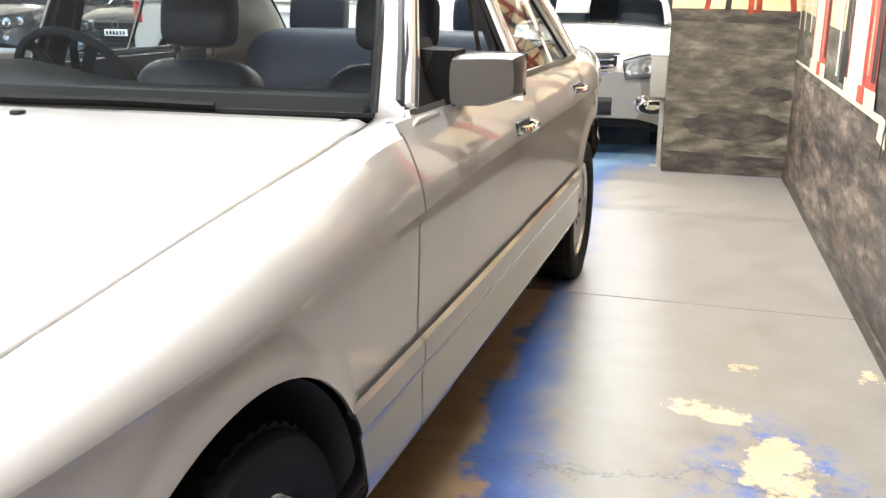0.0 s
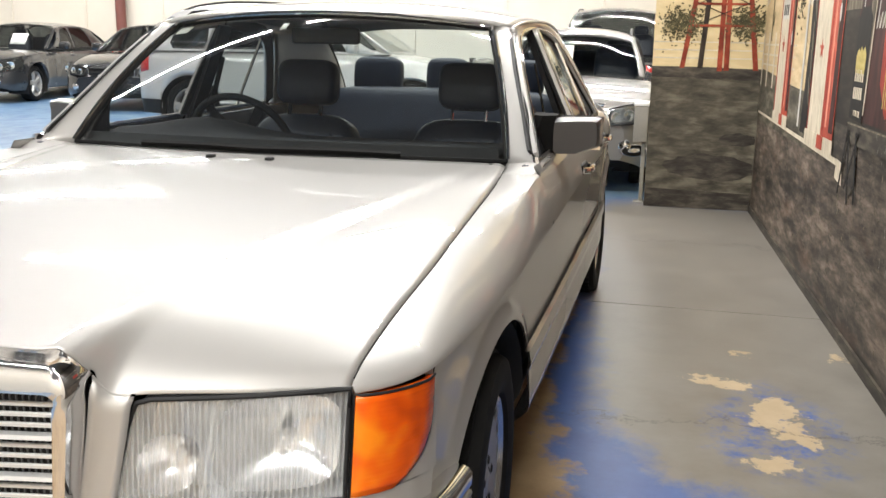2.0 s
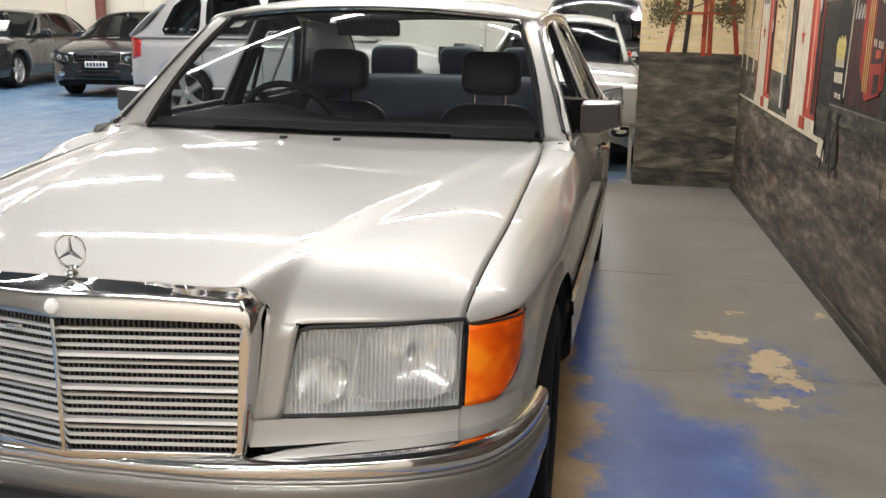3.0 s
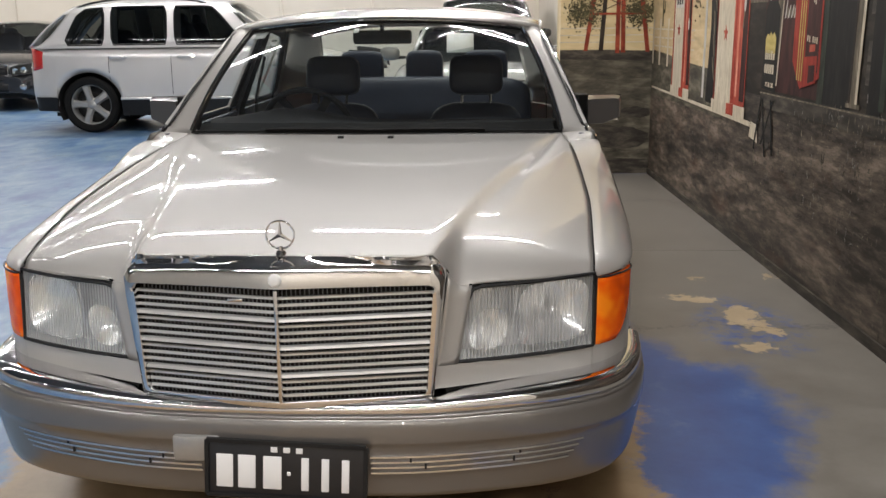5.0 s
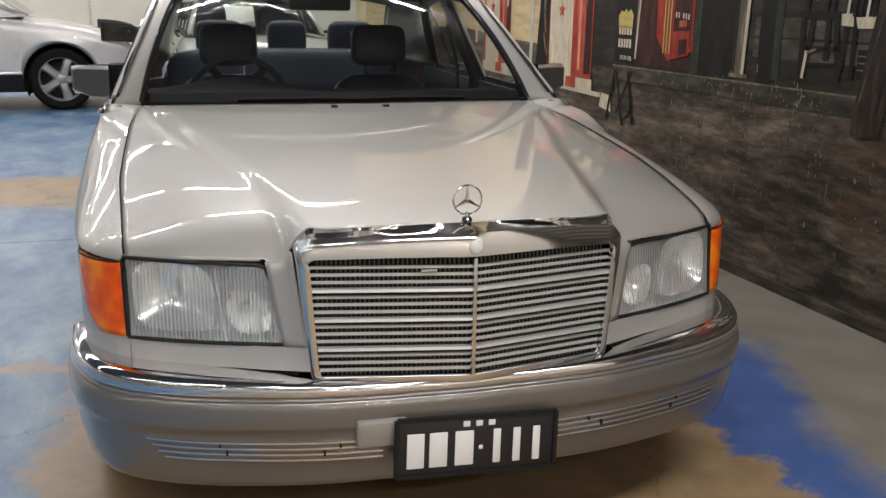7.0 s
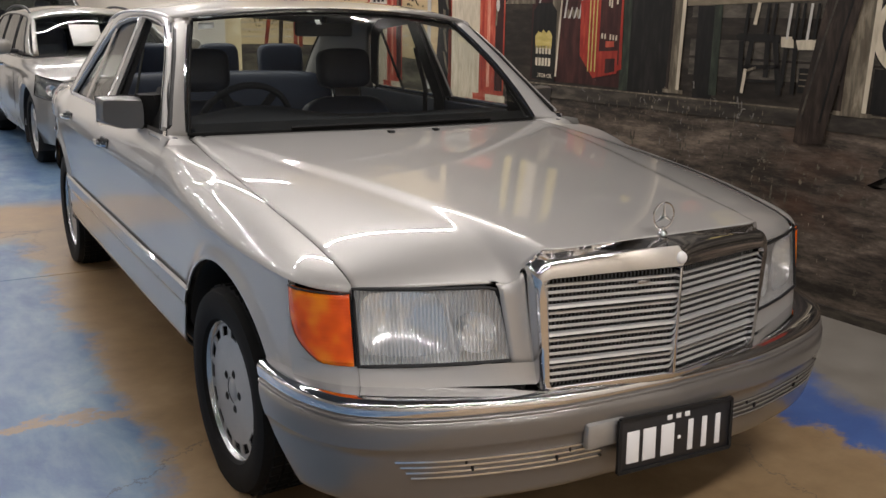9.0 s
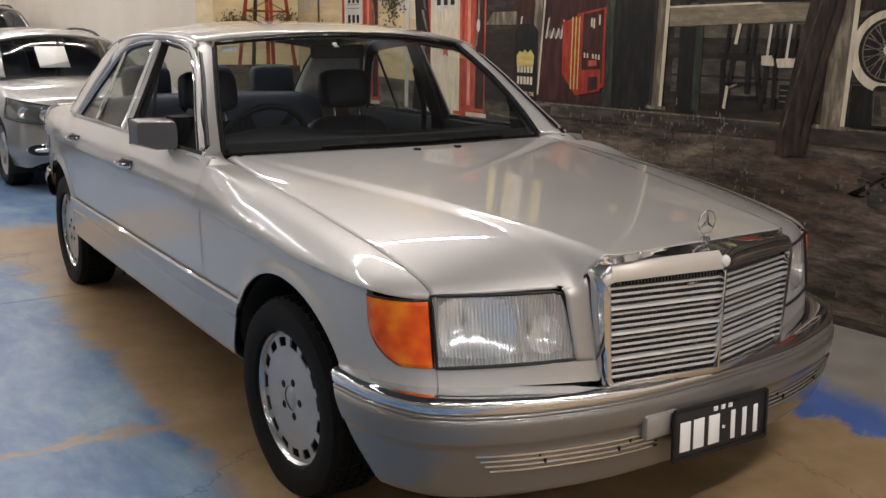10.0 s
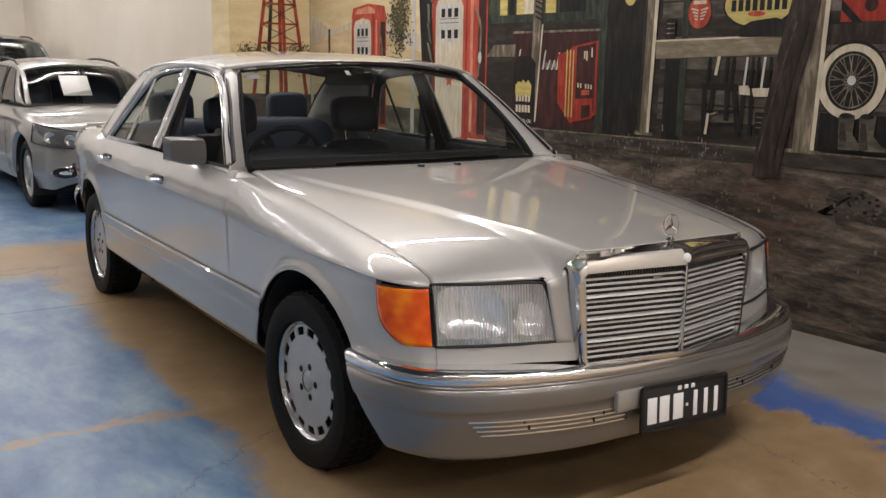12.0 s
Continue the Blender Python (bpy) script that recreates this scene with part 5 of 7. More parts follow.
bump(FLOOR_M, _fine, 0.12, 0.002)


def wall_x(y):
    return 2.115 - 0.043 * (y - 1.0)


WEST, SOUTH, NORTH, EAST = -15.0, -8.0, 17.8, 2.75
PIER_Y, MURAL_END = 6.45, -2.2
floor = tagged(part("floor", box(WEST, EAST, SOUTH, NORTH, -0.2, -0.008), DARK), "worn concrete floor in flaking blue paint and tan patches", "floor", kind="structure")
for y0, y1 in ((SOUTH, 3.527), (3.534, 11.2), (11.206, NORTH)):
    part("floor_slab", box(WEST, EAST, y0, y1, -0.05, 0.0, 0.002, 1), FLOOR_M, floor)
tagged(part("ceiling", box(WEST, EAST, SOUTH, NORTH, CEIL, CEIL + 0.2), CEILING), "dark sheet-metal ceiling", "ceiling", kind="structure")
tagged(part("wall_north", box(WEST, EAST, NORTH, NORTH + 0.2, 0, CEIL), SHELL), "plain cream-white plastered wall", "wall", kind="structure")
tagged(part("wall_south", box(WEST, EAST, SOUTH - 0.2, SOUTH, 0, CEIL), SHELL), "plain cream-white plastered wall", "wall", kind="structure")
tagged(part("wall_west", box(WEST - 0.2, WEST, SOUTH, NORTH, 0, CEIL), SHELL), "plain cream-white plastered wall", "wall", kind="structure")
for i in range(9):
    x = -13.5 + i * 1.9
    tagged(part("trim", box(x, x + 0.06, NORTH - 0.03, NORTH, 0, CEIL, 0.006), SHELL), "cream wall panel batten", "trim", kind="structure")
pipe = thing("wall_pipe", pose(-10.6, NORTH - 0.16, 0), "brown painted pipe on the far white wall", "pipe")
part("pipe", moved(revolve([(0.11, 0.0), (0.11, -CEIL)], 20), pose(0, 0, 0, 0, 90, 0)), PIPE, pipe)
for z in (0.8, 2.6, 3.8):
    part("bracket", box(-0.13, 0.13, -0.02, 0.16, z, z + 0.05, 0.005), STEEL, pipe)

# fluorescent battens under the roof
batten = None
for y, power in TUBE_ROWS:
    for x in TUBE_COLS:
        if batten is None:
            batten = thing("fluorescent_light", pose(x, y, CEIL - 0.02), "long white fluorescent batten under the roof", "ceiling light", "fluorescent battens")
            part("tray", box(-TUBE_LEN / 2 - 0.05, TUBE_LEN / 2 + 0.05, -0.11, 0.11, -0.05, 0.02, 0.008), STEEL, batten)
            for k in (-1, 1):
                part("end_cap", box(k * (TUBE_LEN / 2 + 0.03) - 0.015, k * (TUBE_LEN / 2 + 0.03) + 0.015, -0.08, 0.08, -0.10, -0.05, 0.004), STEEL, batten)
        else:
            copy_thing(batten, pose(x, y, CEIL - 0.02))
        la = bpy.data.lights.new("tube_lamp", "AREA")
        la.shape, la.size, la.size_y, la.energy, la.color = "RECTANGLE", TUBE_LEN, 0.045, power * (0.20 if x < -6 and y < 8 else 0.60 if x < -3 and y < 5 else 1.30 if x < -3 else 1.40 if y < 5 else 1.1), (1.0, 0.95, 0.895)
        new("tube_lamp", la).matrix_basis = pose(x, y, CEIL - 0.10)

# ---------------------------------------------------------------- painted wall
def art(name, a, b, scale=5.0, rough=0.42, depth=0.36, upright=False):
    """Brushed mural paint: strokes, darker washes and small dry patches."""
    m = material(name, a, rough + 0.14, spec=0.28)
    stroke = noise_tex(m, coords(m, (1.0, 3.2, 0.7) if upright else (1.0, 0.8, 3.0)), scale * 2.2, 5, 0.6, 0.25)
    wash = noise_tex(m, coords(m), scale * 0.5, 4, 0.55, 0.3)
    dry = noise_tex(m, coords(m, (1.0, 2.0, 2.0)), scale * 12, 4, 0.7)
    dark = tuple(v * depth for v in a)
    k = ramp(m, stroke, [(0.30, dark), (0.48, a), (0.68, b)])
    k = mix(m, math_node(m, "MULTIPLY_ADD", wash, 3.2, -1.1, True), mix(m, 0.6, k, dark), k)
    k = mix(m, math_node(m, "MULTIPLY_ADD", dry, 4.0, -2.7, True), k, tuple(min(1, v * 1.3) for v in b))
    wire(m, k, shader(m).inputs["Base Color"])
    bump(m, stroke, 0.08)
    return m


MUR_DIRT = material("mural_dirt", (0.05, 0.04, 0.03), 0.52, spec=0.3)
_v = coords(MUR_DIRT, (1, 0.5, 2.3))
_a, _b2, _d = noise_tex(MUR_DIRT, _v, 1.9, 9, 0.70, 0.15), noise_tex(MUR_DIRT, _v, 9.0, 7, 0.72, 0.2), noise_tex(MUR_DIRT, coords(MUR_DIRT, (1, 3.0, 1.2)), 12.0, 4, 0.6)
_e = math_node(MUR_DIRT, "MULTIPLY_ADD", _b2, 0.42, math_node(MUR_DIRT, "MULTIPLY", _a, 0.58))
_k = ramp(MUR_DIRT, _e, [(0.34, (0.008, 0.0065, 0.005)), (0.45, (0.036, 0.029, 0.022)), (0.53, (0.110, 0.086, 0.065)), (0.62, (0.26, 0.205, 0.155))])
_k = mix(MUR_DIRT, math_node(MUR_DIRT, "MULTIPLY_ADD", _d, 7.0, -4.6, True), _k, (0.24, 0.215, 0.18))
_g = noise_tex(MUR_DIRT, coords(MUR_DIRT, (1, 1.0, 1.6)), 26.0, 6, 0.75, 0.2)
_k = mix(MUR_DIRT, math_node(MUR_DIRT, "MULTIPLY_ADD", _g, 6.0, -3.75, True), _k, (0.17, 0.15, 0.125))
_k = mix(MUR_DIRT, math_node(MUR_DIRT, "MULTIPLY_ADD", _g, -6.0, 2.4, True), _k, (0.008, 0.007, 0.006))
_r = noise_tex(MUR_DIRT, coords(MUR_DIRT, (1, 0.7, 1.8)), 2.6, 5, 0.6, 0.3)
_k = mix(MUR_DIRT, math_node(MUR_DIRT, "MULTIPLY_ADD", _r, 5.0, -2.75, True), _k, mix(MUR_DIRT, 0.55, _k, (0.105, 0.050, 0.028)))
_s = noise_tex(MUR_DIRT, coords(MUR_DIRT, (1, 0.6, 5.5)), 7.0, 6, 0.7, 0.35)
_k = mix(MUR_DIRT, math_node(MUR_DIRT, "MULTIPLY_ADD", _s, 7.0, -4.2, True), _k, mix(MUR_DIRT, 0.6, _k, (0.185, 0.155, 0.12)))
wire(MUR_DIRT, _k, shader(MUR_DIRT).inputs["Base Color"])
bump(MUR_DIRT, _b2, 0.1)
MUR_FIELD = art("mural_field", (0.105, 0.092, 0.066), (0.24, 0.215, 0.155), 2.6)
MUR_SHADE = art("mural_shade", (0.056, 0.047, 0.037), (0.135, 0.116, 0.086), 3.0)
MUR_SKY = art("mural_sky", (0.68, 0.54, 0.30), (0.78, 0.66, 0.42), 1.6, depth=0.80)
MUR_DUNE = art("mural_dune", (0.62, 0.47, 0.26), (0.74, 0.59, 0.36), 2.0, depth=0.75)
MUR_RED = art("mural_red", (0.44, 0.060, 0.032), (0.62, 0.15, 0.085), 4.0, depth=0.60, upright=True)
MUR_BLUSH = art("mural_blush", (0.66, 0.24, 0.15), (0.78, 0.42, 0.30), 5.0, depth=0.70, upright=True)
MUR_BEAM = art("mural_beam", (0.25, 0.205, 0.135), (0.46, 0.39, 0.28), 3.0, depth=0.55)
MUR_PALE = art("mural_pale_grey", (0.20, 0.185, 0.165), (0.36, 0.34, 0.31), 9.0)
MUR_RUST = art("mural_rust", (0.26, 0.040, 0.018), (0.42, 0.085, 0.040), 6.0, depth=0.45, upright=True)
MUR_BRIGHT = art("mural_bright_red", (0.33, 0.030, 0.017), (0.50, 0.070, 0.036), 5.0, depth=0.60, upright=True)
MUR_MAROON = art("mural_maroon", (0.045, 0.012, 0.010), (0.085, 0.026, 0.020), 3.0, upright=True)
MUR_CREAM = art("mural_cream", (0.62, 0.54, 0.40), (0.76, 0.68, 0.53), 5.0, depth=0.70, upright=True)
MUR_WHITE = art("mural_white", (0.55, 0.53, 0.48), (0.70, 0.67, 0.60), 6.0, depth=0.75, upright=True)
MUR_YELLOW = art("mural_yellow", (0.58, 0.46, 0.14), (0.66, 0.56, 0.25), 6.0, depth=0.70)
MUR_GREY = art("mural_grey", (0.15, 0.124, 0.085), (0.38, 0.325, 0.235), 4.0, depth=0.50, upright=True)
MUR_WOOD = art("mural_wood", (0.025, 0.019, 0.013), (0.066, 0.052, 0.037), 3.0)
MUR_PLANK = art("mural_plank", (0.085, 0.073, 0.056), (0.20, 0.172, 0.135), 3.5)
MUR_BLACK = art("mural_black", (0.008, 0.007, 0.006), (0.022, 0.019, 0.016), 4.0, upright=True)
MUR_GREEN = art("mural_green", (0.030, 0.040, 0.026), (0.065, 0.078, 0.052), 5.0, upright=True)
MUR_LEAF = art("mural_leaf", (0.075, 0.065, 0.028), (0.19, 0.16, 0.075), 9.0)
MUR_BROWN = art("mural_brown", (0.030, 0.020, 0.014), (0.085, 0.058, 0.042), 4.0, upright=True)

for key, y0, y1, m, words in (("wall_east_front", SOUTH, MURAL_END, SHELL, "plain cream-white plastered wall"), ("wall_east", MURAL_END, PIER_Y + 0.2, MUR_DIRT, "wall covered with a painted roadside mural"), ("wall_east_back", PIER_Y + 0.2, NORTH, SHELL, "plain cream-white plastered wall")):
    tagged(part(key, prism([(wall_x(y0), y0, 0), (wall_x(y1), y1, 0), (EAST, y1, 0), (EAST, y0, 0)], (0, 0, CEIL)), m), words, "wall", kind="structure")
tagged(part("baseboard", prism([(wall_x(SOUTH) - 0.012, SOUTH, 0), (wall_x(PIER_Y) - 0.012, PIER_Y, 0), (wall_x(PIER_Y), PIER_Y, 0), (wall_x(SOUTH), SOUTH, 0)], (0, 0, 0.05)), MUR_SHADE), "dark narrow skirting under the mural", "baseboard", kind="structure")
tagged(part("wall_pier", box(1.07, 2.2, PIER_Y, PIER_Y + 0.44, 0, CEIL), MUR_SKY), "painted wall pier at the mural's end", "wall", kind="structure")

mural = thing("mural", pose(wall_x(3.0), 3.0, 1.5), "flat mural of an old roadside fuel stop with red pumps", "mural")
MURAL_IN = mural.matrix_basis.inverted()


def flat(name, points, mat, layer, parent=None, label="", pier=False):
    """A painted shape: (y, z) points on the wall, or (x, z) on the pier's face, laid on in thin coats."""
    o, d = 0.0008 + 0.0009 * layer, 0.0007
    if pier:
        pts, lift = [(u, PIER_Y - o, z) for u, z in points], (0, -d, 0)
    else:
        pts, lift = [(wall_x(u) - o, u, z) for u, z in points], (-d, 0, 0)
    sheet = moved(prism([Vector(p) for p in pts], lift), MURAL_IN)
    ob = part(name, sheet, mat, mural if parent is None else parent, label)
    return ob


def rect(y0, y1, z0, z1, lean=0.0):
    return [(y0, z0), (y1, z0), (y1 + lean, z1), (y0 + lean, z1)]


def oval(y, z, ry, rz, n=28, wob=0.0, seed=0):
    rnd = random.Random(seed)
    return [(y + ry * math.cos(a) * (1 + wob * (rnd.random() - 0.5)), z + rz * math.sin(a) * (1 + wob * (rnd.random() - 0.5))) for a in [2 * math.pi * i / n for i in range(n)]]


def ridge(y0, y1, base, heights, n=None):
    k = len(heights)
    f = curve([(y0 + (y1 - y0) * i / (k - 1), h) for i, h in enumerate(heights)])
    return [(y0, base), (y1, base)] + [(y, f(y)) for y in steps(y1, y0, 24)]


# desert behind
sky = flat("painted_sky", rect(4.2, 6.44, 0.80, CEIL), MUR_SKY, 0)
flat("painted_dune", ridge(4.3, 6.44, 0.80, [1.40, 1.52, 1.63, 1.70, 1.64, 1.55]), MUR_DUNE, 1, sky)
flat("painted_far_dune", ridge(4.6, 6.44, 1.5, [1.62, 1.72, 1.78, 1.70, 1.86]), MUR_CREAM, 0.5, sky)
flat("painted_field", ridge(4.2, 6.44, 0.72, [1.02, 1.03, 1.05, 1.08, 1.10]), MUR_FIELD, 2, sky)
for z in (1.13, 1.20, 1.27):
    flat("painted_fence_rail", rect(5.0, 6.44, z, z + 0.012), MUR_CREAM, 3, sky)
for y in (5.82, 6.12, 6.38):
    flat("painted_fence_post", rect(y, y + 0.05, 0.98, 1.36), MUR_CREAM, 3.5, sky)
for y, h in ((6.05, 0.34), (5.25, 0.2)):
    flat("painted_cactus", rect(y, y + 0.035, 1.30, 1.36 + h), MUR_LEAF, 3, sky)
    flat("painted_cactus_arm", [(y - 0.06, 1.50), (y - 0.035, 1.50), (y - 0.03, 1.44), (y, 1.43), (y, 1.40), (y - 0.055, 1.41)], MUR_LEAF, 3.2, sky)

# the pier's face: field, trees, wind pump
pf = flat("painted_field", [(1.07, 0), (1.90, 0), (1.90, 1.085), (1.5, 1.10), (1.07, 1.10)], MUR_FIELD, 0, pier=True)
flat("painted_shadow", oval(1.55, 0.33, 0.34, 0.10, 30, 0.25, 3), MUR_SHADE, 1, pf, pier=True)
flat("painted_shadow", oval(1.75, 0.55, 0.14, 0.05, 30, 0.25, 4), MUR_SHADE, 1, pf, pier=True)
flat("painted_band", [(1.07, 0), (1.90, 0), (1.90, 0.13), (1.07, 0.15)], MUR_SHADE, 1.4, pf, pier=True)
flat("painted_crest", [(1.07, 1.02), (1.90, 1.00), (1.90, 1.09), (1.07, 1.10)], MUR_SHADE, 1.6, pf, pier=True)
for z in (1.16, 1.22, 1.28):
    flat("painted_fence_rail", [(1.07, z), (1.9, z), (1.9, z + 0.010), (1.07, z + 0.010)], MUR_CREAM, 1, pf, pier=True)
rnd = random.Random(7)
leafv = []
for i in range(1500):
    cx, cz = (1.22, 1.33, 1.80, 1.72)[i % 4] + rnd.gauss(0, 0.055), 1.42 + rnd.gauss(0, 0.06)
    if cx < 1.09 or cx > 1.87:
        continue
    leafv.append(prism([Vector((x, PIER_Y - 0.0030, z)) for x, z in oval(cx, cz, 0.004 + 0.007 * rnd.random(), 0.003 + 0.006 * rnd.random(), 5, 0.5, i)], (0, -0.0014 - 0.002 * rnd.random(), 0)))
tagged(part("painted_foliage", moved(join(*leafv), MURAL_IN), MUR_LEAF, mural), kind="stuff")
tower = flat("painted_wind_pump", [(1.275, 1.09), (1.310, 1.09), (1.565, 2.90), (1.53, 2.90)], MUR_RUST, 4, pier=True, label="rust-red lattice tower legs")
for a, b in (((1.425, 1.09), (1.545, 2.90)), ((1.57, 1.07), (1.565, 2.90)), ((1.62, 1.075), (1.58, 2.90)), ((1.835, 1.08), (1.59, 2.90))):
    flat("painted_leg", [(a[0] - 0.018, a[1]), (a[0] + 0.020, a[1]), (b[0] + 0.014, b[1]), (b[0] - 0.014, b[1])], MUR_RUST if a[0] > 1.5 else MUR_BROWN, 4.4, tower, pier=True)
for z in (1.40, 1.56, 1.74, 1.92, 2.12, 2.34):
    w = 0.268 * (3.0 - z) / 1.91
    flat("painted_cross_bar", [(1.565 - w, z), (1.575 + w, z), (1.575 + w, z + 0.014), (1.565 - w, z + 0.018)], MUR_RUST, 4.8, tower, pier=True)
    flat("painted_brace", [(1.565 - w, z), (1.565 - w + 0.015, z), (1.57 + w * 0.90, z + 0.18), (1.57 + w * 0.90 - 0.015, z + 0.18)], MUR_BROWN, 4.6, tower, pier=True)
    flat("painted_brace", [(1.575 + w - 0.015, z), (1.575 + w, z), (1.57 - w * 0.90 + 0.015, z + 0.18), (1.57 - w * 0.90, z + 0.18)], MUR_BROWN, 5.0, tower, pier=True)


# fuel pumps
def fuel_pump(y0, y1, z0, z1, label):
    w = y1 - y0
    p = flat("painted_fuel_pump", [(y0, z0), (y1, z0), (y1, z1 - 0.10), (y1 - 0.05 * w, z1 - 0.03), (y0 + 0.5 * w, z1), (y0 + 0.05 * w, z1 - 0.03), (y0, z1 - 0.10)], MUR_RED, 5, label=label)
    flat("painted_pump_face", [(y0 + 0.42 * w, z0 + 0.06), (y1 - 0.07 * w, z0 + 0.06), (y1 - 0.07 * w, z1 - 0.20), (y1 - 0.11 * w, z1 - 0.145), (y0 + 0.66 * w, z1 - 0.12), (y0 + 0.47 * w, z1 - 0.14), (y0 + 0.42 * w, z1 - 0.20)], MUR_CREAM, 6, p)
    flat("painted_pump_cap", [(y0 + 0.30 * w, z1 - 0.085), (y1 - 0.10 * w, z1 - 0.085), (y1 - 0.16 * w, z1 - 0.045), (y0 + 0.5 * w, z1 - 0.02), (y0 + 0.34 * w, z1 - 0.045)], MUR_BLUSH, 6, p)
    flat("painted_pump_shine", rect(y0 + 0.24 * w, y0 + 0.29 * w, z0 + 0.12, z1 - 0.14), MUR_BLUSH, 6, p)
    flat("painted_pump_edge", rect(y0 + 0.34 * w, y0 + 0.38 * w, z0 + 0.1, z1 - 0.1), MUR_BRIGHT, 6, p)
    flat("painted_pump_side", rect(y0 + 0.02 * w, y0 + 0.15 * w, z0 + 0.1, z1 - 0.16), MUR_MAROON, 6, p)
    flat("painted_dial", rect(y0 + 0.46 * w, y1 - 0.12 * w, z1 - 0.46, z1 - 0.17), MUR_WHITE, 7, p)
    for zz in (z1 - 0.24, z1 - 0.40):
        for k in range(3):
            yy = y0 + (0.51 + 0.12 * k) * w
            flat("painted_digit_bar", rect(yy, yy + 0.07 * w, zz - 0.035, zz + 0.03), MUR_BLACK, 8, p)
    for zz in (z1 - 0.29, z1 - 0.32):
        flat("painted_line", rect(y0 + 0.50 * w, y1 - 0.16 * w, zz, zz + 0.006), MUR_GREY, 8, p)
    star = [(y0 + 0.66 * w + (0.055 if i % 2 == 0 else 0.024) * math.sin(i * math.pi / 5), z0 + 0.50 + (0.055 if i % 2 == 0 else 0.024) * math.cos(i * math.pi / 5)) for i in range(10)]
    flat("painted_star", star, MUR_RED, 8, p)
    flat("painted_pump_base", rect(y0 - 0.03 * w, y1 + 0.03 * w, z0 - 0.01, z0 + 0.07), MUR_CREAM, 7, p)
    flat("painted_base_block", rect(y0 + 0.30 * w, y0 + 0.52 * w, z0, z0 + 0.07), MUR_RED, 8, p)
    # hose and nozzle
    hose = [(y0 + 0.20 * w, z1 - 0.22), (y0 + 0.13 * w, z1 - 0.30), (y0 + 0.10 * w, z1 - 0.38), (y0 + 0.11 * w, z1 - 0.55), (y0 + 0.14 * w, z1 - 0.72)]
    for a, b in zip(hose, hose[1:]):
        flat("painted_hose", [(a[0] - 0.010, a[1]), (a[0] + 0.010, a[1]), (b[0] + 0.010, b[1]), (b[0] - 0.010, b[1])], MUR_GREY, 9, p)
    flat("painted_nozzle", oval(y0 + 0.11 * w, z1 - 0.58, 0.02, 0.045, 10), MUR_WHITE, 10, p)
    return p


fuel_pump(5.10, 5.66, 0.775, 1.90, "small red and cream fuel pump painted on the wall")
fuel_pump(3.74, 4.43, 0.765, 2.02, "large red and cream fuel pump painted on the wall")
flat("painted_kerb", [(3.6, 0.735), (6.40, 0.775), (6.40, 0.790), (3.6, 0.765)], MUR_CREAM, 4)
flat("painted_pole", rect(4.675, 4.725, 0.82, 2.4, -0.02), MUR_WHITE, 6, label="thin white pole")
tree = flat("painted_trunk", [(4.33, 0.80), (4.62, 0.80), (4.56, 1.3), (4.60, 1.75), (4.66, 2.4), (4.42, 2.4), (4.44, 1.8), (4.38, 1.3)], MUR_BLACK, 5)
for k in range(9):
    z = 0.95 + 0.15 * k
    flat("painted_bark", [(4.42 + 0.02 * (k % 3), z), (4.45 + 0.02 * (k % 3), z + 0.02), (4.50, z + 0.16), (4.47, z + 0.15)], MUR_GREY, 6, tree)
leafv = []
for i in range(700):
    cy, cz = 4.90 + rnd.gauss(0, 0.075), 1.74 + rnd.gauss(0, 0.13)
    leafv.append(prism([Vector((wall_x(y) - 0.008, y, z)) for y, z in oval(cy, cz, 0.005 + 0.008 * rnd.random(), 0.004 + 0.007 * rnd.random(), 5, 0.6, i)], (-0.0014 - 0.002 * rnd.random(), 0, 0)))
tagged(part("painted_foliage", moved(join(*leafv), MURAL_IN), MUR_LEAF, mural), kind="stuff")

# store front
front = flat("painted_store_front", rect(-2.15, 4.34, 0.93, CEIL), MUR_WOOD, 1)
for k in range(16):
    z = 0.98 + 0.098 * k
    flat("painted_board", rect(-2.0, 2.10, z, z + 0.086), MUR_PLANK if k % 3 else MUR_WOOD, 2, front)
flat("painted_door", rect(2.235, 2.55, 0.95, 2.4), MUR_BLACK, 3, front, "dark painted doorway")
flat("painted_lantern", oval(2.36, 1.80, 0.045, 0.05, 14), MUR_YELLOW, 4, front)
flat("painted_door_post", [(2.55, 0.95), (2.62, 0.95), (2.615, 2.4), (2.54, 2.4)], MUR_GREEN, 4, front)
flat("painted_sign_board", rect(2.60, 3.45, 0.97, 1.62), MUR_MAROON, 3, front, "dark maroon sign board")
flat("painted_sign_edge", rect(2.60, 3.45, 1.605, 1.62), MUR_GREY, 4, front)
for y0, z0, n in ((3.38, 1.37, 5), (3.12, 1.36, 5)):
    for q in range(n):
        y, tall = y0 - 0.045 * q, (0.125, 0.06, 0.06, 0.11, 0.06)[q]
        flat("painted_script_stroke", [(y, z0), (y + 0.018, z0 - 0.004), (y - 0.008, z0 + tall), (y - 0.020, z0 + tall + 0.004)], MUR_WHITE, 4.5, front)
        flat("painted_script_stroke", oval(y - 0.024, z0 + 0.028, 0.015, 0.024, 10, 0.2, q), MUR_GREY, 4.6, front)
flat("painted_awning", [(3.42, 1.445), (3.74, 1.445), (3.66, 1.53), (3.42, 1.53)], MUR_GREY, 4, front)
win = flat("painted_window", rect(2.62, 3.72, 1.68, 2.5), MUR_GREEN, 4, front, "painted window with yellow curtains")
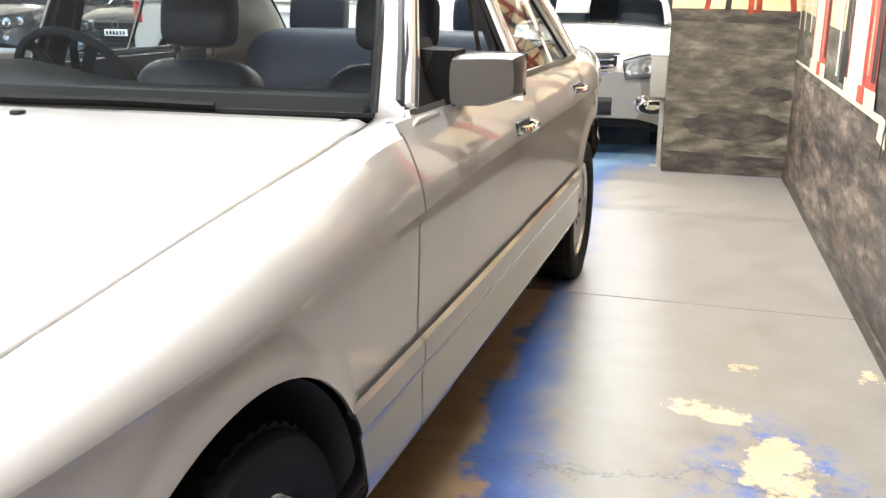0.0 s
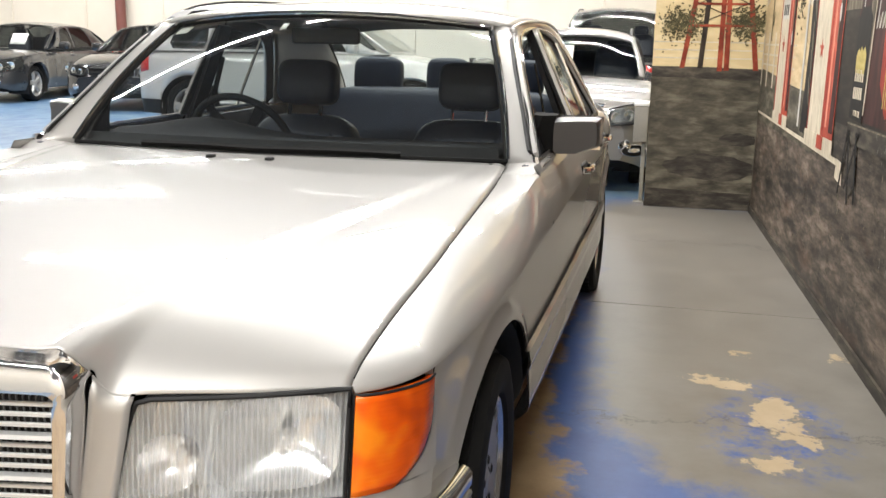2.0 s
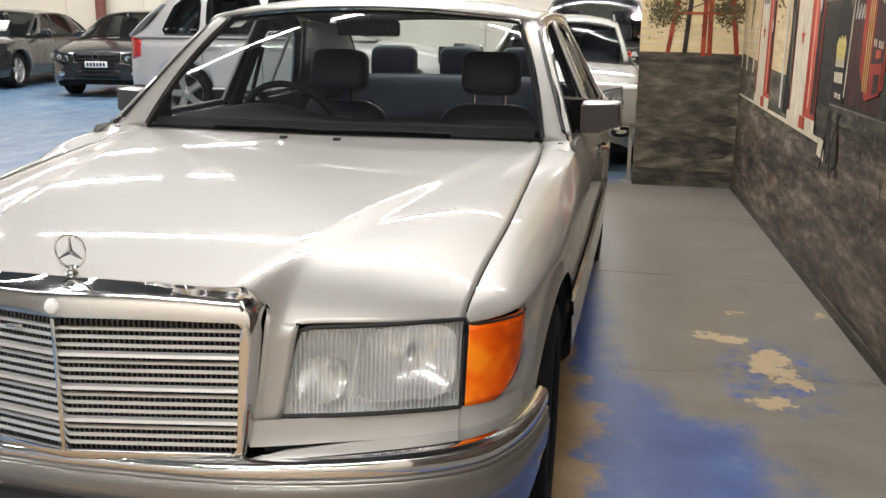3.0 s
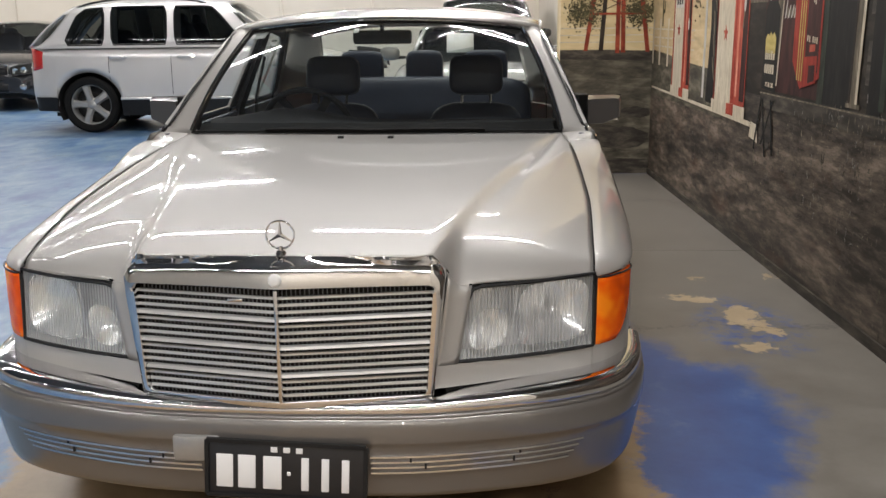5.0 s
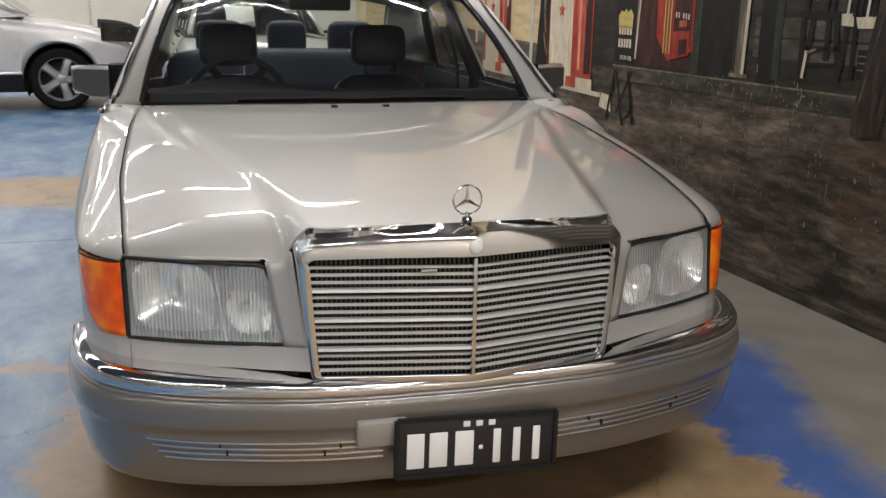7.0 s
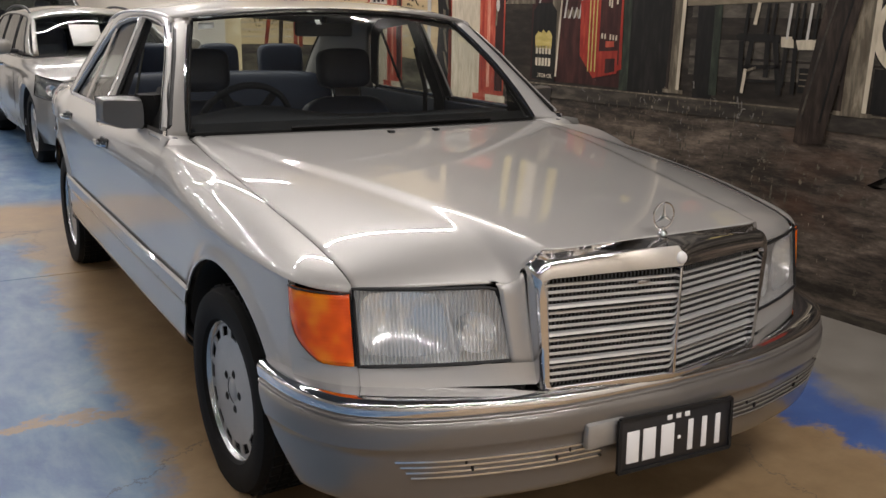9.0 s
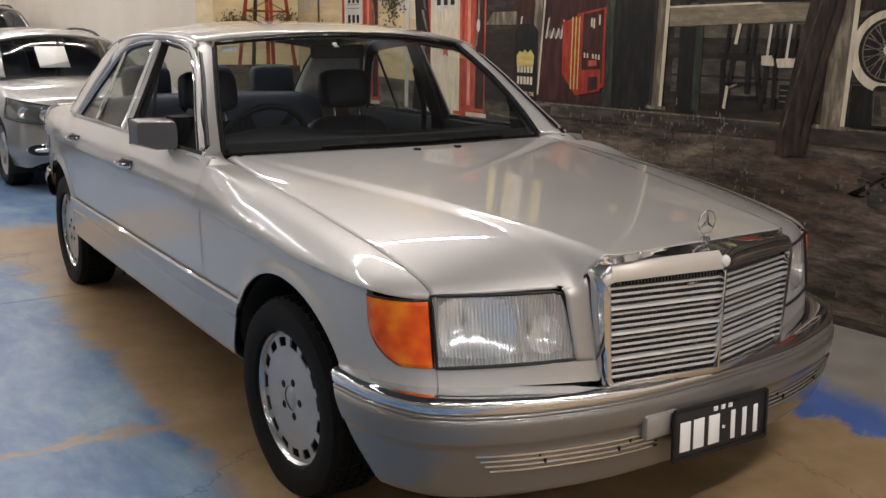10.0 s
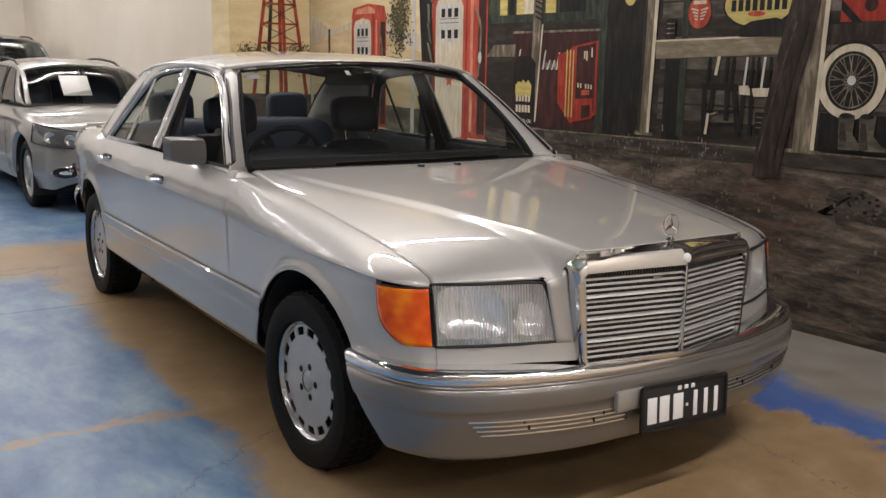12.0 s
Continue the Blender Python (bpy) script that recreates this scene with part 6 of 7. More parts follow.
for y0, y1, m in ((3.02, 3.12, MUR_YELLOW), (3.34, 3.42, MUR_YELLOW), (3.52, 3.60, MUR_YELLOW), (3.22, 3.34, MUR_CREAM), (2.74, 2.98, MUR_BLACK), (3.44, 3.50, MUR_BLACK)):
    flat("painted_pane", rect(y0, y1, 1.735, 2.45), m, 5, win)
hatch = flat("painted_roof_post", [(3.195, 1.00), (3.255, 1.00), (3.225, 2.4), (3.13, 2.4)], MUR_GREY, 6, front)
flat("painted_post_edge", [(3.185, 1.00), (3.20, 1.00), (3.15, 1.66), (3.135, 1.66)], MUR_CREAM, 7, hatch)
for k in range(5):
    z = 1.68 + 0.035 * k
    flat("painted_hatch", [(3.14, z), (3.22, z + 0.03), (3.22, z + 0.042), (3.14, z + 0.012)], MUR_BLACK, 7, hatch)

# drinks machine
vend = flat("painted_vending_machine", [(2.605, 1.075), (2.845, 1.01), (2.97, 1.14), (2.98, 1.46), (2.865, 1.485), (2.845, 1.51), (2.615, 1.545)], MUR_BRIGHT, 7, label="red painted drinks machine")
flat("painted_panel", [(2.63, 1.10), (2.80, 1.07), (2.80, 1.505), (2.63, 1.53)], MUR_MAROON, 8, vend)
flat("painted_panel_foot", [(2.64, 1.05), (2.80, 1.02), (2.80, 1.17), (2.64, 1.18)], MUR_BRIGHT, 9, vend)
for y in (2.825, 2.855, 2.885):
    flat("painted_stripe", rect(y, y + 0.010, 1.05, 1.49), MUR_YELLOW, 9, vend)
for y, z, h in ((2.72, 1.43, 0.05), (2.70, 1.42, 0.06), (2.655, 1.44, 0.06), (2.77, 1.245, 0.03), (2.745, 1.243, 0.03), (2.70, 1.24, 0.03), (2.675, 1.238, 0.03), (2.65, 1.236, 0.03)):
    flat("painted_letter_bar", rect(y, y + 0.013, z, z + h), MUR_CREAM, 10, vend)
flat("painted_panel_glow", [(2.675, 1.20), (2.745, 1.195), (2.745, 1.23), (2.675, 1.232)], MUR_RED, 9, vend)
flat("painted_slot", [(2.66, 1.06), (2.74, 1.045), (2.74, 1.13), (2.66, 1.135)], MUR_MAROON, 10, vend)

# oil sign on its stand
oil = flat("painted_oil_sign", [(3.20, 0.965), (3.43, 0.975), (3.43, 1.40), (3.38, 1.45), (3.25, 1.45), (3.20, 1.40)], MUR_BLACK, 8, label="black oil sign with cream lettering")
flat("painted_crown", [(3.24, 1.17), (3.40, 1.17), (3.405, 1.245), (3.375, 1.275), (3.345, 1.265), (3.325, 1.285), (3.295, 1.265), (3.27, 1.285), (3.235, 1.25)], MUR_YELLOW, 9, oil)
for z, h in ((1.135, 0.05), (1.060, 0.05)):
    for k in range(5):
        y = 3.245 + 0.032 * k
        flat("painted_letter_bar", rect(y, y + 0.022, z, z + h), MUR_CREAM, 9, oil)
for a, b in (((3.50, 0.62), (3.42, 0.92)), ((3.30, 0.60), (3.40, 0.92)), ((3.18, 0.62), (3.26, 0.92)), ((3.38, 0.66), (3.22, 0.92))):
    flat("painted_stand_leg", [(a[0] - 0.012, a[1]), (a[0] + 0.012, a[1]), (b[0] + 0.012, b[1]), (b[0] - 0.012, b[1])], MUR_BLACK, 8, oil)
flat("painted_stand_foot", [(3.44, 0.66), (3.60, 0.68), (3.58, 0.77), (3.47, 0.76)], MUR_CREAM, 7, oil)
flat("painted_stand_gap", oval(3.30, 0.74, 0.09, 0.10, 18), MUR_SHADE, 7, oil)
txt = bpy.data.curves.new("painted_words", "FONT")
txt.body, txt.size, txt.extrude, txt.align_x = "MOTOR OIL", 0.036, 0.0006, "CENTER"
_ob = new("painted_words", txt)
_me = bpy.data.meshes.new_from_object(_ob)
bpy.data.objects.remove(_ob)
_wm = Matrix(((0, 0, -1, wall_x(3.315) - 0.0105), (-1, 0, 0, 3.315), (0, 1, 0, 0.988), (0, 0, 0, 1)))
_me.transform(MURAL_IN @ _wm)
_me.materials.append(MUR_CREAM)
_words = new("painted_words", _me)
_words.parent = oil

# porch
def porch_post(y0, y1, z0, label):
    p = flat("painted_porch_post", [(y0 + 0.02, z0), (y1, z0), (y1 - 0.03, 2.5), (y0 - 0.02, 2.5)], MUR_GREY, 7, label=label)
    flat("painted_lit_edge", [(y0, z0), (y0 + 0.022, z0), (y0 - 0.015, 2.5), (y0 - 0.045, 2.5)], MUR_CREAM, 8, p)
    flat("painted_post_shade", [(y1 - 0.02, z0), (y1, z0), (y1 - 0.03, 2.5), (y1 - 0.05, 2.5)], MUR_BROWN, 8, p)
    flat("painted_post_foot", rect(y0 - 0.03, y1 + 0.02, z0 - 0.02, z0), MUR_GREY, 8, p)


porch_post(2.155, 2.25, 0.99, "weathered grey porch post with lit edge")
porch_post(1.045, 1.19, 0.965, "wide grey porch post with pale lit edge")
rail_p = flat("painted_porch_rail", [(1.30, 1.455), (2.135, 1.43), (2.135, 1.535), (1.285, 1.55)], MUR_BEAM, 6)
flat("painted_rail_edge", [(1.285, 1.545), (2.135, 1.53), (2.135, 1.54), (1.285, 1.556)], MUR_CREAM, 7, rail_p)
flat("painted_back_post", rect(1.93, 2.06, 0.96, 1.43), MUR_BLACK, 4)
flat("painted_side_post", rect(1.90, 1.95, 0.98, 2.3), MUR_GREEN, 4.5)
for z0, y in ((1.545, 2.03), (1.03, 1.375)):
    can = flat("painted_oil_can", rect(y - 0.035, y + 0.035, z0, z0 + 0.115), MUR_BLACK, 9, label="dark painted oil can")
    for k in range(3):
        flat("painted_can_line", rect(y - 0.03, y + 0.03, z0 + 0.03 + 0.028 * k, z0 + 0.036 + 0.028 * k), MUR_GREY, 10, can)
# two chairs
def bar(name, a, b, w, mat, layer, parent):
    """A straight painted stroke from a to b."""
    p, q = Vector(a), Vector(b)
    d = (q - p).normalized() * w / 2
    return flat(name, [(p.x - d.y, p.y + d.x), (p.x + d.y, p.y - d.x), (q.x + d.y, q.y - d.x), (q.x - d.y, q.y + d.x)], mat, layer, parent)


ch = flat("painted_chair", [(1.535, 1.255), (1.785, 1.262), (1.80, 1.285), (1.775, 1.298), (1.54, 1.295)], MUR_BLACK, 7, label="dark wooden chair painted on the porch")
for a, b in (((1.752, 1.005), (1.762, 1.26)), ((1.515, 1.01), (1.560, 1.26)), ((1.60, 1.09), (1.605, 1.26)), ((1.72, 1.09), (1.70, 1.26))):
    bar("painted_chair_leg", a, b, 0.030, MUR_BLACK, 7.5, ch)
bar("painted_chair_light", (1.735, 1.005), (1.722, 1.125), 0.018, MUR_CREAM, 8.5, ch)
bar("painted_chair_light", (1.72, 1.115), (1.66, 1.135), 0.012, MUR_GREY, 8.5, ch)
for y in (1.745, 1.625, 1.585):
    bar("painted_chair_back", (y, 1.295), (y - 0.012, 1.44), 0.020, MUR_BLACK, 7.5, ch)
bar("painted_chair_back", (1.69, 1.34), (1.672, 1.445), 0.020, MUR_CREAM, 7.6, ch)
bar("painted_chair_rung", (1.52, 1.145), (1.74, 1.135), 0.018, MUR_BLACK, 7.5, ch)
bar("painted_chair_rung", (1.53, 1.075), (1.74, 1.065), 0.014, MUR_BLACK, 7.5, ch)
c2 = flat("painted_chair", [(1.305, 1.232), (1.43, 1.228), (1.445, 1.272), (1.31, 1.280)], MUR_CREAM, 8, label="pale wooden chair painted on the porch")
flat("painted_seat_end", [(1.455, 1.235), (1.525, 1.238), (1.53, 1.285), (1.46, 1.288)], MUR_CREAM, 8, c2)
for k in range(7):
    y = 1.275 + 0.037 * k
    bar("painted_spindle", (y, 1.275), (y - 0.012, 1.44), 0.014, MUR_BLACK if k % 3 else MUR_WHITE, 8.5, c2)
for a, b in (((1.315, 1.09), (1.325, 1.235)), ((1.44, 1.02), (1.445, 1.235)), ((1.505, 1.05), (1.495, 1.235))):
    bar("painted_chair_leg", a, b, 0.024, MUR_BLACK, 8.5, c2)
pole = flat("painted_brace_pole", [(1.400, 0.80), (1.35, 0.79), (1.30, 0.80), (1.245, 0.80), (1.225, 0.92), (1.18, 1.15), (1.155, 1.30), (1.105, 1.50), (1.07, 1.75), (1.02, 2.20), (1.15, 2.20), (1.235, 1.75), (1.27, 1.60), (1.33, 1.30), (1.370, 1.06), (1.395, 0.90)], MUR_BROWN, 11, label="dark leaning timber")
for o, m in ((0.012, MUR_SHADE), (0.118, MUR_BLACK)):
    flat("painted_brace_grain", [(1.395 - o, 0.90), (1.383 - o, 0.90), (1.292 - o * 0.8, 1.30), (1.205 - o * 0.7, 1.62), (1.215 - o * 0.7, 1.62), (1.304 - o * 0.8, 1.30)], m, 12, pole)
# signs
rs = flat("painted_round_sign", oval(1.83, 1.69, 0.080, 0.090, 32), MUR_RED, 7, label="round red enamel sign with winged emblem")
for k in range(4):
    for s in (-1, 1):
        flat("painted_wing_bar", [(1.83 + s * 0.008, 1.645 + 0.017 * k), (1.83 + s * (0.032 + 0.009 * k), 1.65 + 0.019 * k), (1.83 + s * (0.030 + 0.009 * k), 1.66 + 0.019 * k), (1.83 + s * 0.008, 1.655 + 0.017 * k)], MUR_CREAM, 8, rs)
flat("painted_letter_bar", rect(1.785, 1.875, 1.735, 1.755), MUR_CREAM, 8, rs)
os_ = flat("painted_oval_sign", oval(1.445, 1.72, 0.225, 0.130, 40), MUR_BLACK, 7, label="yellow oval sign with black lettering")
flat("painted_oval_field", oval(1.445, 1.72, 0.213, 0.118, 40), MUR_YELLOW, 8, os_)
for k in range(8):
    y = 1.60 - 0.045 * k
    flat("painted_letter_bar", rect(y - 0.016, y + 0.014, 1.685, 1.745), MUR_BLACK, 9, os_)
flat("painted_red_mark", oval(1.45, 1.668, 0.055, 0.014, 16), MUR_RED, 9, os_)
flat("painted_basket", [(1.27, 1.545), (1.55, 1.548), (1.545, 1.60), (1.48, 1.63), (1.33, 1.645), (1.28, 1.63), (1.26, 1.59)], MUR_BLACK, 10, os_)
# wheel with white sidewall, boots, red crate
wh = flat("painted_wheel", oval(0.875, 1.322, 0.186, 0.200, 44), MUR_BLACK, 6, label="painted spare wheel with white sidewall")
flat("painted_sidewall", oval(0.875, 1.318, 0.180, 0.186, 44), MUR_CREAM, 7, wh)
flat("painted_inner_ring", oval(0.876, 1.322, 0.138, 0.146, 40), MUR_BLACK, 8, wh)
flat("painted_rim_ring", oval(0.874, 1.322, 0.122, 0.134, 40), MUR_GREY, 8.5, wh)
flat("painted_spoke_field", oval(0.874, 1.322, 0.115, 0.127, 40), MUR_BLACK, 9, wh)
for k in range(28):
    # crossed wire spokes, each from the hub to the rim
    a0 = 2 * math.pi * k / 28
    a1 = a0 + (0.42 if k % 2 else -0.42)
    p, q = Vector((0.872 + 0.022 * math.cos(a0), 1.322 + 0.024 * math.sin(a0))), Vector((0.874 + 0.115 * math.cos(a1), 1.322 + 0.127 * math.sin(a1)))
    d = (q - p).normalized() * 0.0021
    flat("painted_spoke", [(p.x - d.y, p.y + d.x), (q.x - d.y, q.y + d.x), (q.x + d.y, q.y - d.x), (p.x + d.y, p.y - d.x)], MUR_GREY, 9.5 + 0.2 * (k % 2), wh)
flat("painted_hub", oval(0.872, 1.325, 0.022, 0.024, 18), MUR_WHITE, 10, wh)
flat("painted_shelf", rect(0.2, 1.045, 1.50, 1.60), MUR_BROWN, 4)
crate = flat("painted_crate", rect(0.30, 0.965, 1.61, 1.95), MUR_BRIGHT, 5, label="red painted crate with dark diagonal")
flat("painted_crate_bar", [(0.965, 1.67), (0.965, 1.72), (0.85, 1.61), (0.90, 1.61)], MUR_BLACK, 6, crate)
flat("painted_badge", oval(0.81, 1.69, 0.035, 0.035, 16), MUR_MAROON, 6, crate)
for y in (0.880, 0.770):
    boot = flat("painted_boot", [(y - 0.105, 0.975), (y + 0.030, 0.975), (y + 0.034, 1.06), (y + 0.042, 1.15), (y + 0.010, 1.165), (y - 0.045, 1.155), (y - 0.040, 1.06), (y - 0.075, 1.02), (y - 0.110, 1.00)], MUR_FIELD, 11, label="old leather boot painted on the porch")
    flat("painted_boot_shade", [(y - 0.020, 0.99), (y + 0.028, 0.985), (y + 0.030, 1.12), (y + 0.006, 1.12)], MUR_SHADE, 12, boot)
    flat("painted_boot_top", oval(y, 1.152, 0.036, 0.014, 14), MUR_BLACK, 12.5, boot)
    flat("painted_sole", [(y - 0.108, 0.972), (y + 0.03, 0.972), (y + 0.03, 0.982), (y - 0.108, 0.985)], MUR_BLACK, 12.5, boot)
flat("painted_porch_dark", rect(0.2, 1.03, 0.965, 1.16), MUR_BLACK, 4.2)
# boardwalk edge and turtle
edge_p = flat("painted_boardwalk", [(-2.15, 0.875), (3.45, 0.865), (3.45, 0.955), (-2.15, 0.965)], MUR_SHADE, 4)
flat("painted_board_edge", [(-2.15, 0.955), (3.45, 0.945), (3.45, 0.952), (-2.15, 0.963)], MUR_GREY, 5, edge_p)
drips = []
for k in range(130):
    y = rnd.choice((1.72, 2.0, 2.35, 2.75)) + rnd.gauss(0, 0.11)
    z = 0.87 + rnd.gauss(0, 0.055)
    w, tall = 0.0015 + 0.003 * rnd.random(), 0.002 + 0.018 * rnd.random() ** 3
    drips.append(prism([Vector((wall_x(q) - 0.0075, q, p)) for q, p in oval(y, z, w, tall, 6, 0.6, k)], (-0.0006, 0, 0)))
tagged(part("painted_splash", moved(join(*drips), MURAL_IN), MUR_GREY, mural), kind="stuff")
turtle = flat("painted_turtle", [(1.00, 0.650), (0.955, 0.640), (0.93, 0.672), (0.955, 0.72), (0.93, 0.765), (0.86, 0.795), (0.76, 0.790), (0.67, 0.755), (0.60, 0.70), (0.57, 0.655), (0.61, 0.625), (0.70, 0.625), (0.78, 0.635), (0.84, 0.60), (0.89, 0.61), (0.90, 0.65)], MUR_SHADE, 3, label="small painted tortoise in the dirt")
for k in range(44):
    y, z = 0.60 + 0.32 * rnd.random(), 0.645 + 0.13 * rnd.random()
    if (y - 0.77) ** 2 / 0.026 + (z - 0.70) ** 2 / 0.0075 < 1:
        flat("painted_scute", oval(y, z, 0.012, 0.008, 6, 0.6, k), MUR_FIELD if k % 3 else MUR_BLACK, 4, turtle)
for k in range(22):
    u = k / 21
    flat("painted_shell_dot", oval(0.945 - 0.20 * u - 0.06 * u * u, 0.735 - 0.105 * u ** 1.6, 0.0042, 0.0038, 6, 0.4, k), MUR_GREY, 5, turtle)
# pale dry-brush scribbles in the dirt
scrib = []
for y, z, n, sy, sz in ((2.63, 0.63, 5, 0.05, 0.07), (2.53, 0.50, 5, 0.04, 0.06), (2.06, 0.74, 9, 0.09, 0.07), (2.09, 0.62, 7, 0.06, 0.07), (2.14, 0.38, 5, 0.05, 0.08), (3.42, 0.74, 4, 0.06, 0.04), (2.89, 0.90, 5, 0.07, 0.04), (1.82, 0.90, 12, 0.09, 0.04), (1.70, 0.90, 6, 0.05, 0.04), (2.35, 0.90, 6, 0.07, 0.03), (4.1, 0.45, 4, 0.15, 0.10), (4.9, 0.40, 4, 0.2, 0.12), (3.0, 0.35, 3, 0.15, 0.1)):
    for k in range(n):
        p = Vector((y + rnd.gauss(0, sy), z + rnd.gauss(0, sz)))
        way = rnd.gauss(1.57, 0.35)
        for q in range(rnd.choice((1, 2, 3))):
            way += rnd.gauss(0, 0.5)
            nxt = p + Vector((0.7 * math.cos(way), math.sin(way))) * rnd.uniform(0.008, 0.022)
            d = (nxt - p).normalized() * rnd.uniform(0.0010, 0.0042)
            scrib.append(prism([Vector((wall_x(a) - 0.0085, a, b)) for a, b in ((p.x - d.y, p.y + d.x), (p.x + d.y, p.y - d.x), (nxt.x + d.y, nxt.y - d.x), (nxt.x - d.y, nxt.y + d.x))], (-0.0004, 0, 0)))
            p = nxt
tagged(part("painted_scribble", moved(join(*scrib), MURAL_IN), MUR_PALE, mural), kind="stuff")
smears = []
for k in range(70):
    y, z = rnd.uniform(-0.5, 4.6), 0.12 + 0.60 * rnd.random()
    if k % 3 == 0:
        y, z = 1.9 + rnd.gauss(0, 0.35), 0.62 + rnd.gauss(0, 0.10)
    w, tall, n = 0.003 + 0.009 * rnd.random() ** 2, 0.012 + 0.05 * rnd.random() ** 2, rnd.choice((3, 5, 7))
    for q in range(n):
        py, pz = y + rnd.gauss(0, w * 1.2), z + rnd.gauss(0, tall)
        smears.append(prism([Vector((wall_x(s) - 0.0016, s, p)) for s, p in oval(py, pz, w * (0.3 + 0.7 * rnd.random()), tall * (0.15 + 0.4 * rnd.random()), 7, 0.9, 7 * k + q)], (-0.0004, 0, 0)))
tagged(part("painted_smear", moved(join(*smears), MURAL_IN), MUR_FIELD, mural), kind="stuff")
flecks = []
for k in range(420):
    y, z = rnd.uniform(-0.6, 6.3), 0.06 + 0.66 * rnd.random() ** 0.8
    flecks.append(prism([Vector((wall_x(q) - 0.0012, q, p)) for q, p in oval(y, z, 0.002 + 0.007 * rnd.random() ** 3, 0.002 + 0.012 * rnd.random() ** 3, 6, 0.9, k)], (-0.0005, 0, 0)))
tagged(part("painted_fleck", moved(join(*flecks), MURAL_IN), MUR_GREY, mural), kind="stuff")


# ---------------------------------------------------------------- grey box beside the pier
BOX_GREY = varied("box_grey_paint", (0.20, 0.19, 0.165), (0.27, 0.255, 0.225), 0.5, scale=5, fine=60)
stand = thing("pedestal_box", pose(1.01, 6.66, 0), "small grey box with white top on thin post", "pedestal box")
part("body", box(-0.055, 0.055, -0.15, 0.17, 0.50, 0.785, 0.006), BOX_GREY, stand)
part("top", box(-0.062, 0.058, -0.158, 0.178, 0.785, 0.808, 0.005), STEEL, stand, "white rounded top")
part("post", box(0.012, 0.045, -0.05, -0.015, 0.0, 0.50, 0.004), BOX_GREY, stand)
part("foot_plate", box(-0.03, 0.055, -0.09, 0.03, 0.0, 0.008, 0.002), BOX_GREY, stand)

# ---------------------------------------------------------------- parked cars further back
WHITE_PAINT = paint("white_silver_paint", (0.62, 0.605, 0.59), 0.25, 0.3)
PALE_PAINT = paint("pale_silver_paint", (0.245, 0.236, 0.220), 0.4, 0.3)
BLACK_PAINT = paint("black_paint", (0.014, 0.014, 0.016), 0.0, 0.25)
GREY_PAINT = paint("dark_grey_paint", (0.035, 0.036, 0.038), 0.3, 0.28)


def alloy_meshes(r):
    rim = r * 0.70
    tyre = revolve([(rim, 0.085), (rim + 0.02, 0.108), (r * 0.90, 0.112), (r - 0.012, 0.095), (r, 0.078), (r, -0.078), (r - 0.012, -0.095), (rim, -0.085)], 40)
    lip = revolve([(rim * 0.93, -0.08), (rim * 0.96, 0.07), (rim, 0.088), (rim * 1.02, 0.088), (rim * 1.02, 0.08)], 40)
    spokes = []
    for k in range(5):
        sh = grid(steps(0, 1, 6), [-1, -0.55, 0.55, 1], lambda t, s: (0.070 + 0.012 * math.sin(t * 3) - (0.03 if abs(s) > 0.9 else 0), rim * (0.12 + 0.84 * t), s * rim * (0.24 - 0.06 * math.sin(t * math.pi))))
        spokes.append(moved(sh, pose(0, 0, 0, 72 * k, 0, 0)))
    hub = revolve([(0.0, 0.085), (rim * 0.14, 0.083), (rim * 0.24, 0.07)], 20)
    well = revolve([(0.02, 0.0), (rim * 0.62, 0.0), (rim * 0.95, -0.06)], 30)
    return tyre, flip(join(lip, hub, *spokes)), well


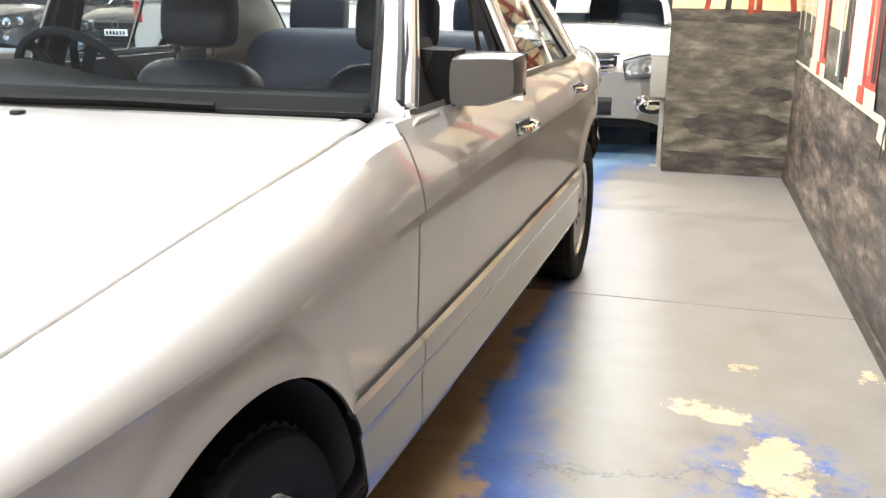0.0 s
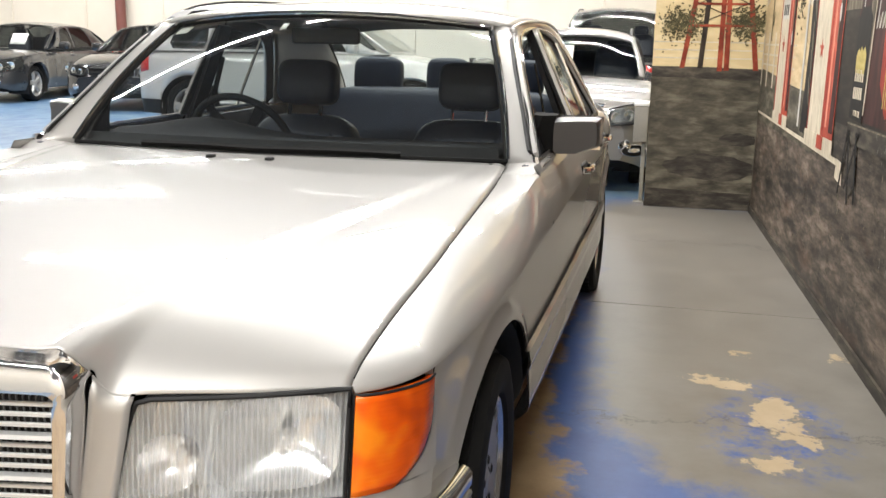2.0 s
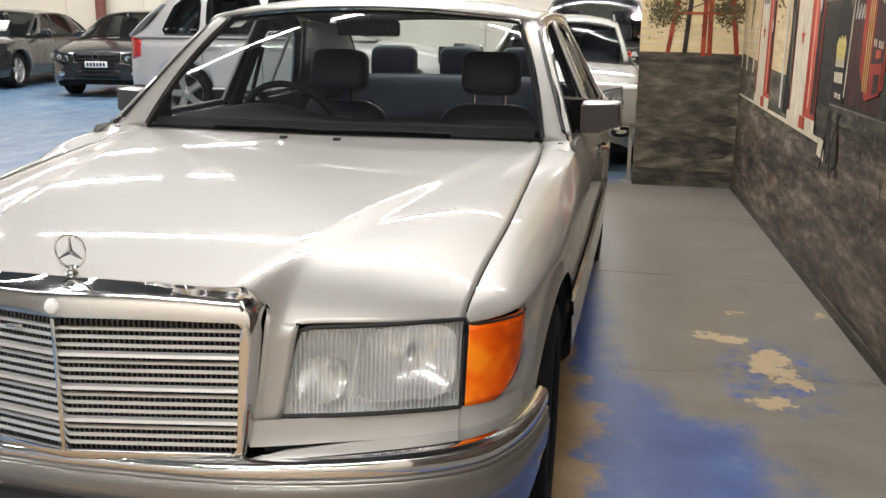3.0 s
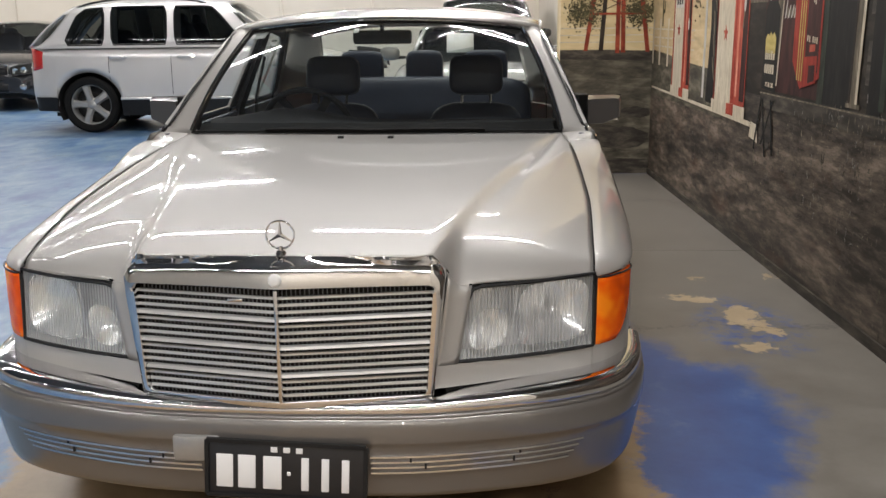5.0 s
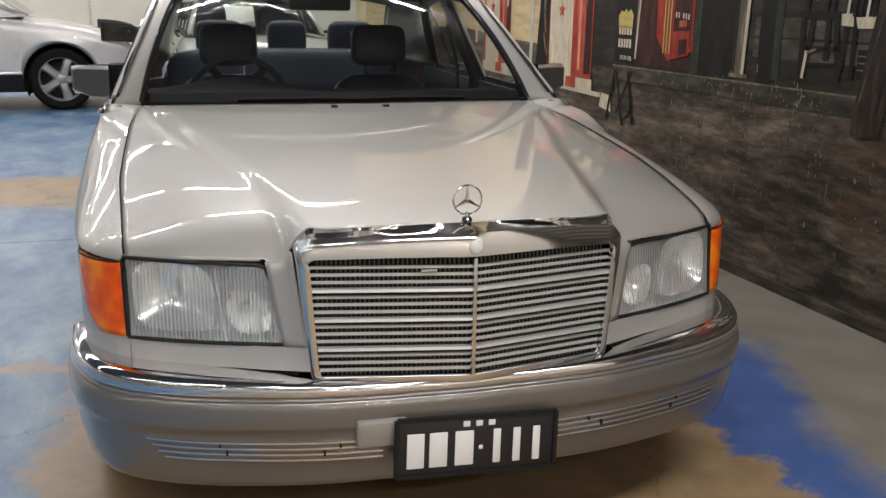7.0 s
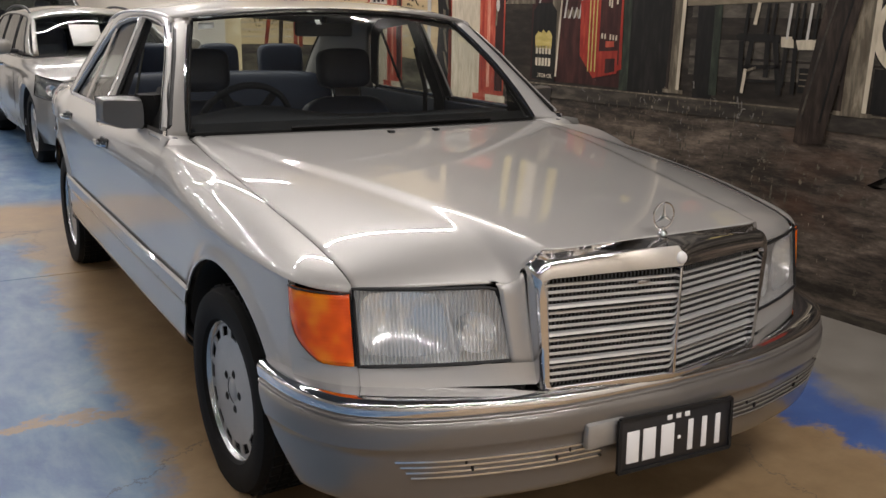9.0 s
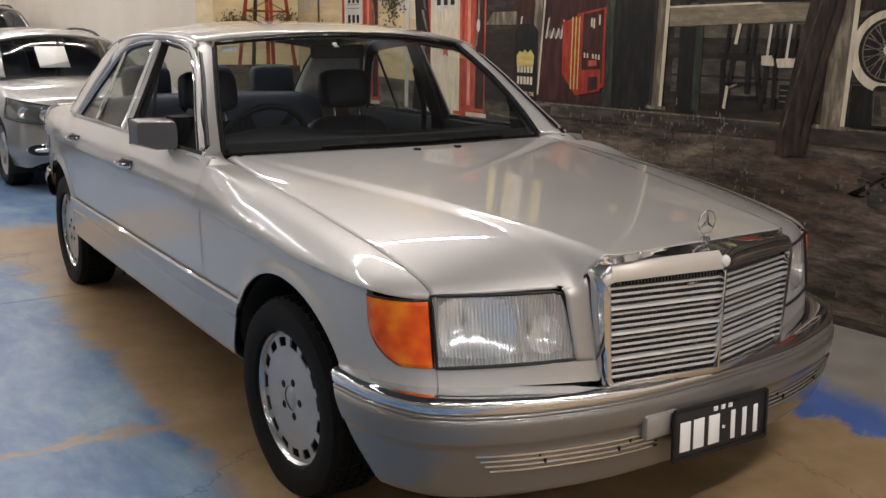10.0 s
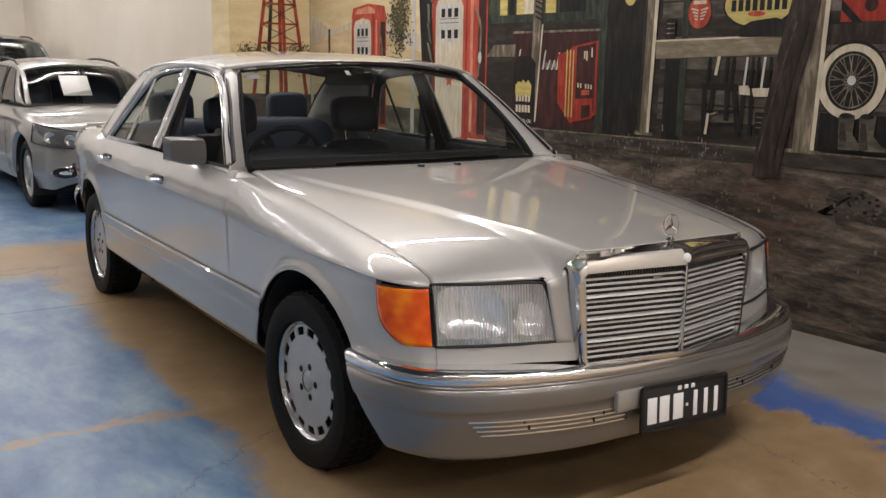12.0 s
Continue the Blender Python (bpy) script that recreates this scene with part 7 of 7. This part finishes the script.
def parked_car(name, at, label, coat, S):
    """A car with its nose at y = 0 facing -y. S holds its measures."""
    car = thing(name, at, label, "car", "parked cars")
    L, w, H, belt, fa, ra, wr = (S[k] for k in ("L", "w", "H", "belt", "fa", "ra", "wr"))
    ws0, ws1, rw0, rw1 = S["ws0"], S["ws1"], S["rw0"], S["rw1"]
    hw = curve([(0, 0.66 * w), (0.06, 0.79 * w), (0.18, 0.90 * w), (0.45, 0.965 * w), (fa, 0.99 * w), (L * 0.45, w), (ra, 0.985 * w), (L - 0.35, 0.95 * w), (L - 0.1, 0.86 * w), (L, 0.74 * w)])
    top = curve([(0, S["zn"]), (0.05, S["zn"] + 0.06), (0.25, S["zf"]), (ws0, S["zh"]), (ws1, belt), (rw0, belt + 0.01), (rw1, S["zd"]), (max(L - 0.12, rw1 + 0.02), S["zt"]), (L, S["zt"] - 0.10)])
    ar = wr + 0.055
    zc = wr

    def arch(y, base):
        for c in (fa, ra):
            d = ar * ar - (y - c) ** 2
            if d > 0:
                base = max(base, zc + math.sqrt(d))
        return base
    st = sorted(set(steps(0, L, 60) + [c - ar * math.cos(math.pi * i / 16) for c in (fa, ra) for i in range(17)]))
    sill = curve([(0, 0.30), (0.2, 0.22), (fa, 0.22), (ra, 0.24), (L - 0.2, 0.28), (L, 0.36)])

    def body(y, s):
        t, h = top(y), hw(y)
        if s <= 1:
            x = 0.86 * h * s
            return (x, y, t - 0.035 * s * s)
        if s <= 2:
            a = (s - 1) * math.pi / 2
            zb = max(arch(y, 0) + 0.03, t - 0.17)
            return (0.86 * h + 0.14 * h * math.sin(a), y, zb + (t - 0.035 - zb) * math.cos(a) ** 1.2)
        zb = max(arch(y, 0) + 0.03, t - 0.17)
        base = arch(y, sill(y))
        z = zb + (base - zb) * (s - 2)
        u = s - 2
        x = h * (1 + 0.012 * math.sin(u * math.pi) - 0.05 * max(0, u - 0.7) / 0.3)
        for c in (fa, ra):
            r = math.hypot(y - c, z - zc)
            x += 0.016 * math.exp(-(((r - ar) / 0.05) ** 2))
        return (x, y, z)
    ss = [0, 0.3, 0.6, 0.85, 1] + [1 + i / 6 for i in range(1, 7)] + [2 + i / 9 for i in range(1, 10)]
    half = grid(st, ss, body)
    nose = [body(0, s) for s in ss]
    tail = [body(L, s) for s in ss]
    nm = len(ss)
    close = (nose + [(0, p[1], p[2]) for p in nose], [(i, i + 1, nm + i + 1, nm + i) for i in range(nm - 1)])
    closet = (tail + [(0, p[1], p[2]) for p in tail], [(i + 1, i, nm + i, nm + i + 1) for i in range(nm - 1)])
    part("body", join(half, close, closet, mirrored(join(half, close, closet))), coat, car, angle=40, weld=True)
    part("underbody", box(-w * 0.72, w * 0.72, 0.25, L - 0.25, 0.20, 0.34), DARK, car)
    # greenhouse
    wb, wt = w * S.get("belt_w", 0.93), w * S.get("roof_w", 0.70)
    rise = H - belt
    prof = curve([(ws0, belt), (ws0 + (ws1 - ws0) * 0.5, belt + rise * 0.50), (ws1, belt + rise * S.get("front_h", 0.93)), (ws1 + 0.35, belt + rise * S.get("front_r", 0.995)), ((ws1 + rw0) / 2 + 0.2, H), (rw0, belt + rise * S.get("rear_h", 0.93)), ((rw0 + rw1) / 2, belt + rise * 0.55), (rw1, belt)])

    def sx(z):
        return wb - (wb - wt) * ((z - belt) / rise) ** 1.25

    def side(y, s, out=0.0):
        zt = max(belt + 0.004, prof(y) - 0.055 * smooth(belt, belt + rise, prof(y)))
        z = belt - 0.02 + (zt - belt + 0.02) * s
        return (sx(max(belt, z)) + out, y, z)

    def lid(y, u):
        e = side(y, 1)
        return (e[0] * u, y, e[2] + (prof(y) - e[2] + 0.02 * smooth(belt, H, prof(y))) * (1 - abs(u) ** 2.4))
    ys = sorted(set(steps(ws0, rw1, 44) + [ws1, rw0]))
    lidm = [u for u in (-1, -0.97, -0.93, -0.85, -0.75, -0.5, -0.25, 0, 0.25, 0.5, 0.75, 0.85, 0.93, 0.97, 1)]
    part("roof", flip(grid(ys, lidm, lid, lambda y, u: ws1 - 0.03 < y < rw0 + 0.02 or abs(u) > (0.93 if y < ws1 + 0.1 else S.get("rear_u", 0.93)))), coat, car, angle=50, thick=0.02)
    part("windscreen", flip(grid(steps(ws0, ws1 + 0.01, 14), steps(-0.95, 0.95, 12), lid)), S.get("glass", GLASS), car)
    part("rear_window", flip(grid(steps(rw0, rw1, 12), steps(-S.get("rear_u", 0.93) - 0.02, S.get("rear_u", 0.93) + 0.02, 12), lid)), DARK_GLASS, car)
    part("dashboard", grid(steps(-wb * 0.9, wb * 0.9, 4), steps(0, 1, 3), lambda x, v: (x, ws0 + 0.08 + 0.75 * v, belt - 0.03 - 0.02 * v)), DASH, car)
    for k in (-0.38, 0.38):
        seat = part("seat", cushion(k, ws1 + 0.55, belt - 0.05, 0.24, 0.10, 0.34, 4, -14), LEATHER, car)
        part("headrest", cushion(k, ws1 + 0.63, belt + 0.35 * rise + 0.10, 0.12, 0.05, 0.09, 3), LEATHER, seat)
    part("rear_seat", cushion(0, rw0 - 0.35, belt - 0.10, 0.60, 0.12, 0.30, 5, -14), LEATHER, car)
    wins = S["windows"]
    for k in (1, -1):
        put = (lambda s: s) if k > 0 else mirrored

        # pillars and rails as a frame of strips, panes behind them
        for n, (y0, y1, l0, l1) in enumerate(wins):
            def pane(u, s, y0=y0, y1=y1, l0=l0, l1=l1):
                ss_ = 0.07 + 0.87 * s
                low = max(0.0, (0.22 - s) / 0.22) ** 2 + max(0.0, (s - 0.82) / 0.18) ** 2
                ya, yb = y0 + l0 * ss_ + 0.025 * low, y1 + l1 * ss_ - (0.075 if l1 < -0.1 else 0.025) * low
                return side(ya + (yb - ya) * u, ss_, 0.002)
            part("side_window", put(grid(steps(0, 1, 8), steps(0, 1, 6), pane)), S.get("side_glass", DARK_GLASS), car)
            part("window_seal", put(tube([pane(u, 0) for u in steps(0, 1, 6)] + [pane(1, s) for s in steps(0, 1, 6)][1:] + [pane(1 - u, 1) for u in steps(0, 1, 6)][1:] + [pane(0, 1 - s) for s in steps(0, 1, 6)][1:-1], 0.009, 5, True)), TRIM, car)
        bounds = [(ws0, ws0, 0.0, 0.0)] + list(wins) + [(rw1, rw1, 0, 0)]
        for (a0, a1, la0, la1), (b0, b1, lb0, lb1) in zip(bounds, bounds[1:]):
            def pil(u, s, a1=a1, la1=la1, b0=b0, lb0=lb0):
                lo, hi = a1 + la1 * s - 0.08, b0 + lb0 * s + 0.03
                if a1 == ws0:
                    lo = ws0 + (ws1 - ws0) * s * 0.97
                    hi = max(lo + 0.02, hi)
                if b0 == rw1:
                    hi = rw1 + (rw0 - rw1) * s * 0.97
                    lo = min(lo, hi - 0.02)
                return side(lo + (hi - lo) * u, s)
            part("pillar", put(grid(steps(0, 1, 5), steps(0, 1, 8), pil)), S.get("pillar_coat", coat), car, thick=0.02)
        part("window_rail", put(grid(steps(ws1 - 0.15, rw0 + 0.1, 20), [0.92, 0.97, 1.0], lambda y, s: side(y, s, 0.001))), coat, car)
        part("belt_rail", put(grid(steps(ws0 + 0.05, rw1 - 0.05, 20), [0.0, 0.05, 0.09], lambda y, s: side(y, s, 0.003))), S.get("belt_mat", TRIM), car)
        # mirrors, handles, lamps
        my = ws0 + 0.42
        mir = part("door_mirror", put(cushion(w + 0.09, my, belt + 0.06, 0.11, 0.07, 0.075, 3)), S.get("mirror_coat", coat), car)
        part("mirror_arm", put(box(w * 0.90, w + 0.02, my - 0.03, my + 0.05, belt + 0.0, belt + 0.035, 0.01)), TRIM, mir)
        for y in S["handles"]:
            x = w * 0.995
            z = belt - 0.13
            part("door_handle", put(tube([(x - 0.01, y - 0.11, z), (x + 0.03, y - 0.08, z), (x + 0.035, y, z + 0.005), (x + 0.03, y + 0.08, z), (x - 0.01, y + 0.11, z)], 0.014, 6)), S.get("handle", coat), car)
        for y in S["seams"]:
            part("door_gap", put(strip([body(y, s) for s in [1.75, 2.0, 2.2, 2.4, 2.6, 2.8, 2.95]], (1, 0, 0), 0.008, 0.002)), TRIM, car)
        hz, hh = S["lamp_z"], S["lamp_h"]

        def lampf(u, v, out=0.012):
            deep = S.get("lamp_y1", 0.46)
            x_in, x_out = S.get("lamp_in", 0.50) * w, hw(0.0)
            lead = 0.30
            if u < lead:
                x, y, n = x_in + (x_out - x_in) * u / lead, -0.004, Vector((0.15, -1, 0))
            else:
                y = deep * ((u - lead) / (1 - lead)) ** 1.25
                x = hw(y)
                n = Vector((0.35 + 0.6 * (u - lead), -0.9 + 0.8 * (u - lead), 0))
            n.normalize()
            lo, hi = hz - hh * 0.5 + 0.05 * u, min(hz + hh * 0.5 + 0.05 * u, hz + hh * 0.25 + 0.12 * u)
            z = lo + (hi - lo) * v
            lean = 0.05 * v * (1 - u)
            return (x + n.x * out - 0.03 * v, y + n.y * out + lean, z)
        hl = part("head_lamp", put(grid(steps(0, 1, 10), steps(0, 1, 5), lambda u, v: lampf(u, v, 0.004))), S.get("lamp_back", DARK), car, thick=0.01)
        part("lamp_lens", put(grid(steps(0, 1, 10), steps(0, 1, 5), lambda u, v: lampf(u, v, 0.018 + 0.01 * math.sin(v * 3.1)))), GLASS, hl)
        part("lamp_edge", put(tube([lampf(u, 0, 0.016) for u in steps(0, 1, 10)] + [lampf(1, v, 0.016) for v in steps(0, 1, 4)][1:] + [lampf(1 - u, 1, 0.016) for u in steps(0, 1, 10)][1:] + [lampf(0, 1 - v, 0.016) for v in steps(0, 1, 4)][1:-1], 0.007, 5, True)), TRIM, hl)
        for u in (0.14, 0.36, 0.58):
            c = lampf(u, 0.46, 0.006)
            part("reflector", put(moved(revolve([(0.0, -0.004), (hh * 0.13, 0.0), (hh * 0.25, 0.010), (hh * 0.28, 0.010)], 20), Matrix.Translation(c) @ pose(0, 0, 0, 0, 0, -70))), REFLECTOR, hl)
        tl = part("tail_lamp", put(grid(steps(0, 1, 6), steps(0, 1, 5), lambda u, v: (hw(L - 0.20 + 0.17 * u) + 0.010, L - 0.20 + 0.17 * u, S["tail_z"] + S["tail_h"] * (v - 0.5) * (1 - 0.3 * (1 - u))))), RED_LENS, car, "red tail lamp", thick=0.03)
        if S.get("fog_pod"):
            fx_, fy_, fz_, turn_ = S["fog_pod"]
            at_ = Matrix.Translation((fx_, fy_, fz_)) @ pose(0, 0, 0, 0, 0, turn_) @ Matrix.Diagonal((1, 1.75, 0.72, 1))
            pod = part("fog_pod", put(moved(revolve([(0.0, 0.004), (0.056, 0.005), (0.064, 0.012), (0.068, 0.006), (0.068, -0.04)], 28), at_)), TRIM, car, "black oval fog lamp recess")
            part("fog_ring", put(moved(revolve([(0.062, 0.008), (0.066, 0.014), (0.071, 0.010), (0.072, -0.03)], 28), at_)), CHROME, pod)
            part("fog_lens", put(moved(revolve([(0.0, 0.018), (0.022, 0.016), (0.032, 0.008), (0.034, 0.0)], 20), at_)), REFLECTOR, pod)
        fog = part("fog_lamp", put(moved(revolve([(0.0, 0.012), (0.035, 0.010), (0.045, 0.0), (0.06, -0.004)], 18), Matrix.Translation((w * 0.66, 0.0, S.get("fog_z", 0.40))) @ pose(0, 0, 0, 0, 0, -90))), CHROME, car)
        for y in (fa, ra):
            house = revolve([(ar - 0.002, w * 0.985), (ar - 0.002, w * 0.55), (0.1, w * 0.55)], 26, -28, 208)
            part("wheel_house", put(moved(house, Matrix.Translation((0, y, zc)))), DARK, car)
        if S.get("cladding"):
            part("sill_cladding", put(grid(steps(fa + ar, ra - ar, 10), steps(0, 1, 6), lambda y, v: (w * (1.03 - 0.05 * v), y, 0.43 - 0.21 * v))), TRIM, car)
            part("sill_strip", put(tube([(w * 1.03, y, 0.44) for y in steps(fa + ar, ra - ar, 6)], 0.018, 6)), coat, car)
            part("rear_cladding", put(grid(steps(ra + ar * 0.98, L - 0.05, 8), steps(0, 1, 5), lambda y, v: (hw(y) * (1.035 - 0.05 * v), y, 0.46 - 0.18 * v))), TRIM, car)
        if S.get("rails"):
            rp = [side(y, 1, -0.01) for y in steps(ws1 + 0.25, rw0 - 0.05, 12)]
            part("roof_rail", put(tube([(x - 0.02, y, z + 0.004 + 0.058 * math.sin(math.pi * i / (len(rp) - 1)) ** 0.5) for i, (x, y, z) in enumerate(rp)], 0.014, 6)), S.get("rail_mat", TRIM), car, "slim roof rail")
    # nose
    gz0, gz1, gw = S["grille"]
    gr = part("grille", grid(steps(-gw, gw, 8), steps(gz0, gz1, 4), lambda x, z: (x * (1 + 0.18 * (z - gz0)), -0.03 + 0.10 * (x / gw) ** 2 * 0.6, z)), TRIM, car, thick=0.02)
    for k in range(S.get("slats", 4)):
        z = gz0 + (gz1 - gz0) * (k + 0.7) / (S.get("slats", 4) + 0.4)
        part("grille_slat", tube([(x, -0.042 + 0.10 * (x / gw) ** 2 * 0.6, z) for x in steps(-gw * 0.96, gw * 0.96, 6)], 0.010, 6), S.get("slat_mat", CHROME), gr)
    ring = [(-gw, gz0), (gw, gz0), (gw * 1.06, gz1), (-gw * 1.06, gz1)]
    part("grille_surround", tube([(x, -0.04 + 0.06 * (x / gw) ** 2, z) for x, z in ring], 0.012, 6, True), CHROME, gr)
    part("grille_badge", moved(revolve([(0.05, 0.0), (0.055, 0.012), (0.045, 0.012)], 24), Matrix.Translation((0, -0.05, S.get("badge_z", (gz0 + gz1) / 2 + 0.04))) @ pose(0, 0, 0, 0, 0, -90)), CHROME, gr)
    part("lower_intake", grid(steps(-w * 0.78, w * 0.78, 12), steps(0, 1, 3), lambda x, v: (x, -0.022 + 0.30 * (abs(x) / w) ** 3, 0.32 + 0.13 * v)), TRIM, car, thick=0.02)
    pl = part("number_plate", box(-0.185, 0.185, -0.062, -0.045, S["plate_z"] - 0.05, S["plate_z"] + 0.05, 0.004), PLATE_WHITE, car, "white number plate with dark bars")
    for k in range(6):
        part("plate_bar", box(-0.155 + k * 0.054, -0.120 + k * 0.054, -0.065, -0.061, S["plate_z"] - 0.03, S["plate_z"] + 0.03), PLATE_BLACK, pl)
    if S.get("paper"):
        px = S["paper"]
        part("paper_sheet", grid([0, 1], [0, 1], lambda a, b: (px + 0.29 * a, ws0 + 0.13 + 0.19 * b + 0.03 * a, belt + 0.075 + 0.20 * b * 0.99)), WHITE_PLASTIC, car, "white paper sheet behind the windscreen", thick=0.002)
    # wheels
    ty, al, wl = alloy_meshes(wr)
    first = {}
    for x in (w * 0.965 - 0.112, -w * 0.965 + 0.112):
        for y in (fa, ra):
            m = pose(x, y, wr, 13 * y + 20 * x, 0, 0 if x > 0 else 180)
            if not first:
                a = part("wheel", al, ALLOY, car, "silver five-spoke alloy wheel", angle=40, at=m)
                b, c = part("tyre", ty, RUBBER, a), part("brake_drum", wl, DARK, a)
                first = {"wheel": a.data, "tyre": b.data, "brake_drum": c.data}
            else:
                a = tagged(new("wheel", first["wheel"]), "silver five-spoke alloy wheel")
                a.parent, a.matrix_basis = car, m
                for key in ("tyre", "brake_drum"):
                    new(key, first[key]).parent = a
    return car


WAGON = dict(lamp_back=LAMP_GREY, fog_pod=(0.642, 0.028, 0.385, -60), L=4.58, w=0.845, H=1.40, front_h=0.84, front_r=0.96, belt=0.955, belt_w=0.82, roof_w=0.62, fa=0.80, ra=3.56, wr=0.318, ws0=1.22, ws1=2.00, rw0=4.05, rw1=4.50, zn=0.66, zf=0.82, zh=0.955, lamp_in=0.52, fog_z=0.42, zd=0.98, zt=0.95, rear_h=0.88,
             windows=((1.68, 2.42, 0.42, 0.06), (2.50, 3.28, 0.06, 0.0), (3.36, 4.18, 0.0, -0.22)), handles=(2.30, 3.15), seams=(1.50, 2.46, 3.34), lamp_z=0.675, lamp_h=0.17, tail_z=0.85, tail_h=0.26,
             grille=(0.60, 0.76, 0.36), plate_z=0.42, rails=True, paper=-0.30, glass=FAR_GLASS, handle=CHROME, slats=3)
SUV = dict(L=4.56, w=0.925, H=1.67, belt=1.09, fa=0.93, ra=3.785, wr=0.358, ws0=1.22, ws1=2.02, rw0=3.96, rw1=4.50, zn=0.62, zf=0.86, zh=1.06, zd=1.12, zt=1.10, rear_h=0.90, roof_w=0.72,
           windows=((1.70, 2.66, 0.50, 0.02), (2.76, 3.46, 0.02, 0.02), (3.56, 4.10, 0.0, -0.24)), handles=(2.52, 3.38), seams=(1.62, 2.71, 3.50), lamp_z=0.86, lamp_h=0.20, tail_z=0.93, tail_h=0.30,
           grille=(0.46, 0.60, 0.30), plate_z=0.50, rear_u=0.74, rails=True, cladding=True, handle=WHITE_PAINT, belt_mat=WHITE_PAINT)
DARK_SUV = dict(SUV, H=1.78, paper=None)
SALOON = dict(L=4.70, w=0.91, H=1.43, belt=0.95, fa=0.88, ra=3.69, wr=0.325, ws0=1.42, ws1=2.22, rw0=3.45, rw1=4.15, zn=0.58, zf=0.76, zh=0.95, zd=0.99, zt=0.97, rear_h=0.9,
              windows=((1.90, 2.55, 0.42, 0.05), (2.63, 3.50, 0.05, -0.20)), handles=(2.40, 3.25), seams=(1.60, 2.59, 3.45), lamp_z=0.66, lamp_h=0.16, tail_z=0.85, tail_h=0.22,
              grille=(0.34, 0.74, 0.37), plate_z=0.55, badge_z=0.67, slats=6, slat_mat=DARK)

parked_car("silver_wagon", pose(0.31, 6.86, 0, 0, 0, 1.5), "pale silver station wagon with paper sheet behind its windscreen", PALE_PAINT, WAGON)
parked_car("dark_suv", pose(0.35, 12.6, 0, 0, 0, 1), "tall black off-road wagon with roof rails beside white wall", BLACK_PAINT, DARK_SUV)
parked_car("white_suv", pose(-0.99, 10.96, 0, 0, 0, 94.7), "silver-white off-road wagon with black sill cladding on blue floor", WHITE_PAINT, SUV)
parked_car("black_saloon", pose(-7.70, 12.66, 0, 0, 0, 10), "black saloon with bright framed grille on blue floor", BLACK_PAINT, SALOON)
parked_car("dark_grey_hatchback", pose(-10.95, 13.15, 0, 0, 0, 10), "dark grey saloon with white price sheet behind glass", GREY_PAINT, dict(SALOON, paper=0.05, lamp_h=0.24, grille=(0.50, 0.62, 0.25), rw0=3.6, rw1=4.3))
